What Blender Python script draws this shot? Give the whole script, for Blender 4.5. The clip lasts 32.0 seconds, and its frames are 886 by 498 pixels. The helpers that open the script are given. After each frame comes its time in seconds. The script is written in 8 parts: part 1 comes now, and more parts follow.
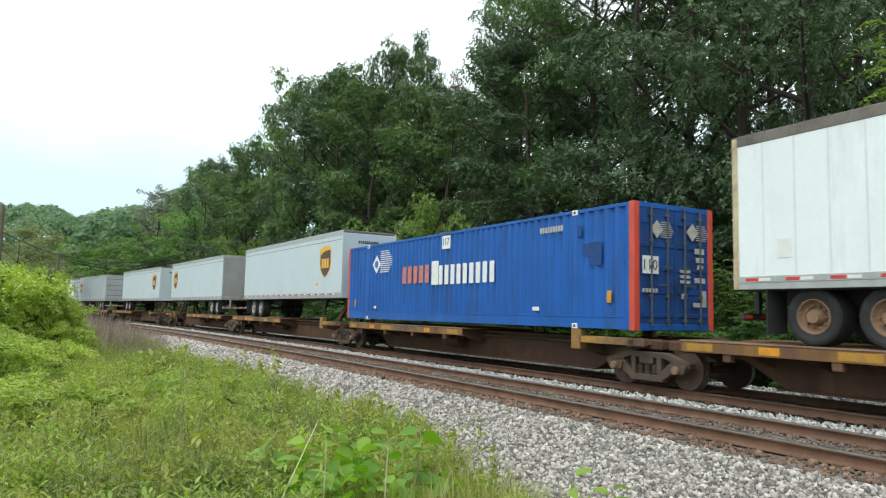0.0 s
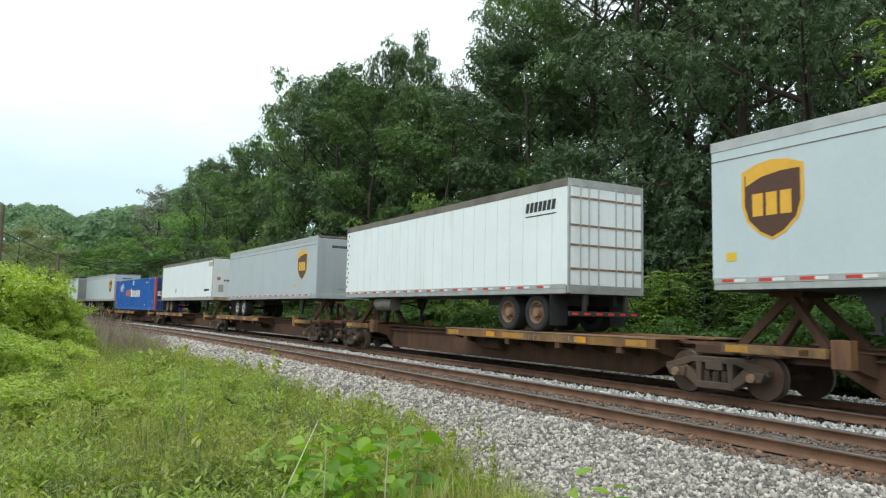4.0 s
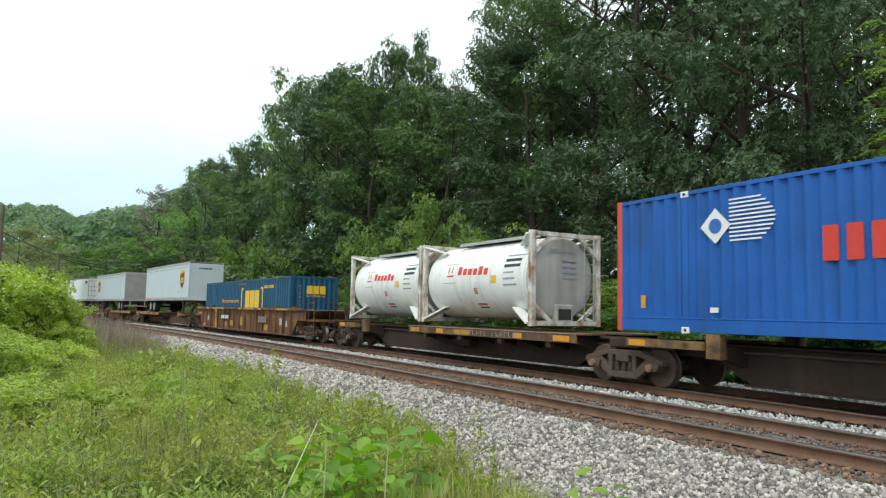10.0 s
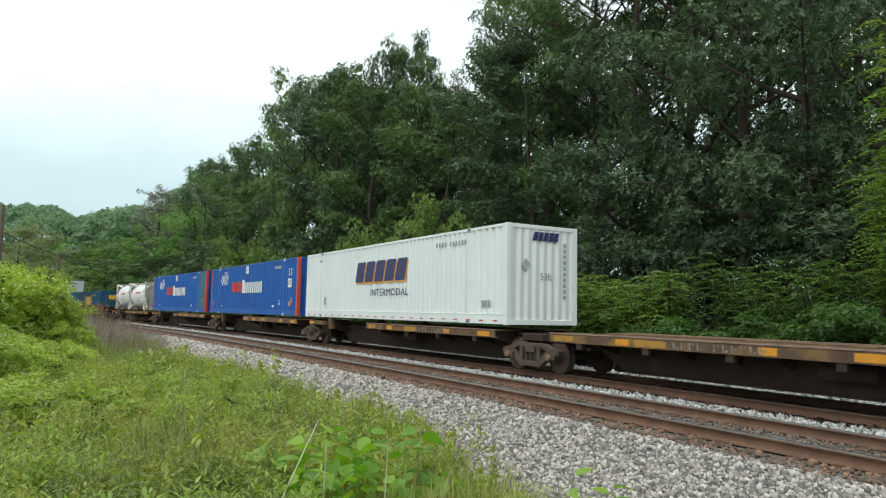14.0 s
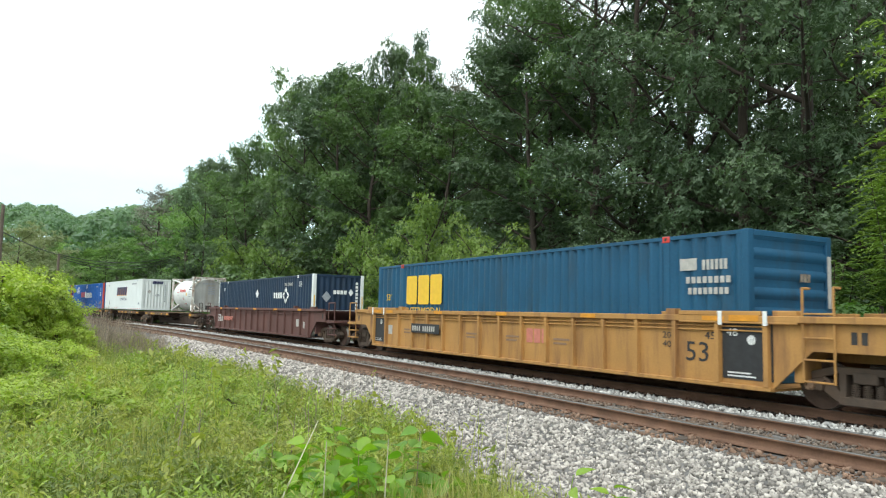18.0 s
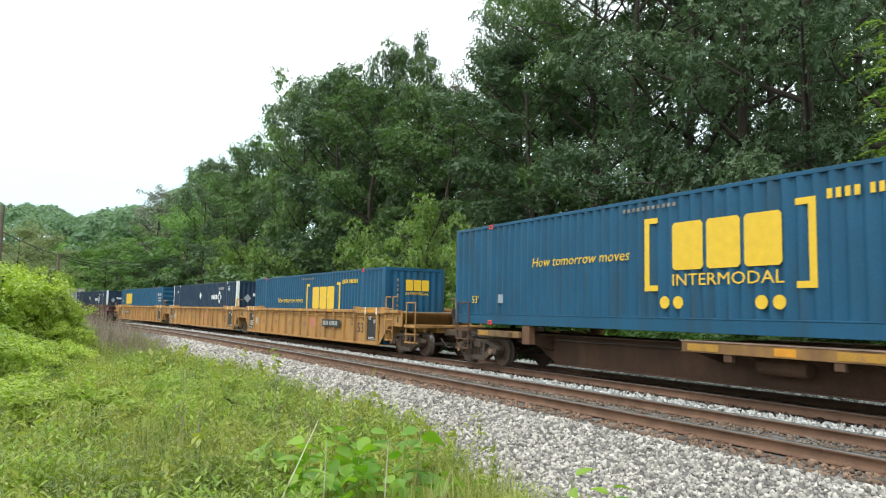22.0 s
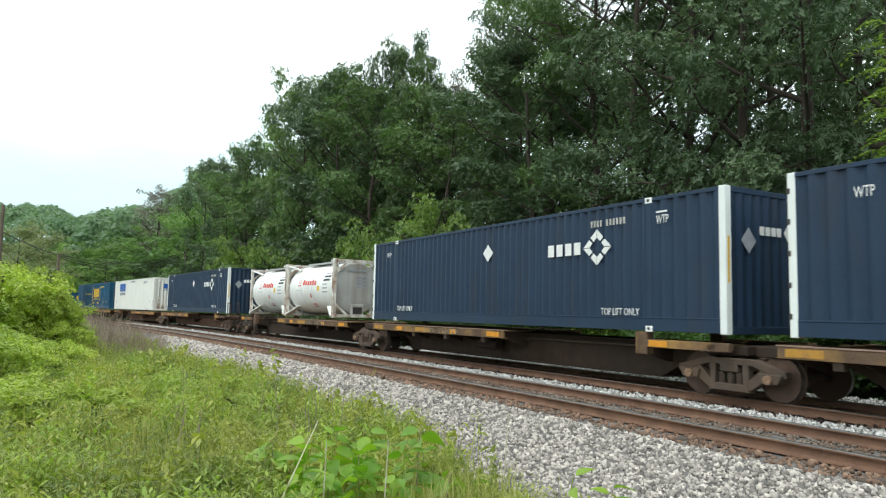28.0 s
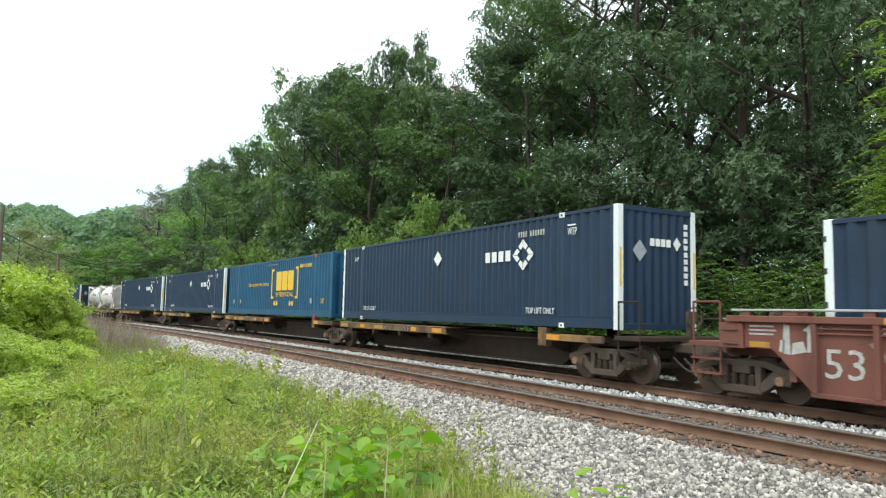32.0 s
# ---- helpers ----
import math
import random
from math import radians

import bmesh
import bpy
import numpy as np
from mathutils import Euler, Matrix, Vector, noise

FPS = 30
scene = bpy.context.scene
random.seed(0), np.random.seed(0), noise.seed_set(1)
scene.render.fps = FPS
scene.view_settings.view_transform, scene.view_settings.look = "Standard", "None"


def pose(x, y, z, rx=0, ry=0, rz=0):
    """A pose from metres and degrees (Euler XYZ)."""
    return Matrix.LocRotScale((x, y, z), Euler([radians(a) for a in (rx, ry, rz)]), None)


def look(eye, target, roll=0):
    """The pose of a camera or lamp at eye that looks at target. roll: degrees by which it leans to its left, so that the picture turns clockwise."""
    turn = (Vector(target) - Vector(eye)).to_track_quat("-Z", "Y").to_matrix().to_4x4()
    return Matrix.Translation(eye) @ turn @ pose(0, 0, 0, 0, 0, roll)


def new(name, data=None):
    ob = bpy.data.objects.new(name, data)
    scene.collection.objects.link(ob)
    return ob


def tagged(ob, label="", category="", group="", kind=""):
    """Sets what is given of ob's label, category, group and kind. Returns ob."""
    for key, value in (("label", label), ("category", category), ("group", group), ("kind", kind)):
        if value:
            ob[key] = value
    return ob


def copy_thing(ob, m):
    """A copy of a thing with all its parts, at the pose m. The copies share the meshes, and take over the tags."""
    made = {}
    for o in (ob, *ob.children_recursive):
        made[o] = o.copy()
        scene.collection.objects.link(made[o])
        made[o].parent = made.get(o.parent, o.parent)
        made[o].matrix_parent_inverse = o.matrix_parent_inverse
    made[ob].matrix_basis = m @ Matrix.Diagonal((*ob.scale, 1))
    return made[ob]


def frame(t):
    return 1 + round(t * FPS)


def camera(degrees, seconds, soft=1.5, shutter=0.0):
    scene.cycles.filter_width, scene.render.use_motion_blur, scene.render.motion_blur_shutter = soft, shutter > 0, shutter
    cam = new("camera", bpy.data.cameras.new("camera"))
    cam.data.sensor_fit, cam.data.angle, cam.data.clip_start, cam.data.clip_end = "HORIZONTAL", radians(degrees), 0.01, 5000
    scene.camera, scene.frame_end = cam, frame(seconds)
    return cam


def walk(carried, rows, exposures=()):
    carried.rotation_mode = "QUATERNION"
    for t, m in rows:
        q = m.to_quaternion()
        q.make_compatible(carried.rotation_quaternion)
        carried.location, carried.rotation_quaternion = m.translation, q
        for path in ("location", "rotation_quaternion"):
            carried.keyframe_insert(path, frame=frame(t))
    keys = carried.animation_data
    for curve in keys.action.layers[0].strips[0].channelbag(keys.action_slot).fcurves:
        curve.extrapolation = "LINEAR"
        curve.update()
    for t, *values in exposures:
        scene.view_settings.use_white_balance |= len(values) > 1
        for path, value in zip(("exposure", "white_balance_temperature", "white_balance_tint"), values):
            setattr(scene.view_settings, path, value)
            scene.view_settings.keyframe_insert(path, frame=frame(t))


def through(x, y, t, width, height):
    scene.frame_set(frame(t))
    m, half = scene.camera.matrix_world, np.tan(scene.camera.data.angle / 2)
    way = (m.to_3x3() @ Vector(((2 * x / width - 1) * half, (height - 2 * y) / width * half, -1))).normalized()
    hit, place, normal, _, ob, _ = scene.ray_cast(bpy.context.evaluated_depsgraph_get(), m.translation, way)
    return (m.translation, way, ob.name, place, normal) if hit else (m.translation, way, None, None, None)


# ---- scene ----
# Camera: held still on the near side of a double-track line.
SPEED = 13.823          # metres a second
cam = camera(63.62, 32.0, soft=1.15, shutter=0.08)
EYE = (0.0, 0.0, 1.515)
_yaw, _pitch = radians(28.463), radians(5.104)
_aim = (math.sin(_yaw) * math.cos(_pitch), math.cos(_yaw) * math.cos(_pitch), EYE[2] + math.sin(_pitch))
VIEW = look(EYE, _aim, 1.185)
# The clip's camera darkens when much white passes and brightens again.
EXPOSURE = [(0, -0.05), (1, -0.30), (2, -0.41), (3, -0.36), (6, -0.10), (7, -0.15), (8, 0.05), (9, 0.19), (10, -0.15), (11, -0.05), (12, 0.05), (13, -0.05), (14, -0.41),
            (17, 0.23), (18, 0.28), (20, 0.32), (21, 0.32), (22, 0.36), (23, 0.28), (24, -0.41), (25, -0.15), (28, 0.09), (30, 0.36), (32, 0.36)]
walk(cam, [(0.0, VIEW), (32.0, VIEW)], [(t, 0.7 * e, 6350, 4.0) for t, e in EXPOSURE])

# ---- world, sun ----
SUN_DIR = Vector((-0.62, -0.34, 1.0)).normalized()   # towards the sun, high behind the camera
world = bpy.data.worlds.new("overcast_sky")
scene.world = world
world.use_nodes = True
wn, wl = world.node_tree.nodes, world.node_tree.links
wn.clear()
w_out = wn.new("ShaderNodeOutputWorld")
w_bg = wn.new("ShaderNodeBackground")
w_sky = wn.new("ShaderNodeTexSky")
w_sky.sky_type = 'NISHITA'
w_sky.sun_disc = False
w_sky.sun_elevation = math.asin(SUN_DIR.z)
w_sky.sun_rotation = math.atan2(SUN_DIR.x, SUN_DIR.y)
w_sky.dust_density = 4.0
w_gain = wn.new("ShaderNodeMix"); w_gain.data_type = 'RGBA'; w_gain.blend_type = 'MULTIPLY'
w_gain.inputs[0].default_value = 1.0
w_gain.inputs[7].default_value = (0.20, 0.20, 0.20, 1)
w_co = wn.new("ShaderNodeTexCoord")
w_map = wn.new("ShaderNodeMapping"); w_map.inputs[3].default_value = (1.0, 1.0, 2.6)
w_noise = wn.new("ShaderNodeTexNoise"); w_noise.inputs["Scale"].default_value = 2.1
w_noise.inputs["Detail"].default_value = 6; w_noise.inputs["Roughness"].default_value = 0.55
w_ramp = wn.new("ShaderNodeValToRGB")
w_ramp.color_ramp.elements[0].position, w_ramp.color_ramp.elements[0].color = 0.36, (0.72, 0.72, 0.72, 1)
w_ramp.color_ramp.elements[1].position, w_ramp.color_ramp.elements[1].color = 0.60, (0.97, 0.97, 0.97, 1)
w_mix = wn.new("ShaderNodeMix"); w_mix.data_type = 'RGBA'
# the cloud is brightest overhead and dims to a pale cyan near the horizon
w_sep = wn.new("ShaderNodeSeparateXYZ"); wl.new(w_co.outputs["Generated"], w_sep.inputs[0])
w_up = wn.new("ShaderNodeValToRGB")
for k, (at, c) in enumerate(((0.0, (1.06, 1.29, 1.36, 1)), (0.16, (1.12, 1.36, 1.43, 1)), (0.34, (1.86, 1.93, 1.96, 1)))):
    e = w_up.color_ramp.elements[k] if k < 2 else w_up.color_ramp.elements.new(at)
    e.position, e.color = at, c
wl.new(w_sep.outputs[2], w_up.inputs[0]); wl.new(w_up.outputs[0], w_mix.inputs[7])
wl.new(w_co.outputs["Generated"], w_map.inputs[0]); wl.new(w_map.outputs[0], w_noise.inputs["Vector"])
wl.new(w_noise.outputs[0], w_ramp.inputs[0]); wl.new(w_sky.outputs[0], w_gain.inputs[6])
wl.new(w_ramp.outputs[0], w_mix.inputs[0]); wl.new(w_gain.outputs[2], w_mix.inputs[6])
wl.new(w_mix.outputs[2], w_bg.inputs[0]); wl.new(w_bg.outputs[0], w_out.inputs[0])
w_bg.inputs[1].default_value = 0.85

sun_data = bpy.data.lights.new("sun", 'SUN')
sun_data.energy, sun_data.angle, sun_data.color = 1.25, radians(25), (1.0, 0.99, 0.96)
sun = new("sun", sun_data)
sun.matrix_world = look(SUN_DIR * 50, (0, 0, 0))

# ---- materials ----
def material(name, color, rough=0.6, metal=0.0, dark=0.7, light=1.2, scale=3.0, grain=40.0, bump=0.15, stretch=(1, 1, 1),
             stain=None, stain_at=0.62, stain_scale=1.2, stain_stretch=(1, 1, 0.15), per="none", spread=0.0, coat=0.0, space="Object", spec=0.5):
    """Paint, metal, wood or stone: a base colour that varies at two scales, stains with a shape of their own, and fine relief."""
    m = bpy.data.materials.new(name)
    m.use_nodes = True
    n, l = m.node_tree.nodes, m.node_tree.links
    p = n["Principled BSDF"]
    p.inputs["Specular IOR Level"].default_value = spec
    co = n.new("ShaderNodeTexCoord")
    mp = n.new("ShaderNodeMapping"); mp.inputs[3].default_value = stretch
    l.new(co.outputs[space], mp.inputs[0])
    big = n.new("ShaderNodeTexNoise"); big.inputs["Scale"].default_value = scale; big.inputs["Detail"].default_value = 5
    fine = n.new("ShaderNodeTexNoise"); fine.inputs["Scale"].default_value = grain; fine.inputs["Detail"].default_value = 3
    l.new(mp.outputs[0], big.inputs["Vector"]); l.new(mp.outputs[0], fine.inputs["Vector"])
    add = n.new("ShaderNodeMath"); add.operation = 'MULTIPLY_ADD'; add.inputs[1].default_value = 0.35
    l.new(fine.outputs[0], add.inputs[0])
    half = n.new("ShaderNodeMath"); half.operation = 'MULTIPLY'; half.inputs[1].default_value = 0.65
    l.new(big.outputs[0], half.inputs[0]); l.new(half.outputs[0], add.inputs[2])
    ramp = n.new("ShaderNodeMapRange"); ramp.inputs[1].default_value, ramp.inputs[2].default_value = 0.3, 0.7
    ramp.inputs[3].default_value, ramp.inputs[4].default_value = dark, light
    l.new(add.outputs[0], ramp.inputs[0])
    val = ramp.outputs[0]
    if per != "none":
        if per == "island":
            src = n.new("ShaderNodeNewGeometry").outputs["Random Per Island"]
        else:
            src = n.new("ShaderNodeObjectInfo").outputs["Random"]
        r2 = n.new("ShaderNodeMapRange"); r2.inputs[3].default_value, r2.inputs[4].default_value = 1 - spread, 1 + spread
        l.new(src, r2.inputs[0])
        mu = n.new("ShaderNodeMath"); mu.operation = 'MULTIPLY'
        l.new(val, mu.inputs[0]); l.new(r2.outputs[0], mu.inputs[1]); val = mu.outputs[0]
    mul = n.new("ShaderNodeMix"); mul.data_type = 'RGBA'; mul.blend_type = 'MULTIPLY'; mul.inputs[0].default_value = 1.0
    mul.inputs[6].default_value = (*color, 1)
    l.new(val, mul.inputs[7])
    col = mul.outputs[2]
    if stain is not None:
        sm = n.new("ShaderNodeMapping"); sm.inputs[3].default_value = stain_stretch
        l.new(co.outputs[space], sm.inputs[0])
        sn = n.new("ShaderNodeTexNoise"); sn.inputs["Scale"].default_value = stain_scale; sn.inputs["Detail"].default_value = 7
        sn.inputs["Roughness"].default_value = 0.65
        l.new(sm.outputs[0], sn.inputs["Vector"])
        sr = n.new("ShaderNodeMapRange"); sr.inputs[1].default_value, sr.inputs[2].default_value = stain_at - 0.12, stain_at + 0.12
        l.new(sn.outputs[0], sr.inputs[0])
        mx = n.new("ShaderNodeMix"); mx.data_type = 'RGBA'; mx.inputs[7].default_value = (*stain, 1)
        l.new(sr.outputs[0], mx.inputs[0]); l.new(col, mx.inputs[6]); col = mx.outputs[2]
    l.new(col, p.inputs["Base Color"])
    p.inputs["Roughness"].default_value, p.inputs["Metallic"].default_value = rough, metal
    p.inputs["Coat Weight"].default_value = coat
    if bump:
        b = n.new("ShaderNodeBump"); b.inputs["Strength"].default_value = bump; b.inputs["Distance"].default_value = 0.02
        l.new(add.outputs[0], b.inputs["Height"]); l.new(b.outputs[0], p.inputs["Normal"])
    return m


def leaf_material(name, color, color2, through_color, rough=0.5, through=0.4, patches=0.55, each=0.45):
    """A leaf: two greens mixed leaf by leaf and tree by tree, and some light that shines through."""
    m = bpy.data.materials.new(name)
    m.use_nodes = True
    n, l = m.node_tree.nodes, m.node_tree.links
    p = n["Principled BSDF"]
    geo = n.new("ShaderNodeNewGeometry")
    info = n.new("ShaderNodeObjectInfo")
    co = n.new("ShaderNodeTexCoord")
    patch = n.new("ShaderNodeTexNoise"); patch.inputs["Scale"].default_value = patches; patch.inputs["Detail"].default_value = 3
    l.new(co.outputs["Object"], patch.inputs["Vector"])
    a = n.new("ShaderNodeMath"); a.operation = 'MULTIPLY_ADD'; a.inputs[1].default_value = each
    l.new(geo.outputs["Random Per Island"], a.inputs[0])
    b = n.new("ShaderNodeMath"); b.operation = 'MULTIPLY_ADD'; b.inputs[1].default_value = 0.9; b.inputs[2].default_value = -0.36
    l.new(patch.outputs[0], b.inputs[0]); l.new(b.outputs[0], a.inputs[2])
    c = n.new("ShaderNodeMath"); c.operation = 'MULTIPLY_ADD'; c.inputs[1].default_value = 0.5; c.use_clamp = True
    l.new(info.outputs["Random"], c.inputs[0]); l.new(a.outputs[0], c.inputs[2])
    mx = n.new("ShaderNodeMix"); mx.data_type = 'RGBA'
    mx.inputs[6].default_value, mx.inputs[7].default_value = (*color, 1), (*color2, 1)
    l.new(c.outputs[0], mx.inputs[0]); l.new(mx.outputs[2], p.inputs["Base Color"])
    p.inputs["Roughness"].default_value = rough
    tr = n.new("ShaderNodeBsdfTranslucent")
    tm = n.new("ShaderNodeMix"); tm.data_type = 'RGBA'; tm.blend_type = 'MULTIPLY'; tm.inputs[0].default_value = 1.0
    tm.inputs[7].default_value = (*through_color, 1)
    l.new(mx.outputs[2], tm.inputs[6]); l.new(tm.outputs[2], tr.inputs[0])
    ms = n.new("ShaderNodeMixShader"); ms.inputs[0].default_value = through
    l.new(p.outputs[0], ms.inputs[1]); l.new(tr.outputs[0], ms.inputs[2])
    l.new(ms.outputs[0], n["Material Output"].inputs[0])
    return m


M = {}
M["oak_leaf"] = leaf_material("oak_leaf", (0.054, 0.097, 0.049), (0.152, 0.214, 0.103), (1.3, 1.5, 0.8), rough=0.52, through=0.24, each=0.22)
M["maple_leaf"] = leaf_material("maple_leaf", (0.064, 0.124, 0.041), (0.170, 0.251, 0.084), (1.3, 1.5, 0.7), rough=0.52, through=0.28, each=0.22)
M["shrub_leaf"] = leaf_material("shrub_leaf", (0.048, 0.101, 0.027), (0.120, 0.189, 0.049), (1.3, 1.5, 0.6), through=0.3)
M["sumac_leaf"] = leaf_material("sumac_leaf", (0.114, 0.191, 0.040), (0.242, 0.327, 0.080), (1.3, 1.5, 0.6), through=0.32)
M["vine_leaf"] = leaf_material("vine_leaf", (0.044, 0.106, 0.025), (0.095, 0.173, 0.042), (1.3, 1.5, 0.6))
# far and hill leaves: distance haze is painted in as lighter, greyer greens
M["hazed_far_leaf"] = leaf_material("hazed_far_leaf", (0.121, 0.228, 0.071), (0.253, 0.366, 0.113), (1.2, 1.4, 0.7), each=0.3)
M["hazed_hill_leaf"] = leaf_material("hazed_hill_leaf", (0.122, 0.212, 0.132), (0.232, 0.318, 0.176), (1.2, 1.4, 0.8), patches=0.13, each=0.2)
M["pale_leaf"] = leaf_material("pale_leaf", (0.150, 0.164, 0.124), (0.260, 0.251, 0.196), (1.1, 1.1, 0.9))
# a pale yellow-green tree, with some haze mixed into its colour
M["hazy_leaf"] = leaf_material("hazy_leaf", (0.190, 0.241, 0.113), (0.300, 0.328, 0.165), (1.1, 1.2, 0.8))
M["bush_leaf"] = leaf_material("bush_leaf", (0.150, 0.232, 0.033), (0.493, 0.571, 0.114), (1.3, 1.5, 0.5))
M["weed_leaf"] = leaf_material("weed_leaf", (0.142, 0.201, 0.047), (0.530, 0.521, 0.149), (1.3, 1.5, 0.5))
M["bright_weed"] = leaf_material("bright_weed", (0.170, 0.270, 0.043), (0.470, 0.540, 0.124), (1.3, 1.5, 0.5))
M["broad_leaf"] = leaf_material("broad_leaf", (0.085, 0.227, 0.023), (0.380, 0.521, 0.062), (1.3, 1.5, 0.4), rough=0.4)
M["grass"] = leaf_material("grass", (0.190, 0.280, 0.046), (0.470, 0.415, 0.175), (1.2, 1.4, 0.5))
M["pale_stalk"] = material("pale_stalk", (0.50, 0.47, 0.33), 0.8, dark=0.7, light=1.2, scale=6, bump=0)
M["dry_weed"] = material("dry_weed", (0.36, 0.29, 0.22), 0.9, dark=0.5, light=1.3, scale=2, bump=0, per="island", spread=0.35)
M["bark"] = material("bark", (0.060, 0.045, 0.035), 0.95, scale=4, grain=25, bump=0.6, stretch=(1, 1, 0.25), dark=0.5, light=1.4)
M["soil"] = material("soil", (0.10, 0.085, 0.050), 0.95, scale=0.6, grain=9, bump=0.6, dark=0.5, light=1.4, stain=(0.05, 0.09, 0.02), stain_at=0.5, stain_stretch=(1, 1, 1), stain_scale=0.5)
# darker than the loose stones: shade of the gaps between them is painted in
M["ballast_bed"] = material("ballast_bed", (0.155, 0.147, 0.140), 0.95, scale=2, grain=28, bump=0.9, dark=0.4, light=1.4)
M["white_stone"] = material("white_stone", (0.47, 0.46, 0.44), 0.9, scale=6, grain=60, bump=0.3, dark=0.7, light=1.2, per="island", spread=0.45)
M["stone"] = material("stone", (0.372, 0.340, 0.305), 0.9, scale=6, grain=60, bump=0.3, dark=0.7, light=1.25, per="island", spread=0.66)
M["rusty_stone"] = material("rusty_stone", (0.20, 0.165, 0.135), 0.92, scale=3, grain=60, bump=0.3, dark=0.6, light=1.2, per="island", spread=0.4, stain=(0.13, 0.075, 0.045), stain_at=0.55, stain_stretch=(1, 1, 1))
M["orange_stone"] = material("orange_stone", (0.200, 0.125, 0.085), 0.92, scale=3, grain=60, bump=0.3, dark=0.6, light=1.3, per="island", spread=0.45)
# near-black: oil, and the shade under the train painted into the same colour
M["oily_shaded_stone"] = material("oily_shaded_stone", (0.038, 0.030, 0.026), 0.9, spec=0.1, scale=3, grain=60, bump=0.3, dark=0.6, light=1.4, per="island", spread=0.4)
M["tie"] = material("tie", (0.085, 0.065, 0.050), 0.95, scale=2, grain=30, bump=0.7, dark=0.5, light=1.5, stretch=(0.2, 1, 1), per="object", spread=0.3)
M["rail_rust"] = material("rail_rust", (0.145, 0.077, 0.047), 0.85, scale=3, grain=40, bump=0.3, dark=0.6, light=1.4)
M["rail_head"] = material("rail_head", (0.20, 0.19, 0.18), 0.38, metal=0.85, scale=2, grain=30, bump=0.05)
M["iron"] = material("iron", (0.098, 0.074, 0.059), 0.85, spec=0.2, scale=4, grain=40, bump=0.35, stain=(0.115, 0.078, 0.055), stain_at=0.55, stain_stretch=(1, 1, 1))
M["wheel_steel"] = material("wheel_steel", (0.105, 0.062, 0.043), 0.75, metal=0.1, scale=4, grain=30, bump=0.2)
M["tread"] = material("tread", (0.45, 0.43, 0.41), 0.35, metal=0.9, scale=5, bump=0)
# brown of the beam and its supports, with the deck's shade painted in
M["car_brown"] = material("car_brown", (0.058, 0.038, 0.029), 0.9, spec=0.12, scale=1.2, grain=30, bump=0.25, dark=0.6, light=1.4, stain=(0.045, 0.036, 0.030), stain_at=0.55, per="object", spread=0.2)
# rusty brown, darkened further to hold the shading below the deck
M["car_rust"] = material("car_rust", (0.132, 0.074, 0.051), 0.9, spec=0.12, scale=1.2, grain=30, bump=0.25, dark=0.6, light=1.35, stain=(0.085, 0.052, 0.038), stain_at=0.52, per="object", spread=0.15)
M["car_sill"] = material("car_sill", (0.135, 0.088, 0.060), 0.9, spec=0.15, scale=2.0, grain=30, bump=0.25, dark=0.55, light=1.3, stain=(0.36, 0.21, 0.07), stain_at=0.62, stain_stretch=(1, 1, 1), per="object", spread=0.15)
M["deck_edge"] = material("deck_edge", (0.27, 0.185, 0.145), 0.85, spec=0.2, scale=3.0, grain=40, bump=0.2, dark=0.6, light=1.25)
M["worn_mark"] = material("worn_mark", (0.34, 0.30, 0.24), 0.85, scale=9, grain=60, bump=0, dark=0.45, light=1.2, stain=(0.14, 0.095, 0.065), stain_at=0.52, stain_scale=5, stain_stretch=(1, 1, 1))
M["worn_patch"] = material("worn_patch", (0.56, 0.29, 0.040), 0.8, scale=4, grain=50, bump=0.1, dark=0.55, light=1.15, stain=(0.19, 0.10, 0.05), stain_at=0.56, stain_scale=4, stain_stretch=(1, 1, 1))
M["seam_grey"] = material("seam_grey", (0.70, 0.73, 0.73), 0.5, scale=2, bump=0, dark=0.8, light=1.1)
M["weed_dark"] = leaf_material("weed_dark", (0.070, 0.121, 0.031), (0.270, 0.309, 0.082), (1.3, 1.5, 0.5))
M["car_worn_yellow"] = material("car_worn_yellow", (0.30, 0.155, 0.045), 0.8, scale=1.5, grain=30, bump=0.25, dark=0.6, light=1.3, stain=(0.115, 0.055, 0.035), stain_at=0.50, per="object", spread=0.15)
M["well_yellow"] = material("well_yellow", (0.44, 0.228, 0.066), 0.7, scale=1.0, grain=30, bump=0.15, dark=0.78, light=1.12, stain=(0.20, 0.095, 0.042), stain_at=0.60, stain_scale=2.6)
M["well_rusty"] = material("well_rusty", (0.235, 0.120, 0.050), 0.85, spec=0.2, scale=1.4, grain=25, bump=0.25, dark=0.5, light=1.3, stain=(0.088, 0.046, 0.036), stain_at=0.49, stain_scale=2.2)
M["well_red"] = material("well_red", (0.185, 0.074, 0.056), 0.8, spec=0.25, scale=1.0, grain=30, bump=0.15, dark=0.75, light=1.2, stain=(0.11, 0.050, 0.040), stain_at=0.62)
M["well_brown"] = material("well_brown", (0.120, 0.053, 0.043), 0.75, scale=1.0, grain=30, bump=0.15, dark=0.75, light=1.2, stain=(0.10, 0.045, 0.038), stain_at=0.62)
M["orange_patch"] = material("orange_patch", (0.72, 0.30, 0.02), 0.6, scale=5, bump=0.05, dark=0.7, light=1.1)
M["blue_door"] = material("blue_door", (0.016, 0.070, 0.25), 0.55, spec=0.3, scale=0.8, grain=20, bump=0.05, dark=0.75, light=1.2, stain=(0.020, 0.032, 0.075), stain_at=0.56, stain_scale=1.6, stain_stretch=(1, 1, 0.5))
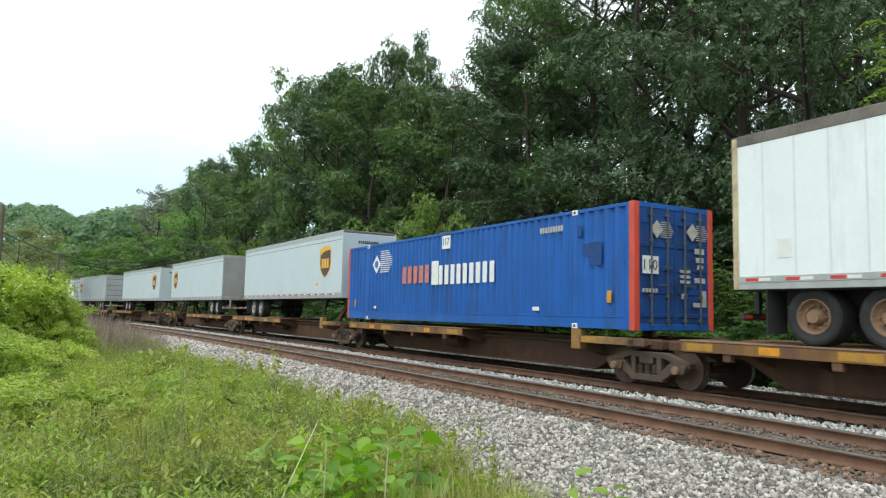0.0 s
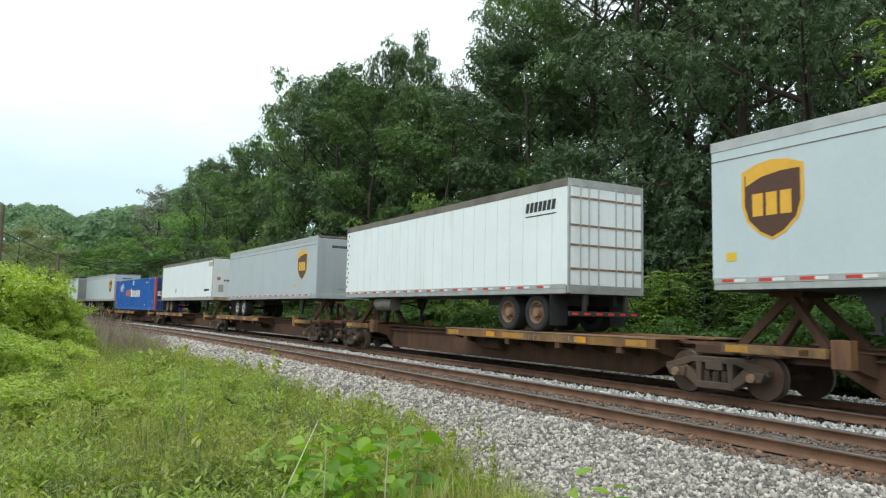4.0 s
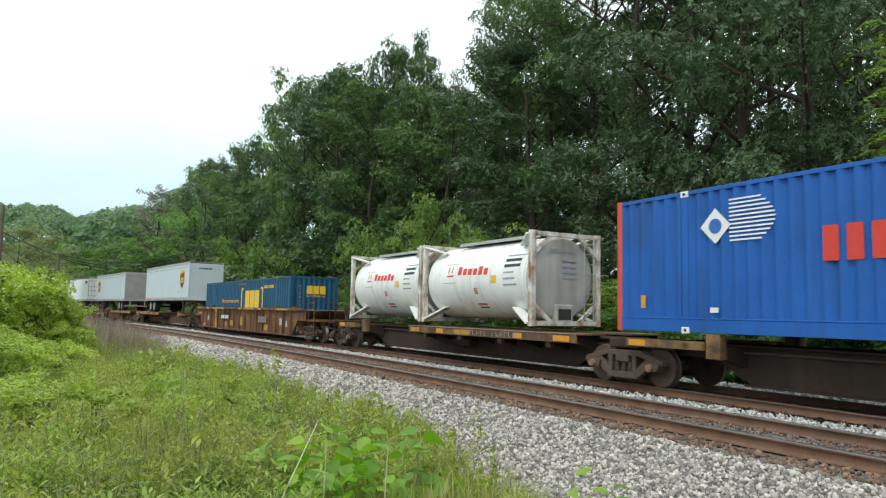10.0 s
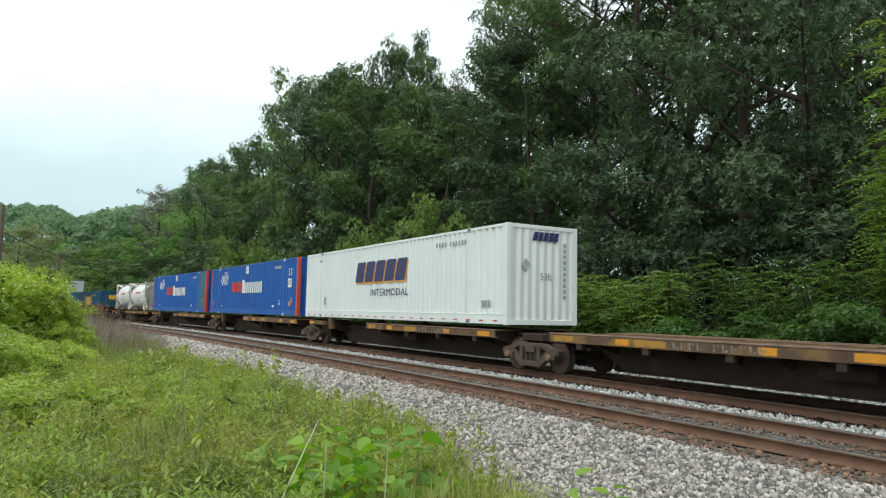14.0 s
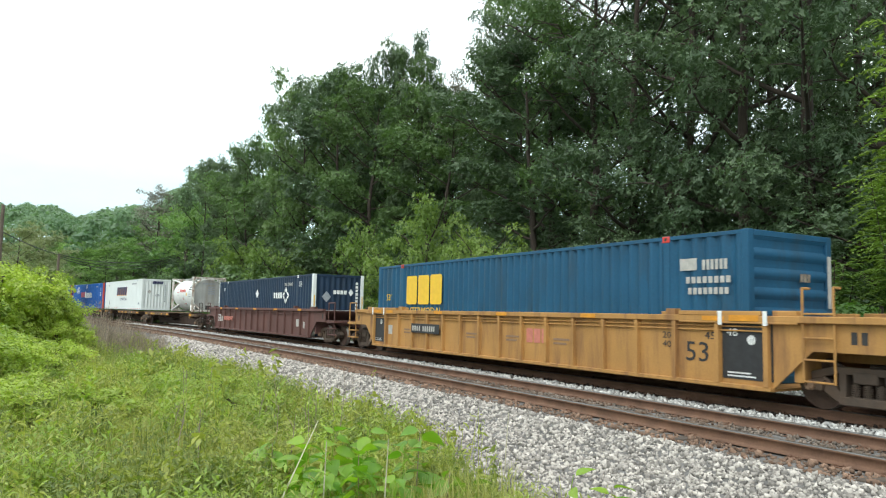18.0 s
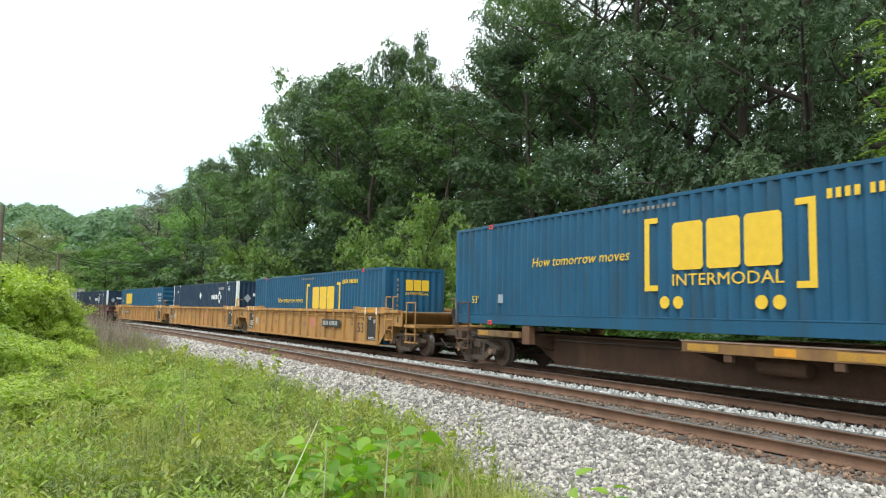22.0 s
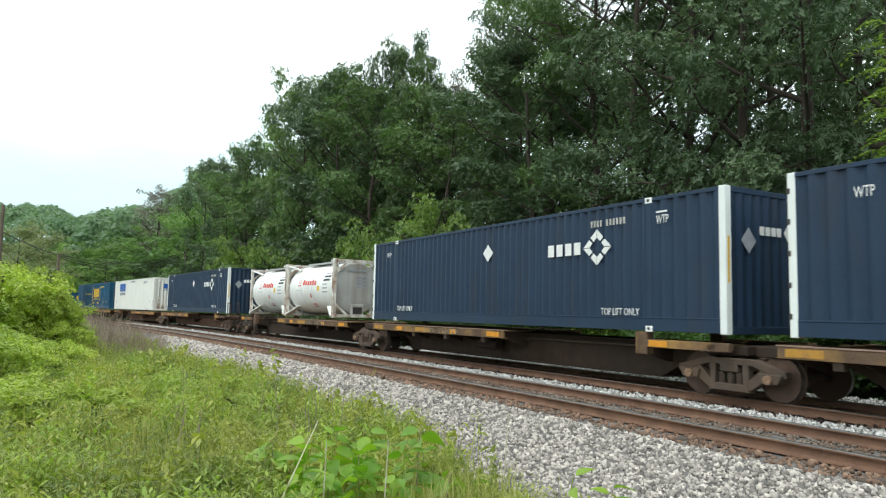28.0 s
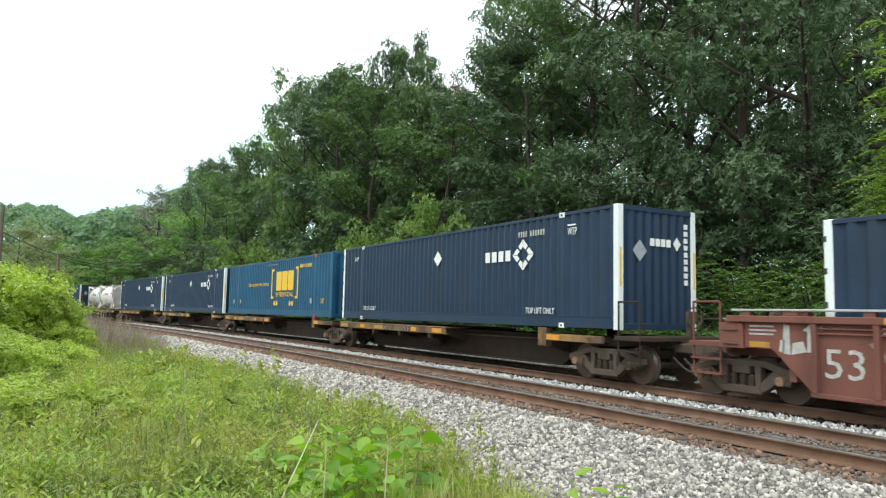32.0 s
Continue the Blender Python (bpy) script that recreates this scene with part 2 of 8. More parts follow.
M["blue_steel"] = material("blue_steel", (0.018, 0.112, 0.42), 0.5, spec=0.3, scale=0.8, grain=20, bump=0.05, dark=0.78, light=1.15, stain=(0.026, 0.075, 0.22), stain_at=0.62, stain_scale=2.0)
M["patched_blue"] = material("patched_blue", (0.045, 0.155, 0.25), 0.6, scale=1.5, grain=20, bump=0.08, dark=0.7, light=1.2, stain=(0.13, 0.12, 0.08), stain_at=0.60)
M["red_steel"] = material("red_steel", (0.62, 0.075, 0.040), 0.55, scale=2, bump=0.08, dark=0.8, light=1.15, stain=(0.30, 0.06, 0.035), stain_at=0.68)
M["teal_steel"] = material("teal_steel", (0.016, 0.086, 0.166), 0.5, spec=0.3, scale=0.8, grain=20, bump=0.05, dark=0.78, light=1.18, stain=(0.028, 0.060, 0.088), stain_at=0.62, stain_scale=2.0)
M["navy_steel"] = material("navy_steel", (0.0185, 0.038, 0.073), 0.5, spec=0.28, scale=0.8, grain=20, bump=0.05, dark=0.78, light=1.18, stain=(0.026, 0.036, 0.055), stain_at=0.62, stain_scale=2.0)
M["white_steel"] = material("white_steel", (0.78, 0.81, 0.79), 0.5, scale=0.8, grain=15, bump=0.04, dark=0.93, light=1.04, stain=(0.55, 0.48, 0.36), stain_at=0.74)
M["rust_streak"] = material("rust_streak", (0.20, 0.11, 0.065), 0.8, scale=3, grain=30, bump=0.05, dark=0.5, light=1.4, stain=(0.45, 0.36, 0.27), stain_at=0.55, stain_scale=3)
M["cream_steel"] = material("cream_steel", (0.78, 0.77, 0.71), 0.55, scale=0.8, grain=15, bump=0.05, dark=0.90, light=1.04, stain=(0.42, 0.28, 0.15), stain_at=0.70)
M["trailer_white"] = material("trailer_white", (0.83, 0.87, 0.88), 0.42, scale=0.7, grain=12, bump=0.03, dark=0.93, light=1.04, stain=(0.62, 0.61, 0.56), stain_at=0.68)
M["trailer_grey"] = material("trailer_grey", (0.45, 0.49, 0.52), 0.45, scale=0.7, grain=12, bump=0.03, dark=0.90, light=1.06, stain=(0.36, 0.37, 0.36), stain_at=0.66)
M["trailer_pale"] = material("trailer_pale", (0.55, 0.62, 0.65), 0.42, scale=0.7, grain=12, bump=0.03, dark=0.93, light=1.05, stain=(0.50, 0.52, 0.52), stain_at=0.68)
M["aluminium"] = material("aluminium", (0.50, 0.50, 0.49), 0.45, metal=0.55, scale=3, grain=30, bump=0.08, dark=0.75, light=1.1)
M["rod_grey"] = material("rod_grey", (0.10, 0.105, 0.115), 0.55, metal=0.3, scale=5, bump=0.1, dark=0.6, light=1.4)
M["roof_grime"] = material("roof_grime", (0.17, 0.15, 0.13), 0.85, scale=2, grain=20, bump=0.1, dark=0.6, light=1.4)
M["door_grey"] = material("door_grey", (0.34, 0.34, 0.33), 0.5, scale=1.5, bump=0.04, dark=0.85, light=1.1, stain=(0.30, 0.29, 0.27), stain_at=0.66)
M["rusty_white"] = material("rusty_white", (0.56, 0.46, 0.31), 0.7, scale=3, bump=0.1, dark=0.7, light=1.15, stain=(0.26, 0.12, 0.05), stain_at=0.53, stain_scale=2.5, stain_stretch=(1, 1, 0.5))
M["frame_white"] = material("frame_white", (0.74, 0.72, 0.66), 0.6, scale=3, bump=0.08, dark=0.8, light=1.08, stain=(0.25, 0.12, 0.06), stain_at=0.53, stain_scale=3.0, stain_stretch=(1, 1, 0.6))
M["tank_end"] = material("tank_end", (0.47, 0.47, 0.45), 0.5, scale=2.0, bump=0.04, dark=0.8, light=1.15, stain=(0.30, 0.27, 0.23), stain_at=0.60)
M["tank_white"] = material("tank_white", (0.84, 0.84, 0.81), 0.42, scale=1.2, bump=0.02, dark=0.90, light=1.03, stain=(0.52, 0.48, 0.41), stain_at=0.64, stain_scale=1.8)
M["tyre"] = material("tyre", (0.022, 0.022, 0.023), 0.85, scale=5, bump=0.2, dark=0.7, light=1.6)
M["hub_white"] = material("hub_white", (0.40, 0.40, 0.38), 0.6, scale=8, bump=0.05, stain=(0.30, 0.17, 0.09), stain_at=0.6, stain_stretch=(1, 1, 1))
M["hub_rust"] = material("hub_rust", (0.26, 0.16, 0.10), 0.8, scale=8, bump=0.1)
M["black_steel"] = material("black_steel", (0.030, 0.028, 0.027), 0.7, scale=4, bump=0.1, dark=0.6, light=1.6)
M["white_paint"] = material("white_paint", (0.80, 0.80, 0.78), 0.6, scale=6, grain=50, bump=0, dark=0.88, light=1.05)
M["faded_white"] = material("faded_white", (0.52, 0.50, 0.46), 0.7, scale=6, grain=50, bump=0, dark=0.6, light=1.1)
M["red_paint"] = material("red_paint", (0.62, 0.045, 0.03), 0.55, scale=6, bump=0, dark=0.85, light=1.1)
M["faded_red"] = material("faded_red", (0.55, 0.19, 0.14), 0.65, scale=6, bump=0, dark=0.75, light=1.2)
M["yellow_paint"] = material("yellow_paint", (0.80, 0.50, 0.03), 0.55, scale=6, bump=0, dark=0.88, light=1.06)
M["blue_paint"] = material("blue_paint", (0.035, 0.13, 0.46), 0.55, scale=6, bump=0, dark=0.85, light=1.1)
M["navy_paint"] = material("navy_paint", (0.03, 0.035, 0.11), 0.55, scale=6, bump=0, dark=0.85, light=1.1)
M["orange_paint"] = material("orange_paint", (0.85, 0.36, 0.03), 0.55, scale=6, bump=0, dark=0.9, light=1.05)
M["brown_paint"] = material("brown_paint", (0.085, 0.035, 0.018), 0.5, scale=6, bump=0, dark=0.85, light=1.15)
M["gold_paint"] = material("gold_paint", (0.78, 0.42, 0.04), 0.45, scale=6, bump=0, dark=0.9, light=1.08)
M["black_paint"] = material("black_paint", (0.025, 0.025, 0.027), 0.6, scale=6, bump=0, dark=0.7, light=1.4)
M["grey_paint"] = material("grey_paint", (0.33, 0.35, 0.38), 0.6, scale=6, bump=0, dark=0.8, light=1.15)
M["green_paint"] = material("green_paint", (0.03, 0.22, 0.10), 0.6, scale=6, bump=0)
M["pole_wood"] = material("pole_wood", (0.16, 0.125, 0.095), 0.9, scale=2, grain=20, bump=0.3, stretch=(1, 1, 0.1))
M["cable"] = material("cable", (0.05, 0.05, 0.05), 0.7, scale=3, bump=0)

# ---- mesh helpers ----
def mesh_np(name, verts, faces, mat, smooth=False):
    """A mesh from an (n, 3) array and an (m, 3 or 4) array of corners."""
    me = bpy.data.meshes.new(name)
    verts, faces = np.asarray(verts, np.float32), np.asarray(faces, np.int32)
    k = faces.shape[1]
    me.vertices.add(len(verts)); me.vertices.foreach_set("co", verts.ravel())
    me.loops.add(faces.size); me.loops.foreach_set("vertex_index", faces.ravel())
    me.polygons.add(len(faces))
    me.polygons.foreach_set("loop_start", np.arange(len(faces), dtype=np.int32) * k)
    if smooth:
        me.polygons.foreach_set("use_smooth", np.ones(len(faces), bool))
    me.update(calc_edges=True)
    me.materials.append(mat)
    return me


def child(name, me, parent, label="", at=None):
    ob = new(name, me)
    ob.parent = parent
    if at is not None:
        ob.matrix_basis = at
    if label:
        tagged(ob, label)
    return ob


def part(name, bm, mat, parent, label="", smooth=False, at=None):
    me = bpy.data.meshes.new(name)
    bm.normal_update()
    bm.to_mesh(me); bm.free()
    me.materials.append(mat)
    if smooth:
        me.polygons.foreach_set("use_smooth", np.ones(len(me.polygons), bool))
    return child(name, me, parent, label, at)


def box(bm, x0, x1, y0, y1, z0, z1, m=None):
    vs = [bm.verts.new(Vector(c) if m is None else m @ Vector(c)) for c in
          ((x0, y0, z0), (x1, y0, z0), (x1, y1, z0), (x0, y1, z0), (x0, y0, z1), (x1, y0, z1), (x1, y1, z1), (x0, y1, z1))]
    for f in ((3, 2, 1, 0), (4, 5, 6, 7), (0, 1, 5, 4), (1, 2, 6, 5), (2, 3, 7, 6), (3, 0, 4, 7)):
        bm.faces.new([vs[i] for i in f])
    return bm


def boxes(*rows, bevel=0.0):
    bm = bmesh.new()
    for r in rows:
        box(bm, *r)
    if bevel:
        bmesh.ops.bevel(bm, geom=bm.edges[:], offset=bevel, segments=1, affect='EDGES', clamp_overlap=True)
    return bm


def prism(bm, outline, x0, x1, axis="x"):
    """A flat outline of (a, b) pushed from x0 to x1: axis x takes (y, z), axis y takes (x, z), axis z takes (x, y)."""
    def place(a, b, c):
        return {"x": (c, a, b), "y": (a, c, b), "z": (a, b, c)}[axis]
    low = [bm.verts.new(place(a, b, x0)) for a, b in outline]
    top = [bm.verts.new(place(a, b, x1)) for a, b in outline]
    n = len(outline)
    fs = [bm.faces.new(low[::-1]), bm.faces.new(top)]
    for i in range(n):
        fs.append(bm.faces.new((low[i], low[(i + 1) % n], top[(i + 1) % n], top[i])))
    bmesh.ops.recalc_face_normals(bm, faces=fs)
    return bm


def bar(bm, a, b, r, n=8, r2=None):
    """A round bar from a to b."""
    a, b = Vector(a), Vector(b)
    d = b - a
    m = Matrix.Translation((a + b) / 2) @ d.to_track_quat("Z", "Y").to_matrix().to_4x4()
    bmesh.ops.create_cone(bm, cap_ends=True, segments=n, radius1=r, radius2=r if r2 is None else r2, depth=d.length, matrix=m)
    return bm


def beam(bm, a, b, w, h):
    """A square bar from a to b."""
    a, b = Vector(a), Vector(b)
    d = b - a
    m = Matrix.Translation(a) @ d.to_track_quat("Y", "Z").to_matrix().to_4x4()
    return box(bm, -w / 2, w / 2, 0, d.length, -h / 2, h / 2, m)


def tubes(paths, n=6):
    """Tapered tubes along paths of (x, y, z, radius): vertices and quads."""
    V, F, base = [], [], 0
    ang = np.arange(n) * 2 * math.pi / n
    for p in paths:
        p = np.asarray(p, float)
        d = np.gradient(p[:, :3], axis=0)
        d /= np.linalg.norm(d, axis=1)[:, None] + 1e-9
        ref = np.where(np.abs(d[:, 2:3]) > 0.9, np.array([[1.0, 0, 0]]), np.array([[0, 0, 1.0]]))
        a = np.cross(d, ref); a /= np.linalg.norm(a, axis=1)[:, None] + 1e-9
        b = np.cross(d, a)
        ring = p[:, None, :3] + p[:, None, 3:4] * (np.cos(ang)[None, :, None] * a[:, None] + np.sin(ang)[None, :, None] * b[:, None])
        V.append(ring.reshape(-1, 3))
        k = len(p)
        i, j = np.meshgrid(np.arange(k - 1), np.arange(n), indexing="ij")
        j2 = (j + 1) % n
        F.append(np.stack([i * n + j, i * n + j2, (i + 1) * n + j2, (i + 1) * n + j], -1).reshape(-1, 4) + base)
        base += k * n
    return np.concatenate(V), np.concatenate(F)


def leaves(rng, centres, size, outward, width=0.55, droop=0.25, jitter=0.8, tri=False):
    """Diamond leaves, each folded along its rib, at the centres; they face roughly outward and up."""
    n = len(centres)
    nor = outward + rng.normal(0, jitter, (n, 3)) + np.array([0, 0, 0.5])
    nor /= np.linalg.norm(nor, axis=1)[:, None] + 1e-9
    t = rng.normal(0, 1, (n, 3)) + outward * 0.5 - np.array([0, 0, droop])
    t -= (t * nor).sum(1)[:, None] * nor
    t /= np.linalg.norm(t, axis=1)[:, None] + 1e-9
    b = np.cross(nor, t)
    s = (size * rng.uniform(0.65, 1.35, n))[:, None]
    c = np.asarray(centres)
    if tri:
        V = np.stack([c - t * s * 0.55, c + b * s * width * 0.5 + t * s * 0.4, c - b * s * width * 0.5 + t * s * 0.25 + nor * s * 0.1], 1).reshape(-1, 3)
        return V, np.arange(3 * n, dtype=np.int32).reshape(n, 3)
    V = np.stack([c - t * s * 0.5, c + b * s * width * 0.5 + nor * s * 0.10 - t * s * 0.05, c + t * s * 0.5 - nor * s * 0.08,
                  c - b * s * width * 0.5 + nor * s * 0.10 - t * s * 0.05], 1).reshape(-1, 3)
    return V, np.arange(4 * n, dtype=np.int32).reshape(n, 4)


def sprays(rng, centres, size, outward, k=6, width=0.50, droop=0.12, tri=True):
    """Tufts of k long leaves that spread and droop from each centre."""
    n = len(centres)
    o = outward + np.array([0, 0, 0.35]) + rng.normal(0, 0.25, (n, 3))
    o /= np.linalg.norm(o, axis=1)[:, None] + 1e-9
    a = np.cross(o, rng.normal(0, 1, (n, 3))); a /= np.linalg.norm(a, axis=1)[:, None] + 1e-9
    b = np.cross(o, a)
    turn = np.arange(k)[None, :] * 2 * math.pi / k + rng.uniform(-0.4, 0.4, (n, k))
    rad = np.cos(turn)[..., None] * a[:, None] + np.sin(turn)[..., None] * b[:, None]
    d = rad * 0.85 + o[:, None] * rng.uniform(0.05, 0.7, (n, k, 1)) - np.array([0, 0, droop])
    d /= np.linalg.norm(d, axis=2)[..., None] + 1e-9
    side = np.cross(d, o[:, None] + rng.normal(0, 0.35, (n, k, 3)))
    side /= np.linalg.norm(side, axis=2)[..., None] + 1e-9
    L = (np.asarray(size) * np.ones(n))[:, None, None] * rng.uniform(0.65, 1.3, (n, k, 1))
    c = np.asarray(centres)[:, None] + rng.normal(0, 0.12, (n, k, 3)) * L
    tip = c + d * L - np.array([0, 0, 1.0]) * L * 0.12
    if tri:
        V = np.stack([c + side * L * width * 0.30, c + d * L * 0.55 - side * L * width * 0.75, tip], 2).reshape(-1, 3)
        return V, np.arange(len(V), dtype=np.int32).reshape(-1, 3)
    V = np.stack([c, c + d * L * 0.45 + side * L * width * 0.5, tip, c + d * L * 0.45 - side * L * width * 0.5], 2).reshape(-1, 3)
    return V, np.arange(len(V), dtype=np.int32).reshape(-1, 4)


def text_mesh(words, height, mat):
    cu = bpy.data.curves.new("words", 'FONT')
    cu.body, cu.size, cu.extrude = words, height / 0.70, 0.002
    cu.resolution_u = 2
    ob = bpy.data.objects.new("words", cu)
    scene.collection.objects.link(ob)
    me = bpy.data.meshes.new_from_object(ob.evaluated_get(bpy.context.evaluated_depsgraph_get()))
    bpy.data.objects.remove(ob); bpy.data.curves.remove(cu)
    me.materials.clear(); me.materials.append(mat)
    return me


TEXTS = {}
def letter(words, height, width, mat, parent, m, label="", lean=0.0):
    """Words of the built-in font, stretched to the width, at m (their left end, on the base line)."""
    key = (words, mat.name)
    if key not in TEXTS:
        me = text_mesh(words, 1.0, mat)
        for v in me.vertices:
            v.co.x += lean * v.co.y
        xs = [v.co.x for v in me.vertices]; ys = [v.co.y for v in me.vertices]
        TEXTS[key] = (me, min(xs), max(xs), min(ys), max(ys))
    me, x0, x1, y0, y1 = TEXTS[key]
    sx, sy = width / (x1 - x0), height / (y1 - y0)
    ob = child("lettering", me, parent, label)
    ob.matrix_basis = m @ Matrix.Diagonal((sx, sy, 1, 1)) @ Matrix.Translation((-x0, -y0, 0.002))
    return ob


def side_face(L, W, gap=0.004):
    """Places on the near side: metres from the thing's front end, and height."""
    def at(a, z):
        return Matrix(((0, 0, -1, -W / 2 - gap), (-1, 0, 0, L / 2 - a), (0, 1, 0, z), (0, 0, 0, 1)))
    return at


def rear_face(L, W, gap=0.004):
    def at(a, z):
        return Matrix(((1, 0, 0, a), (0, 0, -1, -L / 2 - gap), (0, 1, 0, z), (0, 0, 0, 1)))
    return at


def slab(name, outlines, mat, parent, m, label="", thick=0.004):
    """Flat painted shapes: outlines of (a, b) in metres in the plane of m. An emblem's shapes are pieces of their own."""
    if name == "emblem" and 1 < len(outlines) <= 12:
        return [slab(name, [o], mat, parent, m, label, thick) for o in outlines][0]
    bm = bmesh.new()
    for o in outlines:
        prism(bm, o, 0.0, thick, "z")
    ob = part(name, bm, mat, parent, label, at=m)
    if len(outlines) > 1:
        tagged(ob, kind="stuff")
    return ob


def rect(a, b, w, h, slant=0.0):
    return [(a, b), (a + w, b), (a + w + slant * h, b + h), (a + slant * h, b + h)]


def bars(n, w, h, gap=0.22, slant=0.0, slot=0.0, a=0.0, b=0.0):
    """A word that is drawn as plain blocks; slot: its corners are cut off."""
    step = w / n
    out = []
    for i in range(n):
        bw = step * (1 - gap)
        x = a + i * step
        if slot:
            c = min(bw, h) * slot * 0.35
            pts = [(c, 0), (bw - c, 0), (bw, c), (bw, h - c), (bw - c, h), (c, h), (0, h - c), (0, c)]
            out.append([(x + p + slant * q, b + q) for p, q in pts])
        else:
            out.append(rect(x, b, bw, h, slant))
    return out


def diamond(w, h, a=0.0, b=0.0):
    return [(a - w / 2, b), (a, b - h / 2), (a + w / 2, b), (a, b + h / 2)]


def disc(r, a=0.0, b=0.0, n=20):
    return [(a + r * math.cos(i * 2 * math.pi / n), b + r * math.sin(i * 2 * math.pi / n)) for i in range(n)]


def ring_shapes(r0, r1, n=20, a=0.0, b=0.0, quarter=None):
    out = []
    for i in range(n):
        t0, t1 = i * 2 * math.pi / n, (i + 1) * 2 * math.pi / n
        out.append([(a + r0 * math.cos(t0), b + r0 * math.sin(t0)), (a + r1 * math.cos(t0), b + r1 * math.sin(t0)),
                    (a + r1 * math.cos(t1), b + r1 * math.sin(t1)), (a + r0 * math.cos(t1), b + r0 * math.sin(t1))])
    return out


# ---- the line: the train's track, curving gently to the left ----
X_TRAIN, K_NEAR, S_BEND, K_FAR = 12.64, -0.001585, 50.0, -0.00182
TRACK_GAP = 3.617


def line(s, off=0.0):
    """x, y and heading (radians to the right of +y) at s metres along the train's track, off metres to its right."""
    x, y, th = X_TRAIN, 0.0, 0.0
    if s <= 0:
        return x + off, s, 0.0
    for k, d in ((K_NEAR, min(s, S_BEND)), (K_FAR, max(0.0, s - S_BEND))):
        if d > 0:
            x += (math.cos(th) - math.cos(th + k * d)) / k
            y += (math.sin(th + k * d) - math.sin(th)) / k
            th += k * d
    return x + off * math.cos(th), y - off * math.sin(th), th

# ---- ground, one sheet to the horizon ----
def side_of(x, y):
    """Metres to the right of the train's track (rough, for the ground and the planting), and metres along it."""
    s = y
    for _ in range(3):
        lx, ly, th = line(s)
        s += (x - lx) * math.sin(th) + (y - ly) * math.cos(th)
    lx, ly, th = line(s)
    return (x - lx) * math.cos(th) - (y - ly) * math.sin(th), s


def ground_z(x, y):
    if abs(y) > 420 or abs(x) > 420:
        return -0.6
    off, s = side_of(x, y)
    z = -0.75
    if off < -7:
        z = -0.75 + 0.45 * min(1.0, (-7 - off) / 6.0)
        if off < -14:
            z += min(1.2, (-14 - off) * 0.05)
    if off > 3.5:
        z += min(6.0, max(0.0, off - 5) * 0.10)
        if s > 110 and off > 8:
            k = min(1.0, (s - 110) / 120.0)
            z += k * min(22.0, (off - 8) * 0.36)
    return z + 0.12 * noise.noise(Vector((x * 0.4, y * 0.4, 0.0))) * (1 if off < -7.5 or off > 3.5 else 0)


def build_ground():
    def axis(lo, hi, near_lo, near_hi, step):
        mid = list(np.arange(near_lo, near_hi + 1e-6, step))
        left = [near_lo - (near_lo - lo) * (i / 14.0) ** 2 for i in range(14, 0, -1)]
        right = [near_hi + (hi - near_hi) * (i / 14.0) ** 2 for i in range(1, 15)]
        return np.array(left + mid + right)
    xs, ys = axis(-2500, 2500, -60, 120, 2.0), axis(-2500, 2500, -10, 330, 2.5)
    V = np.array([(x, y, ground_z(x, y)) for y in ys for x in xs])
    nx, ny = len(xs), len(ys)
    i, j = np.meshgrid(np.arange(ny - 1), np.arange(nx - 1), indexing="ij")
    F = np.stack([i * nx + j, i * nx + j + 1, (i + 1) * nx + j + 1, (i + 1) * nx + j], -1).reshape(-1, 4)
    ob = new("ground", mesh_np("ground", V, F, M["soil"], True))
    tagged(ob, "grassy earth ground with weeds beside the railway", "ground", kind="structure")


build_ground()


def sweep(profile, s0, s1, step, mat, name):
    """An outline of (off, z) pushed along the line."""
    ss = np.arange(s0, s1 + 1e-6, step)
    V = []
    for s in ss:
        for o, z in profile:
            x, y, _ = line(s, o)
            V.append((x, y, z))
    n, k = len(profile), len(ss)
    F = [(i * n + j, i * n + j + 1, (i + 1) * n + j + 1, (i + 1) * n + j) for i in range(k - 1) for j in range(n - 1)]
    return mesh_np(name, V, F, mat)


bed = new("ballast", sweep([(-8.4, -1.0), (-7.3, -0.66), (-5.25, -0.215), (-4.6, -0.195), (-2.2, -0.19), (-1.4, -0.195), (1.4, -0.20), (3.5, -0.25), (4.6, -0.72), (5.4, -1.0)],
                           -60, 330, 3.0, M["ballast_bed"], "ballast"))
tagged(bed, "bed of grey crushed-stone ballast under two tracks", "ballast", kind="structure")


def rail_part(parent, off):
    prof = [(-0.075, -0.172), (-0.075, -0.155), (-0.02, -0.140), (-0.011, -0.125), (-0.011, -0.05), (-0.034, -0.036), (-0.036, -0.010)]
    full = prof + [(-o, z) for o, z in prof[::-1]]
    ob = child("rail", sweep([(off + o, z) for o, z in full], -60, 330, 3.0, M["rail_rust"], "rail"), parent, "rust-brown steel rail")
    head = [(off - 0.037, -0.012), (off - 0.030, 0.0), (off + 0.030, 0.0), (off + 0.037, -0.012)]
    child("rail_head", sweep(head, -60, 330, 3.0, M["rail_head"], "rail_head"), ob, "dark polished running surface")


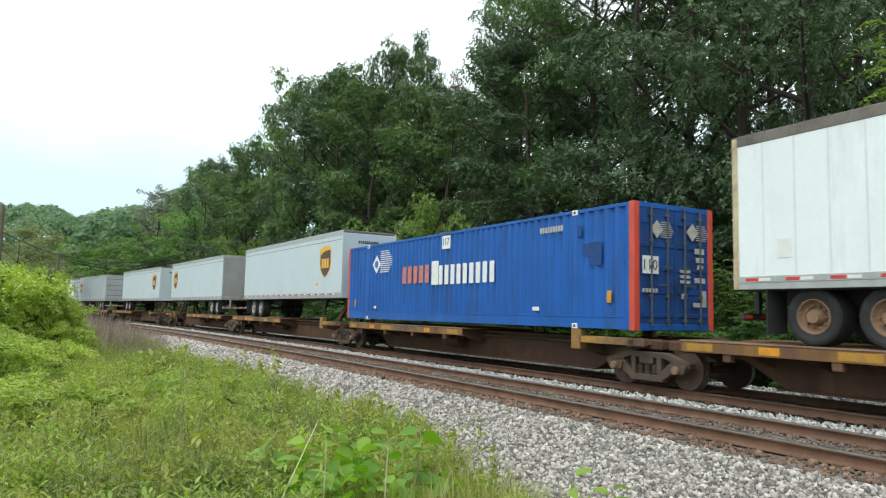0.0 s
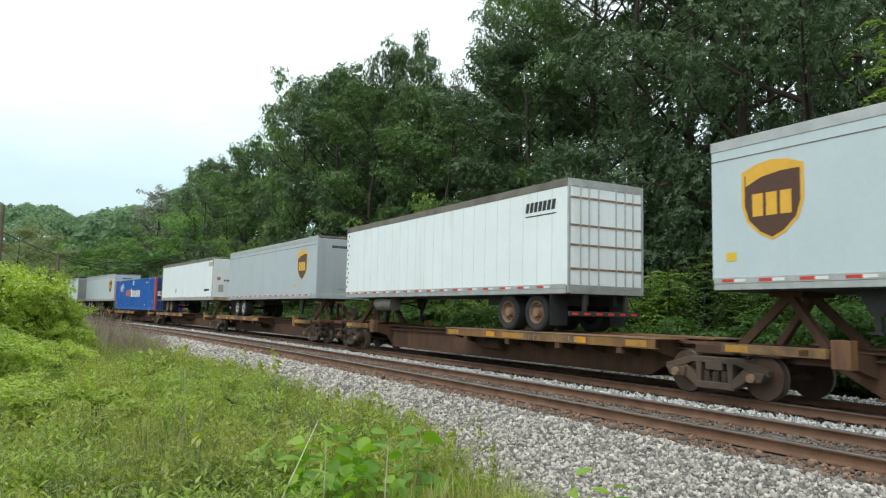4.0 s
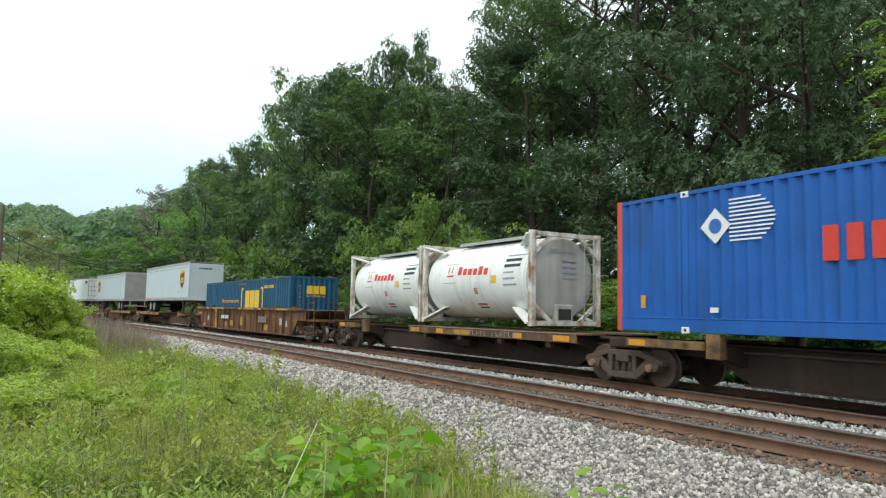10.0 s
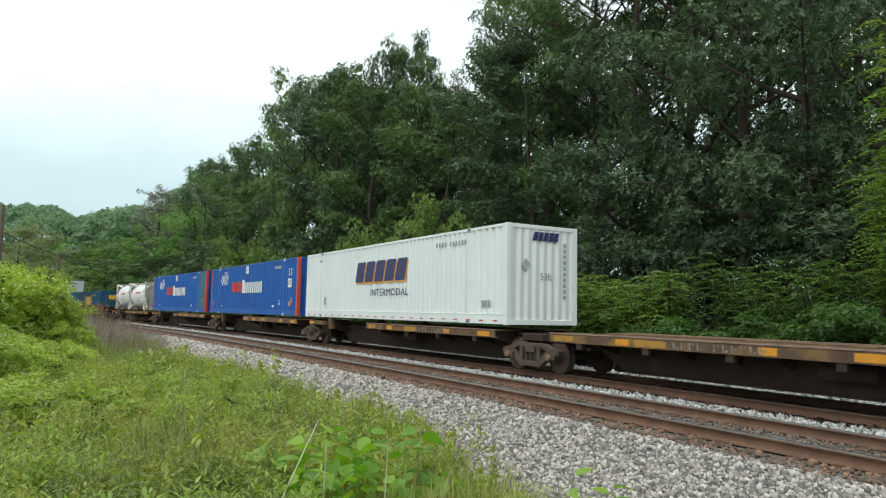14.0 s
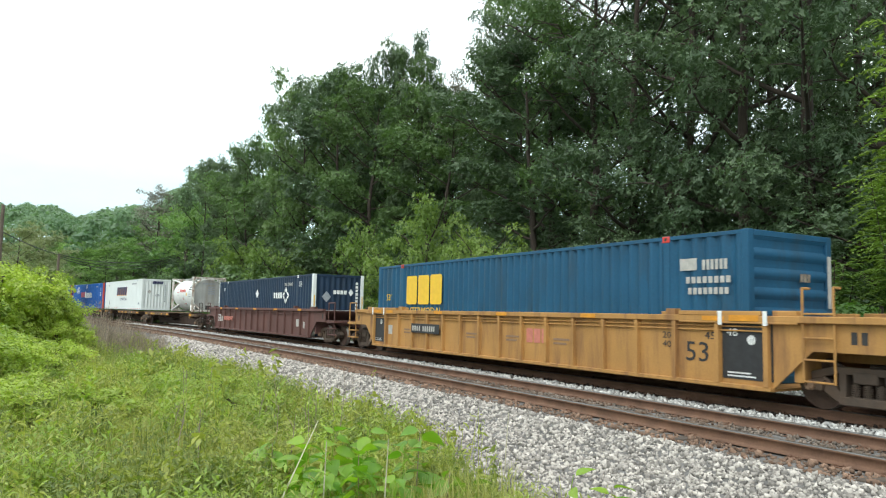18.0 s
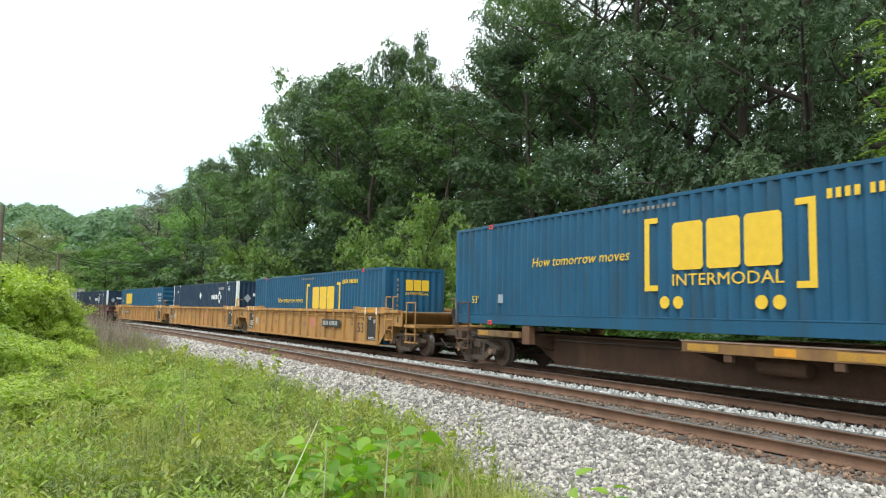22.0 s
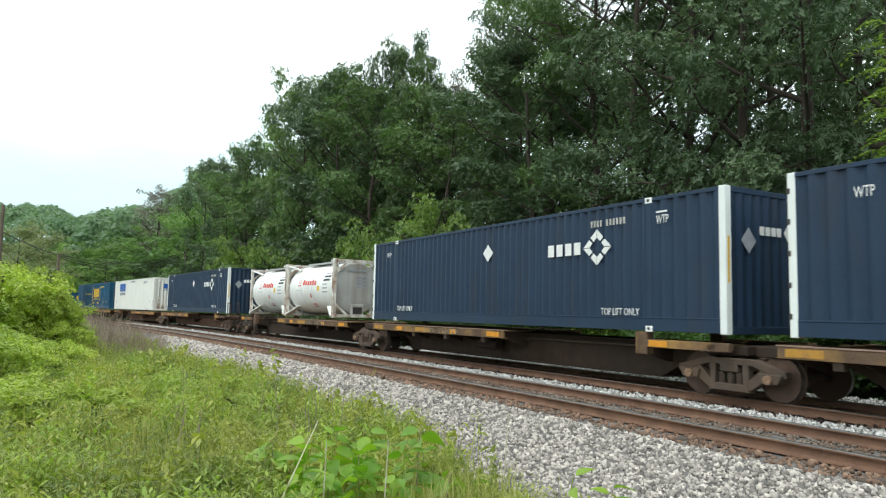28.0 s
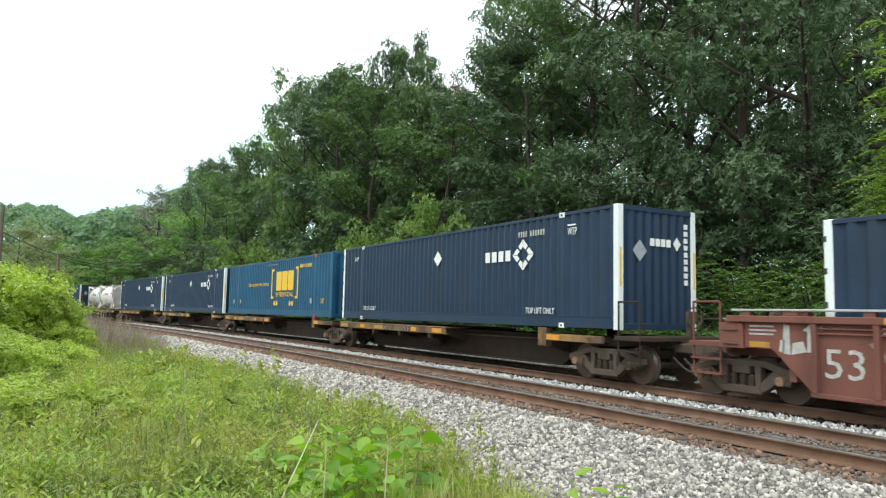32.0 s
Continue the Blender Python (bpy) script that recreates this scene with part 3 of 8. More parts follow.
def build_track(name, off, n_ties, label):
    rng = random.Random(len(name))
    track = tagged(new(name), label, "railway track", kind="structure")
    for o in (-0.755, 0.755):
        rail_part(track, off + o)
    bm = boxes((-1.30, 1.30, -0.115, 0.115, -0.36, -0.178), bevel=0.012)
    me = bpy.data.meshes.new("tie"); bm.to_mesh(me); bm.free(); me.materials.append(M["tie"])
    bm = bmesh.new()
    for o in (-0.755, 0.755):
        box(bm, o - 0.17, o + 0.17, -0.09, 0.09, -0.180, -0.164)
        for dx in (-0.11, 0.11):
            for dy in (-0.05, 0.05):
                box(bm, o + dx - 0.02, o + dx + 0.02, dy - 0.015, dy + 0.015, -0.165, -0.140)
    plate = bpy.data.meshes.new("tie_plate"); bm.to_mesh(plate); bm.free(); plate.materials.append(M["rail_rust"])
    rest = bmesh.new()
    for i in range(560):
        s = -20 + i * 0.55
        x, y, th = line(s, off + rng.uniform(-0.05, 0.05))
        m = Matrix.Translation((x, y, rng.uniform(-0.02, 0.004))) @ Matrix.Rotation(-th + rng.uniform(-0.015, 0.015), 4, 'Z')
        if 36 <= i < 36 + n_ties:
            t = child("tie", me, track, at=m)
            if i < 130:
                child("tie_plate", plate, t)
        else:
            box(rest, -1.30, 1.30, -0.115, 0.115, -0.36, -0.178, m)
    tagged(part("far_ties", rest, M["tie"], track), kind="stuff")


# ---- trucks under the cars ----
def make_truck_meshes():
    out = {}
    bm = bmesh.new()
    for x in (0.0,):
        x0, x1 = -0.09, 0.09
        prism(bm, [(-1.22, 0.46), (-1.20, 0.58), (-0.95, 0.64), (-0.55, 0.76), (0.55, 0.76), (0.95, 0.64), (1.20, 0.58), (1.22, 0.46), (0.95, 0.50), (0.50, 0.64), (-0.50, 0.64), (-0.95, 0.50)], x0, x1)
        for sg in (-1, 1):
            prism(bm, [(sg * 0.98, 0.50), (sg * 0.70, 0.60), (sg * 0.34, 0.28), (sg * 0.34, 0.16), (sg * 0.48, 0.18)], x0 + 0.01, x1 - 0.01)
            prism(bm, [(sg * 0.32, 0.22), (sg * 0.42, 0.22), (sg * 0.44, 0.68), (sg * 0.30, 0.68)], x0, x1)
            prism(bm, [(sg * 0.70, 0.34), (sg * 1.06, 0.34), (sg * 1.16, 0.52), (sg * 0.66, 0.52)], x0 - 0.05, x1 + 0.03)
        prism(bm, [(-0.46, 0.14), (0.46, 0.14), (0.40, 0.28), (-0.40, 0.28)], x0 - 0.02, x1 + 0.02)
    bmesh.ops.bevel(bm, geom=[e for e in bm.edges if e.is_manifold], offset=0.012, segments=1, affect='EDGES')
    out["sideframe"] = (bm, M["iron"])
    bm = boxes((-1.12, 1.12, -0.20, 0.20, 0.50, 0.70), (-0.45, 0.45, -0.30, 0.30, 0.52, 0.78), bevel=0.02)
    out["truck"] = (bm, M["iron"])
    bm = bmesh.new()
    for y in (-0.2, 0.0, 0.2):
        for i in range(6):
            bmesh.ops.create_cone(bm, cap_ends=True, segments=10, radius1=0.075, radius2=0.075, depth=0.022, matrix=Matrix.Translation((0, y, 0.29 + i * 0.036)))
        bar(bm, (0, y, 0.28), (0, y, 0.50), 0.035)
    out["spring_nest"] = (bm, M["iron"])
    bm = bmesh.new()
    bar(bm, (-1.02, 0, 0), (1.02, 0, 0), 0.075, 10)
    out["wheelset"] = (bm, M["iron"])
    bm = bmesh.new()
    for r, xa, xb in ((0.42, -0.065, 0.065), (0.45, 0.065, 0.095)):
        bar(bm, (xa, 0, 0), (xb, 0, 0), r, 20)
    bar(bm, (-0.10, 0, 0), (0.10, 0, 0), 0.13, 14)
    for i in range(4):
        a = i * math.pi / 2
        bar(bm, (-0.068, 0.24 * math.cos(a), 0.24 * math.sin(a)), (-0.060, 0.24 * math.cos(a), 0.24 * math.sin(a)), 0.045, 8)
    bmesh.ops.bevel(bm, geom=[e for e in bm.edges if e.calc_length() < 0.11 and e.is_manifold], offset=0.006, segments=1, affect='EDGES')
    out["wheel"] = (bm, M["wheel_steel"])
    bm = bmesh.new()
    for i in range(20):
        a, b = i * 2 * math.pi / 20, (i + 1) * 2 * math.pi / 20
        prism(bm, [(0.412 * math.cos(a), 0.412 * math.sin(a)), (0.422 * math.cos(a), 0.422 * math.sin(a)), (0.422 * math.cos(b), 0.422 * math.sin(b)), (0.412 * math.cos(b), 0.412 * math.sin(b))], -0.050, 0.066)
    out["tread"] = (bm, M["tread"])
    bm = bmesh.new()
    bar(bm, (-0.14, 0, 0), (0.02, 0, 0), 0.085, 12)
    for i in range(3):
        a = i * 2.094
        bar(bm, (-0.16, 0.045 * math.cos(a), 0.045 * math.sin(a)), (-0.13, 0.045 * math.cos(a), 0.045 * math.sin(a)), 0.016, 6)
    out["bearing_cap"] = (bm, M["hub_rust"])
    res = {}
    for k, (bm, mt) in out.items():
        me = bpy.data.meshes.new(k)
        bmesh.ops.recalc_face_normals(bm, faces=bm.faces)
        bm.to_mesh(me); bm.free(); me.materials.append(mt)
        res[k] = me
    return res


TRUCK = make_truck_meshes()
WHEELSETS = {"fore": [], "aft": []}
AXLE = 0.89


def add_truck(car, y):
    t = child("truck", TRUCK["truck"], car, "rust-brown cast-steel truck", pose(0, y, 0))
    for sg in (-1, 1):
        child("sideframe", TRUCK["sideframe"], t, at=pose(sg * 1.02, 0, 0))
        tagged(child("spring_nest", TRUCK["spring_nest"], t, at=pose(sg * 1.02, 0, 0)), kind="stuff")
    for which, dy in (("fore", AXLE), ("aft", -AXLE)):
        me = WHEEL_MESH
        w = child("wheelset", me, t, at=pose(0, dy, 0.42))
        WHEELSETS[which].append(w)


def wheel_mesh():
    """One axle with its two wheels and bearing caps, as one mesh with its materials."""
    bm = bmesh.new()
    mats = []
    for key, places in (("wheelset", [Matrix()]), ("wheel", [pose(-0.75, 0, 0), pose(0.75, 0, 0, 0, 0, 180)]),
                        ("tread", [pose(-0.75, 0, 0), pose(0.75, 0, 0, 0, 0, 180)]), ("bearing_cap", [pose(-1.08, 0, 0), pose(1.08, 0, 0, 0, 0, 180)])):
        mats.append(TRUCK[key].materials[0])
        for m in places:
            k = len(bm.faces)
            nv = len(bm.verts)
            bm.from_mesh(TRUCK[key])
            bm.verts.ensure_lookup_table(); bm.faces.ensure_lookup_table()
            for v in bm.verts[nv:]:
                v.co = m @ v.co
            for f in bm.faces[k:]:
                f.material_index = len(mats) - 1
    me = bpy.data.meshes.new("wheelset")
    bm.to_mesh(me); bm.free()
    for mt in mats:
        me.materials.append(mt)
    return me


WHEEL_MESH = wheel_mesh()

# ---- cars. A car's own space: +y is the way it runs, -x the near side, z = 0 the top of the rails ----
MOVERS = []
GROUP_SPINE, GROUP_WELL = "spine platforms of the train", "well cars of the train"


def coupler(car, y, sg, mat):
    bm = boxes((-0.14, 0.14, min(y, y + sg * 1.0), max(y, y + sg * 1.0), 0.72, 0.94), (-0.20, 0.20, min(y + sg * 0.9, y + sg * 1.25), max(y + sg * 0.9, y + sg * 1.25), 0.68, 0.98), bevel=0.03)
    part("coupler", bm, M["iron"], car, "rusty knuckle coupler")
    bm = bmesh.new()
    for k in range(8):
        a, b = k / 8, (k + 1) / 8
        bar(bm, (-0.35, y + sg * (0.2 + a * 1.1), 0.62 - 0.28 * math.sin(a * math.pi)), (-0.35, y + sg * (0.2 + b * 1.1), 0.62 - 0.28 * math.sin(b * math.pi)), 0.025, 6)
    part("air_hose", bm, M["black_steel"], car)


def end_platform(car, y, sg, mat):
    """The walkway, steps and grab irons at a car's coupled end."""
    y0, y1 = sorted((y + sg * 0.15, y + sg * 0.95))
    bm = boxes((-1.42, 1.42, y0, y1, 0.98, 1.08), bevel=0.008)
    part("end_platform", bm, mat, car)
    for x in (-1.36, 1.36):
        bm = bmesh.new()
        for yy in (y0 + 0.08, y1 - 0.08):
            bar(bm, (x, yy, 0.45), (x, yy, 1.85 if x < 0 else 1.5), 0.022, 6)
        for z in (0.47, 0.75):
            box(bm, x - 0.05, x + 0.12, y0 + 0.04, y1 - 0.04, z - 0.02, z + 0.02)
        bar(bm, (x, y0 + 0.08, 1.84 if x < 0 else 1.5), (x, y1 - 0.08, 1.84 if x < 0 else 1.5), 0.022, 6)
        part("grab_iron", bm, mat, car)
    bm = boxes((0.25, 0.37, y0 + 0.1, y0 + 0.22, 1.08, 1.62), (0.14, 0.48, y0 + 0.08, y0 + 0.14, 1.38, 1.66), bevel=0.01)
    for k in range(12):
        a, c = k * math.pi / 6, (k + 1) * math.pi / 6
        bar(bm, (0.31 + 0.24 * math.cos(a), y0 + 0.02, 1.52 + 0.24 * math.sin(a)), (0.31 + 0.24 * math.cos(c), y0 + 0.02, 1.52 + 0.24 * math.sin(c)), 0.016, 5)
    part("brake_stand", bm, M["iron"], car)


def spine_car(pf, pr, pan, front_end, rear_end, worn, trailer_at=None, tank=False):
    """One platform of an articulated spine car: a deep centre sill, wheel pans at one end, brackets, and its trucks."""
    P = pf - pr
    h = P / 2
    car = tagged(new("spine_car"), ("brown spine railcar with faded yellow wheel pans" if worn else "dark brown spine railcar with orange-patched side sills")
                 + (", carrying a trailer" if trailer_at is not None else ", carrying tank containers" if tank else ", carrying a container"), "railcar", GROUP_SPINE)
    # both base browns include painted shade; the outer sills are lighter
    base = M["car_rust"] if worn else M["car_brown"]
    bm = bmesh.new()
    prism(bm, [(-h + 0.4, 0.98), (h - 0.4, 0.98), (h - 0.4, 0.70), (h - 1.7, 0.70), (h - 2.6, 0.22), (-h + 2.6, 0.22), (-h + 1.7, 0.70), (-h + 0.4, 0.70)], -0.42, 0.42)
    part("centre_sill", bm, base, car, "deep rust-brown steel beam")
    bm = boxes((-0.60, 0.60, -h + 0.3, h - 0.3, 0.965, 1.0), (-0.55, 0.55, -h + 2.5, h - 2.5, 0.20, 0.235), bevel=0.004)
    part("sill_flange", bm, base, car)
    for sg in (1, -1):
        bm = boxes((-0.85, 0.85, sg * (h - 0.55) - 0.45, sg * (h - 0.55) + 0.45, 0.80, 1.0), bevel=0.02)
        part("body_bolster", bm, base, car)
    # wheel pans over half of the platform
    y0, y1 = (h - 9.6, h - 0.95) if pan == "F" else (-h + 1.55, -h + 10.2)
    pmat = M["car_worn_yellow"] if worn else M["car_sill"]
    for sg in (-1, 1):
        xo, xi = sg * 1.40, sg * 0.43
        bm = boxes((min(xo, xi), max(xo, xi), y0, y1, 1.035, 1.070), (min(xo, xo - sg * 0.05), max(xo, xo - sg * 0.05), y0 + 0.02, y1 - 0.02, 0.855, 1.035),
                   (min(xo, xo - sg * 0.12), max(xo, xo - sg * 0.12), y0, y1, 0.845, 0.865), bevel=0.004)
        pp = part("wheel_pan", bm, pmat, car, "trailer wheel pan with a steel side sill")
        part("deck_edge", boxes((min(xo + sg * 0.012, xo - sg * 0.10), max(xo + sg * 0.012, xo - sg * 0.10), y0 - 0.01, y1 + 0.01, 1.050, 1.077), bevel=0.004), M["deck_edge"], pp)
        for i in range(4):
            y = y0 + 1.1 + (y1 - y0 - 2.2) * i / 3
            part("sill_tab", boxes((min(xo - sg * 0.02, xo - sg * 0.14), max(xo - sg * 0.02, xo - sg * 0.14), y - 0.09, y + 0.09, 0.70, 0.85), bevel=0.006), base, pp)
        k = 8
        for i in range(k):
            y = y0 + 0.25 + (y1 - y0 - 0.5) * i / (k - 1)
            bm = bmesh.new()
            prism(bm, [(xo - sg * 0.06, 1.03), (xo - sg * 0.06, 0.86), (sg * 0.43, 0.60), (sg * 0.43, 1.03)], y - 0.03, y + 0.03, "y")
            part("gusset", bm, base, pp)
        if sg < 0:
            tags = random.Random(int(abs(pf) * 10))
            for a, w, m in ((0.02, tags.uniform(0.5, 1.0), "worn_patch"), (tags.uniform(0.2, 0.3), 0.42, "orange_patch"), (tags.uniform(0.34, 0.40), tags.uniform(0.6, 1.1), "worn_patch"), (tags.uniform(0.66, 0.74), 0.38, "orange_patch"), (0.90, 0.62, "worn_patch" if worn else "orange_patch")):
                slab("safety_stripe", [rect(0, 0, w, 0.14)], M[m], pp,
                     Matrix(((0, 0, -1, -1.404), (-1, 0, 0, y1 - a * (y1 - y0)), (0, 1, 0, 0.878), (0, 0, 0, 1))), "faded orange stripe")
            slab("painted_mark", [[(x, z), (x + 0.045, z), (x + 0.045, z + hh), (x, z + hh)] for k in range(11) if k != 4 for x, z, hh in ((k * 0.2, 0, 0.145), (k * 0.2 + 0.08, 0.05 * (k % 3), 0.05))], M["worn_mark"], pp,
                 Matrix(((0, 0, -1, -1.406), (-1, 0, 0, y1 - 0.47 * (y1 - y0)), (0, 1, 0, 0.876), (0, 0, 0, 1))), "worn white reporting mark")
    # side outriggers and corner pedestals on the other half
    yo = (-h + 2.4) if pan == "F" else (h - 2.4)
    for sg in (-1, 1):
        for y in (yo, -yo * 0.55):
            if abs(y - (y0 + y1) / 2) < (y1 - y0) / 2:
                continue
            bm = bmesh.new()
            prism(bm, [(sg * 0.43, 0.95), (sg * 1.28, 0.98), (sg * 1.28, 0.80), (sg * 0.43, 0.55)], y - 0.10, y + 0.10, "y")
            part("outrigger", bm, base, car)
            bm = boxes((sg * 1.20 - 0.10, sg * 1.20 + 0.10, y - 0.17, y + 0.17, 0.72, 1.20), bevel=0.01)
            part("pedestal", bm, M["car_worn_yellow"] if worn else M["car_sill"], car)
    # end sills reach over the trucks
    yend = (-h + 0.1, -h + 2.2) if pan == "F" else (h - 2.2, h - 0.1)
    for sg in (-1, 1):
        bm = boxes((min(sg * 1.38, sg * 1.28), max(sg * 1.38, sg * 1.28), yend[0], yend[1], 0.88, 1.05), (min(sg * 1.38, sg * 0.5), max(sg * 1.38, sg * 0.5), yend[0] + 0.3, yend[0] + 0.5, 0.90, 1.02),
                   (min(sg * 1.38, sg * 0.5), max(sg * 1.38, sg * 0.5), yend[1] - 0.5, yend[1] - 0.3, 0.90, 1.02), bevel=0.006)
        ss = part("side_sill", bm, M["car_sill"], car)
        if sg < 0:
            slab("safety_stripe", [rect(0, 0, 0.5, 0.13)], M["worn_patch"] if worn else M["orange_patch"], ss, Matrix(((0, 0, -1, -1.384), (-1, 0, 0, yend[1] - 0.1), (0, 1, 0, 0.90), (0, 0, 0, 1))), "orange stripe")
    # air reservoir and pipes
    bm = bmesh.new()
    ya = 0.6 if pan == "F" else -0.6
    bar(bm, (-0.70, ya - 0.50, 0.64), (-0.70, ya + 0.50, 0.64), 0.17, 14)
    bmesh.ops.bevel(bm, geom=[e for e in bm.edges if e.is_manifold], offset=0.03, segments=1, affect='EDGES')
    part("air_reservoir", bm, base, car, "brown air-brake reservoir")
    bm = bmesh.new()
    bar(bm, (-0.50, -h + 1.0, 0.85), (-0.50, h - 1.0, 0.85), 0.025, 6)
    bar(bm, (-0.66, ya - 0.5, 0.80), (-0.45, ya - 1.6, 0.80), 0.018, 6)
    part("brake_pipe", bm, M["iron"], car)
    if trailer_at is not None:
        yk = trailer_at
        bm = bmesh.new()
        for x in (-0.42, 0.42):
            beam(bm, (x * 1.4, yk - 0.9, 1.0), (x * 0.8, yk, 1.98), 0.12, 0.16)
            beam(bm, (x * 1.4, yk + 0.9, 1.0), (x * 0.8, yk, 1.98), 0.12, 0.16)
        box(bm, -0.5, 0.5, yk - 0.35, yk + 0.35, 1.95, 2.03)
        part("hitch", bm, base, car, "brown trailer hitch stand")
    add_truck(car, -h + 0.33)
    if front_end:
        add_truck(car, h + 0.33)
        coupler(car, h + 0.9, 1, base)
        end_platform(car, h + 0.2, 1, base)
    if rear_end:
        coupler(car, -h - 0.9, -1, base)
        end_platform(car, -h - 0.2, -1, base)
    MOVERS.append((car, pf, pr, Matrix()))
    return car


def well_car(pf, pr, paint, ends, label, plates=False, flip=False):
    """One well: deep ribbed side sills between two trucks, with sloped ends and end platforms."""
    h = (pf - pr) / 2
    car = tagged(new("well_car"), label, "railcar", GROUP_WELL)
    e = h - 1.55      # where the deep side begins
    for sg in (-1, 1):
        bm = bmesh.new()
        prism(bm, [(-e, 0.30), (e, 0.30), (e + 0.75, 1.0), (h + 0.2, 1.0), (h + 0.2, 1.50), (-h - 0.2, 1.50), (-h - 0.2, 1.0), (-e - 0.75, 1.0)],
              min(sg * 1.44, sg * 1.405), max(sg * 1.44, sg * 1.405))
        side = part("side_sheet", bm, paint, car, "painted steel side with vertical ribs")
        bm = boxes((min(sg * 1.36, sg * 1.54), max(sg * 1.36, sg * 1.54), -h - 0.1, h + 0.1, 1.46, 1.58), bevel=0.012)
        part("top_chord", bm, paint, side)
        bm = boxes((min(sg * 1.36, sg * 1.52), max(sg * 1.36, sg * 1.52), -e, e, 0.25, 0.33), bevel=0.01)
        part("bottom_chord", bm, paint, side)
        for z in (1.30, 1.38):
            bm = bmesh.new(); bar(bm, (sg * 1.475, -e, z), (sg * 1.475, e, z), 0.016, 6)
            part("conduit", bm, paint, side)
        n = int(2 * e / 1.02)
        for i in range(n + 1):
            y = -e + 0.08 + (2 * e - 0.16) * i / n
            bm = bmesh.new()
            prism(bm, [(sg * 1.44, y - 0.06), (sg * 1.53, y - 0.045), (sg * 1.53, y + 0.045), (sg * 1.44, y + 0.06)], 0.33, 1.46, "z")
            part("rib", bm, paint, side)
        for k in range(5):
            if sg > 0:
                break
            y = e * (0.85 - 0.42 * k)
            slab("safety_stripe", [rect(0, 0, 0.5, 0.09)], M["orange_patch"], side, Matrix(((0, 0, -1, -1.544), (-1, 0, 0, y), (0, 1, 0, 1.475), (0, 0, 0, 1))), "orange reflective stripe")
        # lifting-corner brackets on the rim
        for y in (-6.1, 6.1):
            bm = boxes((min(sg * 1.32, sg * 1.50), max(sg * 1.32, sg * 1.50), y - 0.12, y + 0.12, 1.575, 1.70), (min(sg * 1.32, sg * 1.38), max(sg * 1.32, sg * 1.38), y - 0.35, y + 0.35, 1.575, 1.64), bevel=0.01)
            part("rim_guide", bm, paint, side)
    bm = boxes((-1.36, 1.36, -e, e, 0.26, 0.30))
    part("well_floor", bm, paint, car)
    for sg in (-1, 1):
        ya, yb = sorted((sg * (e + 0.35), sg * (h + 1.0)))
        bm = boxes((-0.45, 0.45, ya, yb, 0.80, 1.05), (-1.36, 1.36, *sorted((sg * (e + 0.35), sg * (e + 0.50))), 0.45, 1.50), bevel=0.01)
        part("end_beam", bm, paint, car)
    for sg in (-1, 1):
        for xs in (-1, 1):
            # flat black plate on the sheet: the slot's dark inside is only colour
            part("lifting_slot", boxes((min(xs * 1.441, xs * 1.446), max(xs * 1.441, xs * 1.446), sg * (h - 0.1) - 0.05, sg * (h - 0.1) + 0.05, 1.14, 1.34), bevel=0.001), M["black_steel"], car)
            part("corner_guard", boxes((min(xs * 1.30, xs * 1.50), max(xs * 1.30, xs * 1.50), *sorted((sg * (e + 0.05), sg * (e + 0.5))), 1.575, 1.67), bevel=0.012), paint, car)
            if sg > 0 or paint is not M["well_yellow"]:
                continue
            ld = bmesh.new()
            x, ya, yb = xs * 1.50, sg * (e + 0.62), sg * (e + 1.16)
            for y in (ya, yb):
                bar(ld, (x, y, 0.48), (x, y, 2.05), 0.022, 6)
                bar(ld, (x, y, 2.05), (x - xs * 0.20, y, 2.05), 0.022, 6)
            for z in (0.50, 0.86, 1.22, 1.62):
                bar(ld, (x, ya, z), (x, yb, z), 0.019, 6)
            part("ladder", ld, paint, car, "steel end ladder")
        part("walkway", boxes((-1.32, 1.32, *sorted((sg * (e + 0.55), sg * (h + 0.35))), 1.50, 1.535), bevel=0.004), M["aluminium"], car, "grey steel walkway")

    def mark(shapes, mat, y, z, lab=""):
        slab("painted_mark", shapes, mat, car, Matrix(((0, 0, -1, -1.444), (-1, 0, 0, y), (0, 1, 0, z), (0, 0, 0, 1))), lab)
    for y, z, w, hh, c in ((e - 1.25, 0.72, 0.32, 0.32, "white_paint"), (-e + 1.75, 0.72, 0.34, 0.34, "white_paint"), (-e + 0.85, 0.66, 0.2, 0.3, "white_paint")):
        if not (plates and -e + 0.5 < y < -e + 2.0):
            mark([rect(0, 0, w, hh)], M["faded_white"], y, z, "white data panel")
    if paint is M["well_rusty"]:
        P = M["worn_patch"]
        for y, z, w, hh, g in ((e - 0.15, 0.36, 0.9, 0.16, 1.444), (e + 1.2, 1.10, 1.2, 0.16, 1.444), (e - 2.95, 0.36, 0.85, 0.24, 1.444), (e - 5.1, 0.40, 0.7, 0.3, 1.444), (e - 8.2, 0.55, 0.8, 0.5, 1.444), (2.0, 0.5, 0.6, 0.3, 1.444), (-4.4, 0.4, 0.8, 0.3, 1.444), (e + 1.2, 1.475, 1.3, 0.09, 1.545), (e - 2.6, 1.475, 2.4, 0.09, 1.545), (-1.0, 1.475, 1.8, 0.09, 1.545), (-e + 2.0, 1.475, 1.6, 0.09, 1.545)):
            slab("worn_paint", [rect(0, 0, w, hh)], P, car, Matrix(((0, 0, -1, -g), (-1, 0, 0, y), (0, 1, 0, z), (0, 0, 0, 1))), "worn yellow paint")
        post = part("sign_post", boxes((-1.60, -1.53, e - 3.95, e - 3.60, 0.30, 1.45), bevel=0.006), P, car, "yellow lettered post")
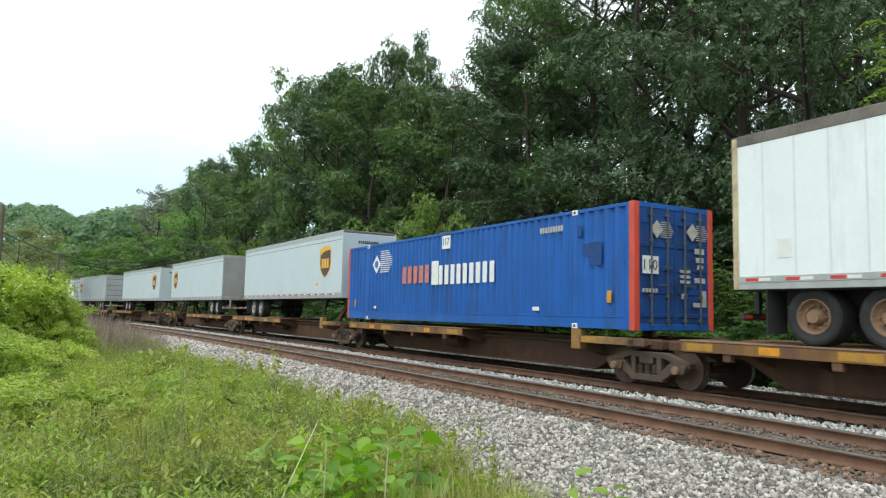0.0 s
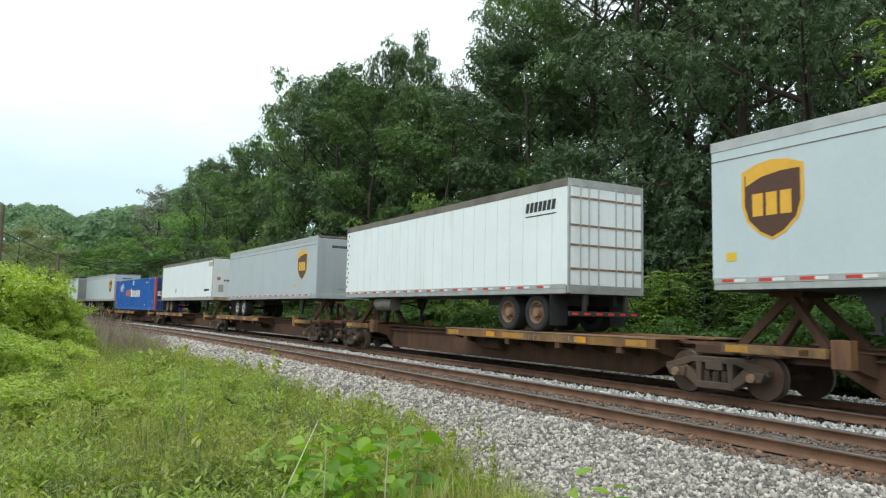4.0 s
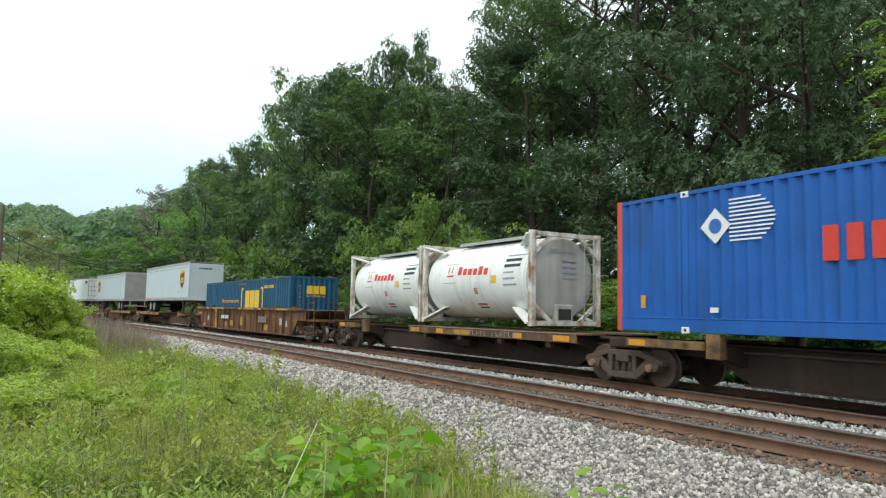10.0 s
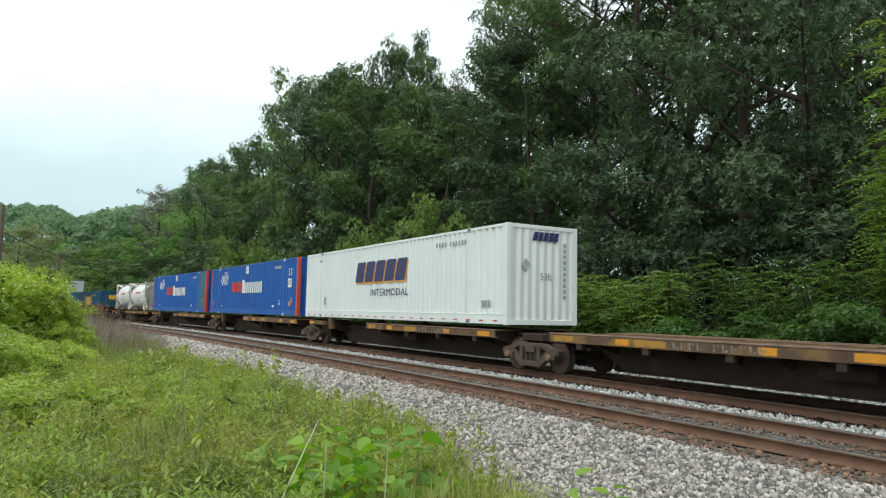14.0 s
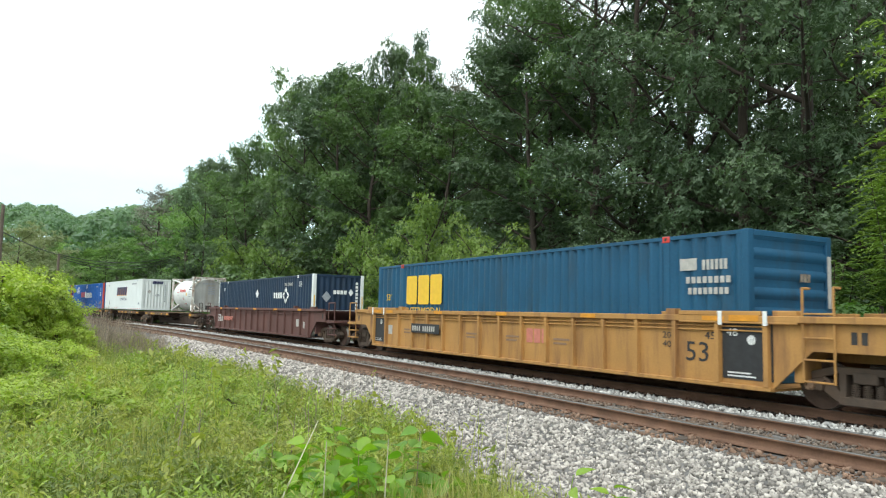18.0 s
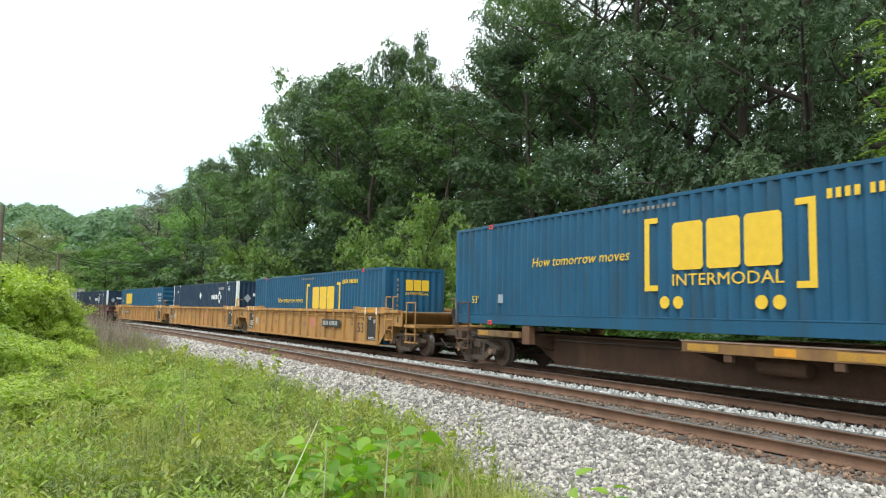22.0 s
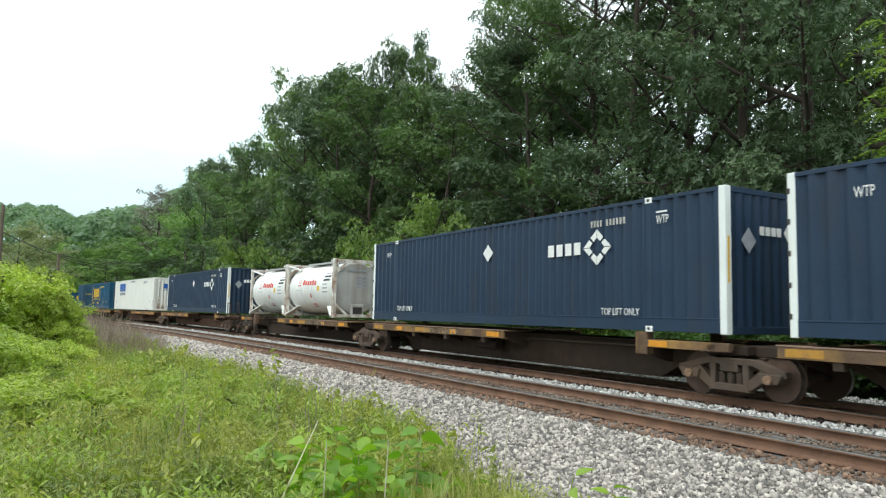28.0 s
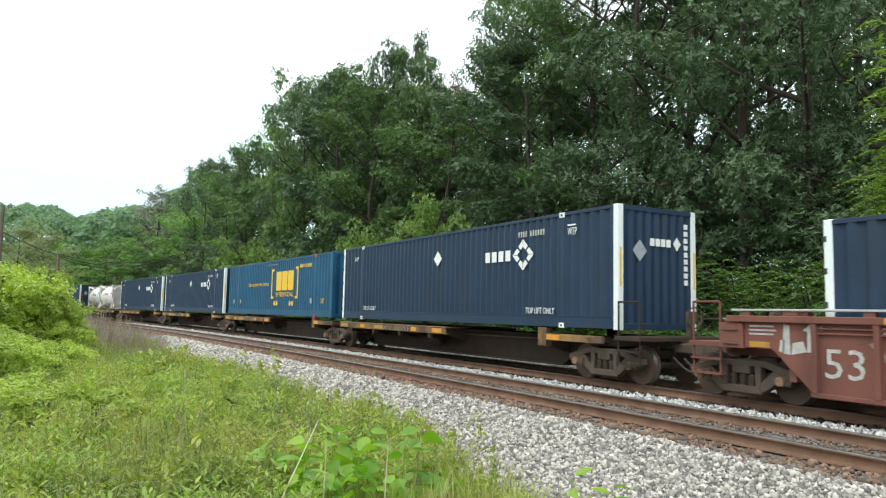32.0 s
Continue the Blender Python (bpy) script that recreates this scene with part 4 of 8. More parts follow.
        for words, z in (("20", 1.12), ("40", 0.88)):
            letter(words, 0.16, 0.24, M["black_paint"], car, Matrix(((0, 0, -1, -1.602), (-1, 0, 0, e - 3.66), (0, 1, 0, z), (0, 0, 0, 1))))
        letter("45", 0.15, 0.22, M["black_paint"], car, Matrix(((0, 0, -1, -1.446), (-1, 0, 0, e - 2.75), (0, 1, 0, 1.12), (0, 0, 0, 1))))
    if plates:
        for sg in (-1, 1):
            for xs in (-1, 1):
                xa, xb = sorted((xs * 1.36, xs * 1.545))
                part("chord_cap", boxes((xa, xb, *sorted((sg * 6.35, sg * (e - 0.15))), 1.575, 1.66), (xa, xb, *sorted((sg * 6.35, sg * (e + 0.55))), 1.43, 1.47), bevel=0.01), paint, car, "raised rim of the well")
            slab("safety_stripe", [rect(0, 0, 0.62, 0.11)], M["orange_patch"], car, Matrix(((0, 0, -1, -1.549), (-1, 0, 0, sg * (e - 0.5) + 0.31), (0, 1, 0, 1.475), (0, 0, 0, 1))), "orange reflective stripe")
            for dy in (0.0, 0.95):
                slab("painted_mark", [rect(0, 0, 0.09, 0.26)], M["white_paint"], car, Matrix(((0, 0, -1, -1.556), (-1, 0, 0, sg * (e - 0.55) + 0.5 - dy), (0, 1, 0, 1.40), (0, 0, 0, 1))), "white upright bar")
        for words, y, z in (("20", -e + 2.50, 1.10), ("40", -e + 2.50, 0.92)):
            letter(words, 0.13, 0.22, M["black_paint"], car, Matrix(((0, 0, -1, -1.446), (-1, 0, 0, y), (0, 1, 0, z), (0, 0, 0, 1))))
        letter("45", 0.14, 0.24, M["black_paint"], car, Matrix(((0, 0, -1, -1.446), (-1, 0, 0, -e + 1.44), (0, 1, 0, 1.12), (0, 0, 0, 1))))
        letter("48", 0.14, 0.24, M["white_paint"], car, Matrix(((0, 0, -1, -1.450), (-1, 0, 0, -e + 0.94), (0, 1, 0, 1.20), (0, 0, 0, 1))))
        for y, s53 in ((-e + 1.04, False), (e - 0.02, True)):
            mark([rect(0, 0, 1.06, 1.02)], M["black_paint"], y, 0.42, "black lettered plate")
            mark([disc(0.09, 0.62, 0.72), rect(0.1, 0.10, 0.5, 0.03), rect(0.1, 0.04, 0.6, 0.03)], M["white_paint"], y - 0.006, 0.42)
    add_truck(car, -h + 0.14)
    if "F" in ends:
        add_truck(car, h + 0.14)
        coupler(car, h + 0.9, 1, paint); end_platform(car, h + 0.15, 1, paint)
    if "R" in ends:
        coupler(car, -h - 0.9, -1, paint); end_platform(car, -h - 0.15, -1, paint)
    MOVERS.append((car, pf, pr, Matrix()))
    return car, h, e


def on_car(ob, pf, pr, front, length, z):
    """Sets a load on its car: front is its front end along the train."""
    MOVERS.append((ob, pf, pr, Matrix.Translation((0, front - length / 2 - (pf + pr) / 2, z))))


# ---- containers ----
CON_L, CON_W, CON_H = 16.15, 2.59, 2.896


def corrugated(length, z0, z1, depth, period=0.29):
    """A corrugated sheet in its own plane: (along, depth, up)."""
    ys, ds = [0.0], [0.0]
    n = max(2, int(length / period))
    p = length / n
    for i in range(n):
        b = i * p
        ys += [b + 0.30 * p, b + 0.45 * p, b + 0.80 * p, b + 0.95 * p]
        ds += [0.0, depth, depth, 0.0]
    ys.append(length); ds.append(0.0)
    k = len(ys)
    V = np.array([(y, d, z) for z in (z0, z1) for y, d in zip(ys, ds)])
    F = np.array([(i, i + 1, k + i + 1, k + i) for i in range(k - 1)])
    return V, F


def container(label, paint, post, rail=None, doors=False, post_white=True, casting=None, patch=None, ribbed_end=False):
    L, W, H = CON_L, CON_W, CON_H
    rail = rail or paint
    ob = tagged(new("shipping_container"), label, "container", "containers of the train")
    bm = boxes((-W / 2 + 0.07, W / 2 - 0.07, -L / 2 + 0.06, L / 2 - 0.06, 0.05, H - 0.03))
    part("body", bm, paint, ob)
    for sg in (-1, 1):
        sections = ((-L / 2 + 0.16, -6.20, 0), (-6.0, 6.0, 1), (6.20, L / 2 - 0.16, 2))
        for y0, y1, idx in sections:
            V, F = corrugated(y1 - y0, 0.28, H - 0.09, 0.058)
            P = np.stack([sg * (W / 2 - 0.006 - V[:, 1]), y0 + V[:, 0], V[:, 2]], 1)
            child("side_panel", mesh_np("side_panel", P, F if sg > 0 else F[:, ::-1], patch if (patch and idx == 0) else paint), ob, "corrugated steel side")
        part("top_rail", boxes((min(sg * (W / 2 - 0.08), sg * W / 2), max(sg * (W / 2 - 0.08), sg * W / 2), -L / 2 + 0.15, L / 2 - 0.15, H - 0.09, H - 0.01), bevel=0.006), rail, ob)
        part("bottom_rail", boxes((min(sg * (W / 2 - 0.08), sg * W / 2), max(sg * (W / 2 - 0.08), sg * W / 2), -L / 2 + 0.15, L / 2 - 0.15, 0.02, 0.28),
                                  (min(sg * (W / 2 - 0.08), sg * (W / 2 + 0.008)), max(sg * (W / 2 - 0.08), sg * (W / 2 + 0.008)), -L / 2 + 0.15, L / 2 - 0.15, 0.28, 0.31), bevel=0.006), rail, ob)
        for ye in (-1, 1):
            ya, yb = sorted((ye * (L / 2), ye * (L / 2 - 0.16)))
            xa, xb = sorted((sg * (W / 2 + 0.002), sg * (W / 2 - 0.17)))
            part("corner_post", boxes((xa, xb, ya, yb, 0.0, H), bevel=0.012), post, ob)
            yc = ye * 6.10
            xa, xb = sorted((sg * (W / 2 + 0.001), sg * (W / 2 - 0.10)))
            lp = part("lifting_post", boxes((xa, xb, yc - 0.09, yc + 0.09, 0.0, H), bevel=0.01), paint, ob)
            for z in (0.0, H - 0.13):
                xa, xb = sorted((sg * (W / 2 + 0.012), sg * (W / 2 - 0.13)))
                c = part("corner_casting", boxes((xa, xb, yc - 0.10, yc + 0.10, z - 0.005, z + 0.125), bevel=0.012), casting or M["white_paint"], lp)
                # no opening is cut; a black plate paints the shade inside the hole
                part("casting_hole", boxes((sg * (W / 2 + 0.0135) - 0.003, sg * (W / 2 + 0.0135) + 0.003, yc - 0.035, yc + 0.035, z + 0.035, z + 0.095), bevel=0.002), M["black_steel"], c)
    V, F = corrugated(L - 0.3, 0.0, W - 0.16, 0.018, 1.2)
    P = np.stack([V[:, 2] - (W - 0.16) / 2, V[:, 0] - (L - 0.3) / 2, H - 0.03 + V[:, 1]], 1)
    child("roof", mesh_np("roof", P, F[:, ::-1], rail), ob)
    for ye in (-1, 1):
        ya, yb = sorted((ye * L / 2, ye * (L / 2 - 0.10)))
        part("end_rail", boxes((-W / 2 + 0.16, W / 2 - 0.16, ya, yb, H - 0.12, H - 0.004), bevel=0.008), paint, ob)
        part("end_sill", boxes((-W / 2 + 0.16, W / 2 - 0.16, ya, yb, 0.01, 0.16), bevel=0.008), paint, ob)
        if ye == -1 and doors:
            for sx in (-1, 1):
                xa, xb = sorted((sx * 0.012, sx * (W / 2 - 0.17)))
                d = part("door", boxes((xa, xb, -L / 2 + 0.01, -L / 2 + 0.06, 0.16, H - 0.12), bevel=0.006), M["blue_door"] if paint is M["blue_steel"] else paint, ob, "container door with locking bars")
                for k in range(5):
                    z = 0.30 + k * 0.53
                    part("door_rib", boxes((xa + 0.05, xb - 0.05, -L / 2 - 0.012, -L / 2 + 0.012, z, z + 0.10), bevel=0.01), d.data.materials[0], d)
                for x in (0.28, 0.80):
                    bm = bmesh.new()
                    bar(bm, (sx * x, -L / 2 - 0.045, 0.10), (sx * x, -L / 2 - 0.045, H - 0.06), 0.022, 8)
                    for z in (0.2, 0.75, 1.4, 2.0, 2.6):
                        box(bm, sx * x - 0.05, sx * x + 0.05, -L / 2 - 0.06, -L / 2, z, z + 0.07)
                    part("lock_rod", bm, M["rod_grey"], d, "steel locking bar")
                part("handle", boxes((min(sx * 0.28, sx * 0.62), max(sx * 0.28, sx * 0.62), -L / 2 - 0.075, -L / 2 - 0.055, 1.02, 1.06)), M["rod_grey"], d)
        elif ye == -1 and ribbed_end:
            V, F = corrugated(H - 0.28, -(W / 2 - 0.17), W / 2 - 0.17, 0.055, 0.36)
            P = np.stack([V[:, 2], -(L / 2 - 0.012 - V[:, 1]), 0.16 + V[:, 0]], 1)
            child("end_wall", mesh_np("end_wall", P, F[:, ::-1], paint), ob, "end wall with level ribs")
            R = rear_face(L, W)
            slab("painted_mark", [rect(0, 0, 0.12, 1.05)], M["faded_white"], ob, R(W / 2 - 0.15, 1.45), "white upright panel")
            slab("painted_number", [rect(0, -0.19 * i, 0.07, 0.12) for i in range(4)], M["worn_mark"], ob, R(W / 2 - 0.13, 1.2), "worn upright number")
            slab("painted_mark", bars(3, 0.34, 0.16, 0.2), M["worn_mark"], ob, R(0.25, 1.95))
        else:
            V, F = corrugated(W - 0.36, 0.16, H - 0.12, 0.035, 0.27)
            P = np.stack([V[:, 0] - (W - 0.36) / 2, ye * (L / 2 - 0.012 - V[:, 1]), V[:, 2]], 1)
            child("end_wall", mesh_np("end_wall", P, F if ye < 0 else F[:, ::-1], paint), ob, "corrugated end wall")
    return ob


def mark_umax(ob):
    S, R = side_face(CON_L, CON_W), rear_face(CON_L, CON_W)
    slab("emblem", [diamond(0.52, 0.50)], M["white_paint"], ob, S(7.95, 2.06), "white diamond emblem")
    slab("emblem", bars(4, 1.34, 0.30, 0.30), M["white_paint"], ob, S(10.74, 1.78), "white wordmark in plain blocks")
    ring = []
    for q in range(4):
        c, s_ = math.cos(q * math.pi / 2), math.sin(q * math.pi / 2)
        for pts in ([(0.0, 0.44), (0.20, 0.235), (0.105, 0.125), (0.0, 0.22)], [(0.235, 0.20), (0.44, 0.0), (0.22, 0.0), (0.125, 0.105)]):
            mx, my = sum(p[0] for p in pts) / 4, sum(p[1] for p in pts) / 4
            pts = [(mx + (x - mx) * 0.90, my + (y - my) * 0.90) for x, y in pts]
            ring.append([((x * c - y * s_) * 1.12, x * s_ + y * c) for x, y in pts])
    slab("emblem", ring, M["white_paint"], ob, S(12.56, 1.92), "white diamond-ring emblem of eight pieces")
    slab("painted_number", bars(4, 0.42, 0.15, 0.45) + bars(6, 0.66, 0.15, 0.45, a=0.52), M["faded_white"], ob, S(12.35, 2.40), "white painted number")
    letter("TOP LIFT ONLY", 0.16, 1.2, M["white_paint"], ob, S(12.7, 0.34))
    letter("TOP LIFT ONLY", 0.16, 1.2, M["white_paint"], ob, S(2.1, 0.36))
    letter("WTP", 0.18, 0.34, M["white_paint"], ob, S(14.4, 2.30)); slab("painted_mark", [rect(0, 0, 0.3, 0.04)], M["white_paint"], ob, S(14.4, 2.53))
    letter("WTP", 0.18, 0.34, M["white_paint"], ob, S(1.2, 2.30))
    slab("emblem", [diamond(0.46, 0.52)], M["grey_paint"], ob, R(-0.62, 1.85), "grey diamond emblem")
    slab("emblem", bars(4, 0.72, 0.18, 0.2, 0, 0.3) + [diamond(0.26, 0.34, 0.90, 0.09)], M["white_paint"], ob, R(-0.28, 1.98), "white wordmark in plain blocks")
    slab("painted_number", [rect(0, -0.17 * i, 0.13, 0.12) for i in range(9)], M["white_paint"], ob, R(0.86, 2.45), "white upright number")
    for x in (-CON_W / 2, CON_W / 2):
        slab("safety_stripe", [rect(0, 0, 0.05, 0.9)], M["yellow_paint"], ob, R(x + (0.05 if x < 0 else -0.10), 1.0), "yellow stripe")


def mark_csx(ob, old=True, dots=True):
    S, R = side_face(CON_L, CON_W), rear_face(CON_L, CON_W)
    Y = M["yellow_paint"]
    slab("emblem", bars(3, 2.6, 0.98, 0.10, 0.0, 0.22), Y, ob, S(8.84, 1.28), "yellow wordmark in plain blocks")
    slab("emblem", [rect(0, 0, 0.14, 1.56), rect(0.14, 1.44, 0.24, 0.12), rect(0.14, 0, 0.24, 0.12)], Y, ob, S(8.06, 0.86), "yellow bracket")
    slab("emblem", [rect(0.24, 0, 0.14, 1.56), rect(0, 1.44, 0.24, 0.12), rect(0, 0, 0.24, 0.12)], Y, ob, S(11.62, 0.86), "yellow bracket")
    letter("INTERMODAL", 0.24, 2.55, Y, ob, S(8.84, 0.96))
    letter("How tomorrow moves", 0.24, 3.6, Y, ob, S(4.0, 1.56), "yellow slanted slogan", lean=0.2)
    slab("painted_number", bars(4, 0.62, 0.17, 0.42) + bars(6, 0.85, 0.17, 0.42, a=0.72), Y, ob, S(12.2, 2.34), "yellow painted number")
    slab("painted_mark", bars(11, 1.6, 0.08, 0.45), M["worn_mark"], ob, S(7.4, 2.62), "small yellow lettering")
    letter("53'", 0.22, 0.36, Y, ob, S(14.9, 0.62)); letter("53'", 0.22, 0.36, Y, ob, S(1.0, 0.62))
    slab("painted_mark", [rect(0, 0, 0.24, 0.24)], M["grey_paint"], ob, S(13.6, 0.62)); slab("painted_mark", [rect(0, 0, 0.24, 0.24)], M["grey_paint"], ob, S(2.4, 0.62))
    if dots:
        slab("emblem", [disc(0.13, x, 0) for x in (0.0, 0.36, 2.3, 2.66)], Y, ob, S(8.62, 0.62), "yellow dots")
    slab("emblem", bars(3, 1.05, 0.42, 0.10, 0, 0.22), Y, ob, R(-0.42, 2.02), "yellow wordmark in plain blocks")
    letter("INTERMODAL", 0.11, 1.02, Y, ob, R(-0.42, 1.86))
    slab("painted_number", [rect(0, -0.19 * i, 0.07, 0.12) for i in range(9)], M["worn_mark"], ob, R(-0.80, 2.35), "worn upright number")
    slab("painted_mark", [rect(0, 0, 0.36, 0.26)], M["faded_white"], ob, R(0.1, 0.55))


def mark_csx_plain(ob):
    S, R = side_face(CON_L, CON_W), rear_face(CON_L, CON_W)
    Y = M["yellow_paint"]
    slab("emblem", bars(3, 2.55, 0.98, 0.10, 0.0, 0.22), Y, ob, S(2.35, 1.48), "yellow wordmark in plain blocks")
    letter("INTERMODAL", 0.24, 2.5, Y, ob, S(2.35, 1.14))
    letter("53'", 0.24, 0.38, Y, ob, S(0.75, 1.62))
    slab("painted_mark", [rect(0, 0, 0.42, 0.24)], M["faded_white"], ob, S(14.55, 2.16), "white panel")
    slab("painted_number", bars(6, 0.62, 0.20, 0.3), M["faded_white"], ob, S(15.10, 2.16)); slab("painted_number", bars(8, 1.1, 0.13, 0.3), M["faded_white"], ob, S(14.7, 1.90)); slab("painted_number", bars(8, 1.0, 0.13, 0.3), M["faded_white"], ob, S(14.75, 1.68))
    slab("emblem", bars(3, 0.95, 0.40, 0.10, 0, 0.22), Y, ob, R(-0.3, 0.72), "yellow wordmark in plain blocks")


def mark_csx_white(ob):
    S, R = side_face(CON_L, CON_W), rear_face(CON_L, CON_W)
    B = M["blue_paint"]
    slab("emblem", bars(3, 2.45, 0.78, 0.10, 0.0, 0.22), B, ob, S(2.45, 1.80), "blue wordmark in plain blocks")
    letter("INTERMODAL", 0.26, 2.4, M["navy_paint"], ob, S(2.5, 1.42))
    letter("53'", 0.24, 0.38, M["grey_paint"], ob, S(0.75, 0.62)); letter("53'", 0.24, 0.38, M["grey_paint"], ob, S(14.85, 0.64))
    slab("painted_number", [rect(0, -0.02, 0.42, 0.22)] + bars(6, 0.95, 0.18, 0.5, a=0.5), M["grey_paint"], ob, S(12.4, 2.45), "grey painted number")
    slab("painted_mark", bars(10, 1.8, 0.12, 0.3), M["grey_paint"], ob, S(7.2, 2.62))
    slab("emblem", bars(3, 1.15, 0.42, 0.10, 0, 0.22), B, ob, R(-0.48, 1.95), "blue wordmark in plain blocks")
    letter("INTERMODAL", 0.12, 1.1, M["navy_paint"], ob, R(-0.48, 1.76))
    slab("painted_number", [rect(0, -0.17 * i, 0.08, 0.12) for i in range(8)], M["grey_paint"], ob, R(-0.85, 2.40))
    drip = random.Random(41)
    for x, z, k in ((-0.88, 0.17, 1.25), (0.80, 0.17, 1.75), (-0.5, 0.17, 0.45), (0.3, 0.17, 0.35)):
        # thin runs of rust side by side, longest in the middle
        for n in range(7):
            d = (n - 3) / 3.0
            h = k * (1.0 - 0.6 * d * d) * drip.uniform(0.6, 1.0)
            w = drip.uniform(0.022, 0.04)
            slab("rust_streak", [[(0, 0), (w, 0), (w * 0.9, 0.6 * h), (w * 0.6, h), (w * 0.3, h), (0.1 * w, 0.6 * h)]], M["rust_streak"] if abs(d) < 0.4 else M["rusty_white"], ob, R(x + 0.040 * (n - 3), z), "run of rust")
    slab("rust_streak", [[(0, 0), (0.12, 0), (0.10, 0.5), (0.03, 0.62)]], M["rust_streak"], ob, S(15.85, 0.3), "rust streak")


def mark_pacer(ob, red=True, box53=False):
    S, R = side_face(CON_L, CON_W), rear_face(CON_L, CON_W)
    W_ = M["white_paint"]
    slab("emblem", bars(5, 2.05, 0.60, 0.32, 0, 0.2), M["faded_red"] if red else M["red_paint"], ob, S(4.95, 1.30), "faded red wordmark in plain blocks")
    slab("emblem", [*bars(1, 0.5, 0.78, 0.1, 0, 0.2), *bars(9, 3.3, 0.62, 0.36, 0, 0.2, a=0.48)], W_, ob, S(7.05, 1.22), "white wordmark in plain blocks")
    slab("emblem", [diamond(0.72, 0.70)], W_, ob, S(2.75, 2.10), "white diamond emblem")
    slab("emblem", [disc(0.15)], M["blue_paint"], ob, S(2.75, 2.10) @ Matrix.Translation((0, 0, 0.005)))
    slab("emblem", [rect(0.30, -0.36 + k * 0.078, 0.80 + 0.30 * math.sin(k / 10 * math.pi) - 0.1, 0.032) for k in range(11)], M["white_paint"], ob, S(2.78, 2.14), "striped globe emblem")
    slab("painted_mark", [rect(0, 0, 0.52, 0.42)], W_, ob, S(7.7, 2.36), "white panel")
    letter("117", 0.22, 0.38, M["navy_paint"], ob, S(7.77, 2.48) @ Matrix.Translation((0, 0, 0.005)))
    slab("painted_number", bars(9, 0.95, 0.15, 0.3), M["faded_white"], ob, S(12.8, 2.42), "white painted number")
    slab("painted_mark", [rect(0, 0, 0.28, 0.10)], W_, ob, S(12.5, 0.42)); slab("painted_mark", [rect(0, 0, 0.2, 0.1)], W_, ob, S(2.6, 0.42))
    if box53:
        letter("53", 0.34, 0.5, W_, ob, S(14.85, 2.02)); slab("painted_mark", [rect(0, 0, 0.50, 0.44)], W_, ob, S(14.82, 1.42), "white panel"); letter("117", 0.24, 0.40, M["black_paint"], ob, S(14.86, 1.54) @ Matrix.Translation((0, 0, 0.005)))
        slab("safety_stripe", [rect(0, 0, 0.22, 0.24)], M["orange_patch"], ob, S(14.98, 0.48)); letter("DA", 0.16, 0.28, W_, ob, S(13.45, 0.52)); slab("painted_mark", [rect(0, 0, 0.26, 0.03)], W_, ob, S(13.45, 0.74))
    slab("safety_stripe", [rect(0, 0, 0.14, 0.28)], M["orange_patch"], ob, S(15.3, 0.62)); slab("safety_stripe", [rect(0, 0, 0.14, 0.28)], M["orange_patch"], ob, S(0.75, 0.5))


def mark_swift(ob):
    S, R = side_face(CON_L, CON_W), rear_face(CON_L, CON_W)
    for d, c, n in ((0.0, "orange_paint", 0), (0.005, "navy_paint", 1)):
        o = 0.06 * (1 - n)
        slab("emblem", bars(5, 4.4, 0.80, 0.13, 0.28, 0.2), M[c], ob, S(5.72 + o, 1.44 - o) @ Matrix.Translation((0, 0, d)), "slanted wordmark in plain blocks")
    letter("INTERMODAL", 0.27, 3.1, M["navy_paint"], ob, S(7.2, 0.90))
    slab("painted_number", bars(4, 0.72, 0.15, 0.5) + bars(6, 1.05, 0.15, 0.5, a=0.85), M["grey_paint"], ob, S(12.2, 2.42), "grey painted number")
    slab("painted_mark", bars(3, 0.3, 0.12, 0.3), M["grey_paint"], ob, S(1.7, 2.45)); slab("painted_mark", [rect(0, 0, 0.2, 0.34)], M["grey_paint"], ob, S(2.35, 0.55)); slab("painted_mark", bars(3, 0.5, 0.2, 0.25), M["grey_paint"], ob, S(14.9, 0.5))
    for i in range(22):
        slab("reflector", [rect(0, 0, 0.22, 0.032)], M["red_paint"], ob, S(0.4 + i * 0.72, 0.10) @ Matrix.Translation((0, 0, 0.005)))
    slab("emblem", bars(5, 0.95, 0.26, 0.13, 0.28, 0.2), M["navy_paint"], ob, R(-0.40, 2.44), "slanted wordmark in plain blocks")
    letter("53ft", 0.22, 0.42, M["grey_paint"], ob, R(-0.1, 1.3))
    slab("painted_number", [rect(0, -0.17 * i, 0.10, 0.11) for i in range(10)], M["grey_paint"], ob, R(0.75, 2.3)); slab("painted_mark", [diamond(0.34, 0.4)], M["faded_white"], ob, R(-0.62, 1.72))


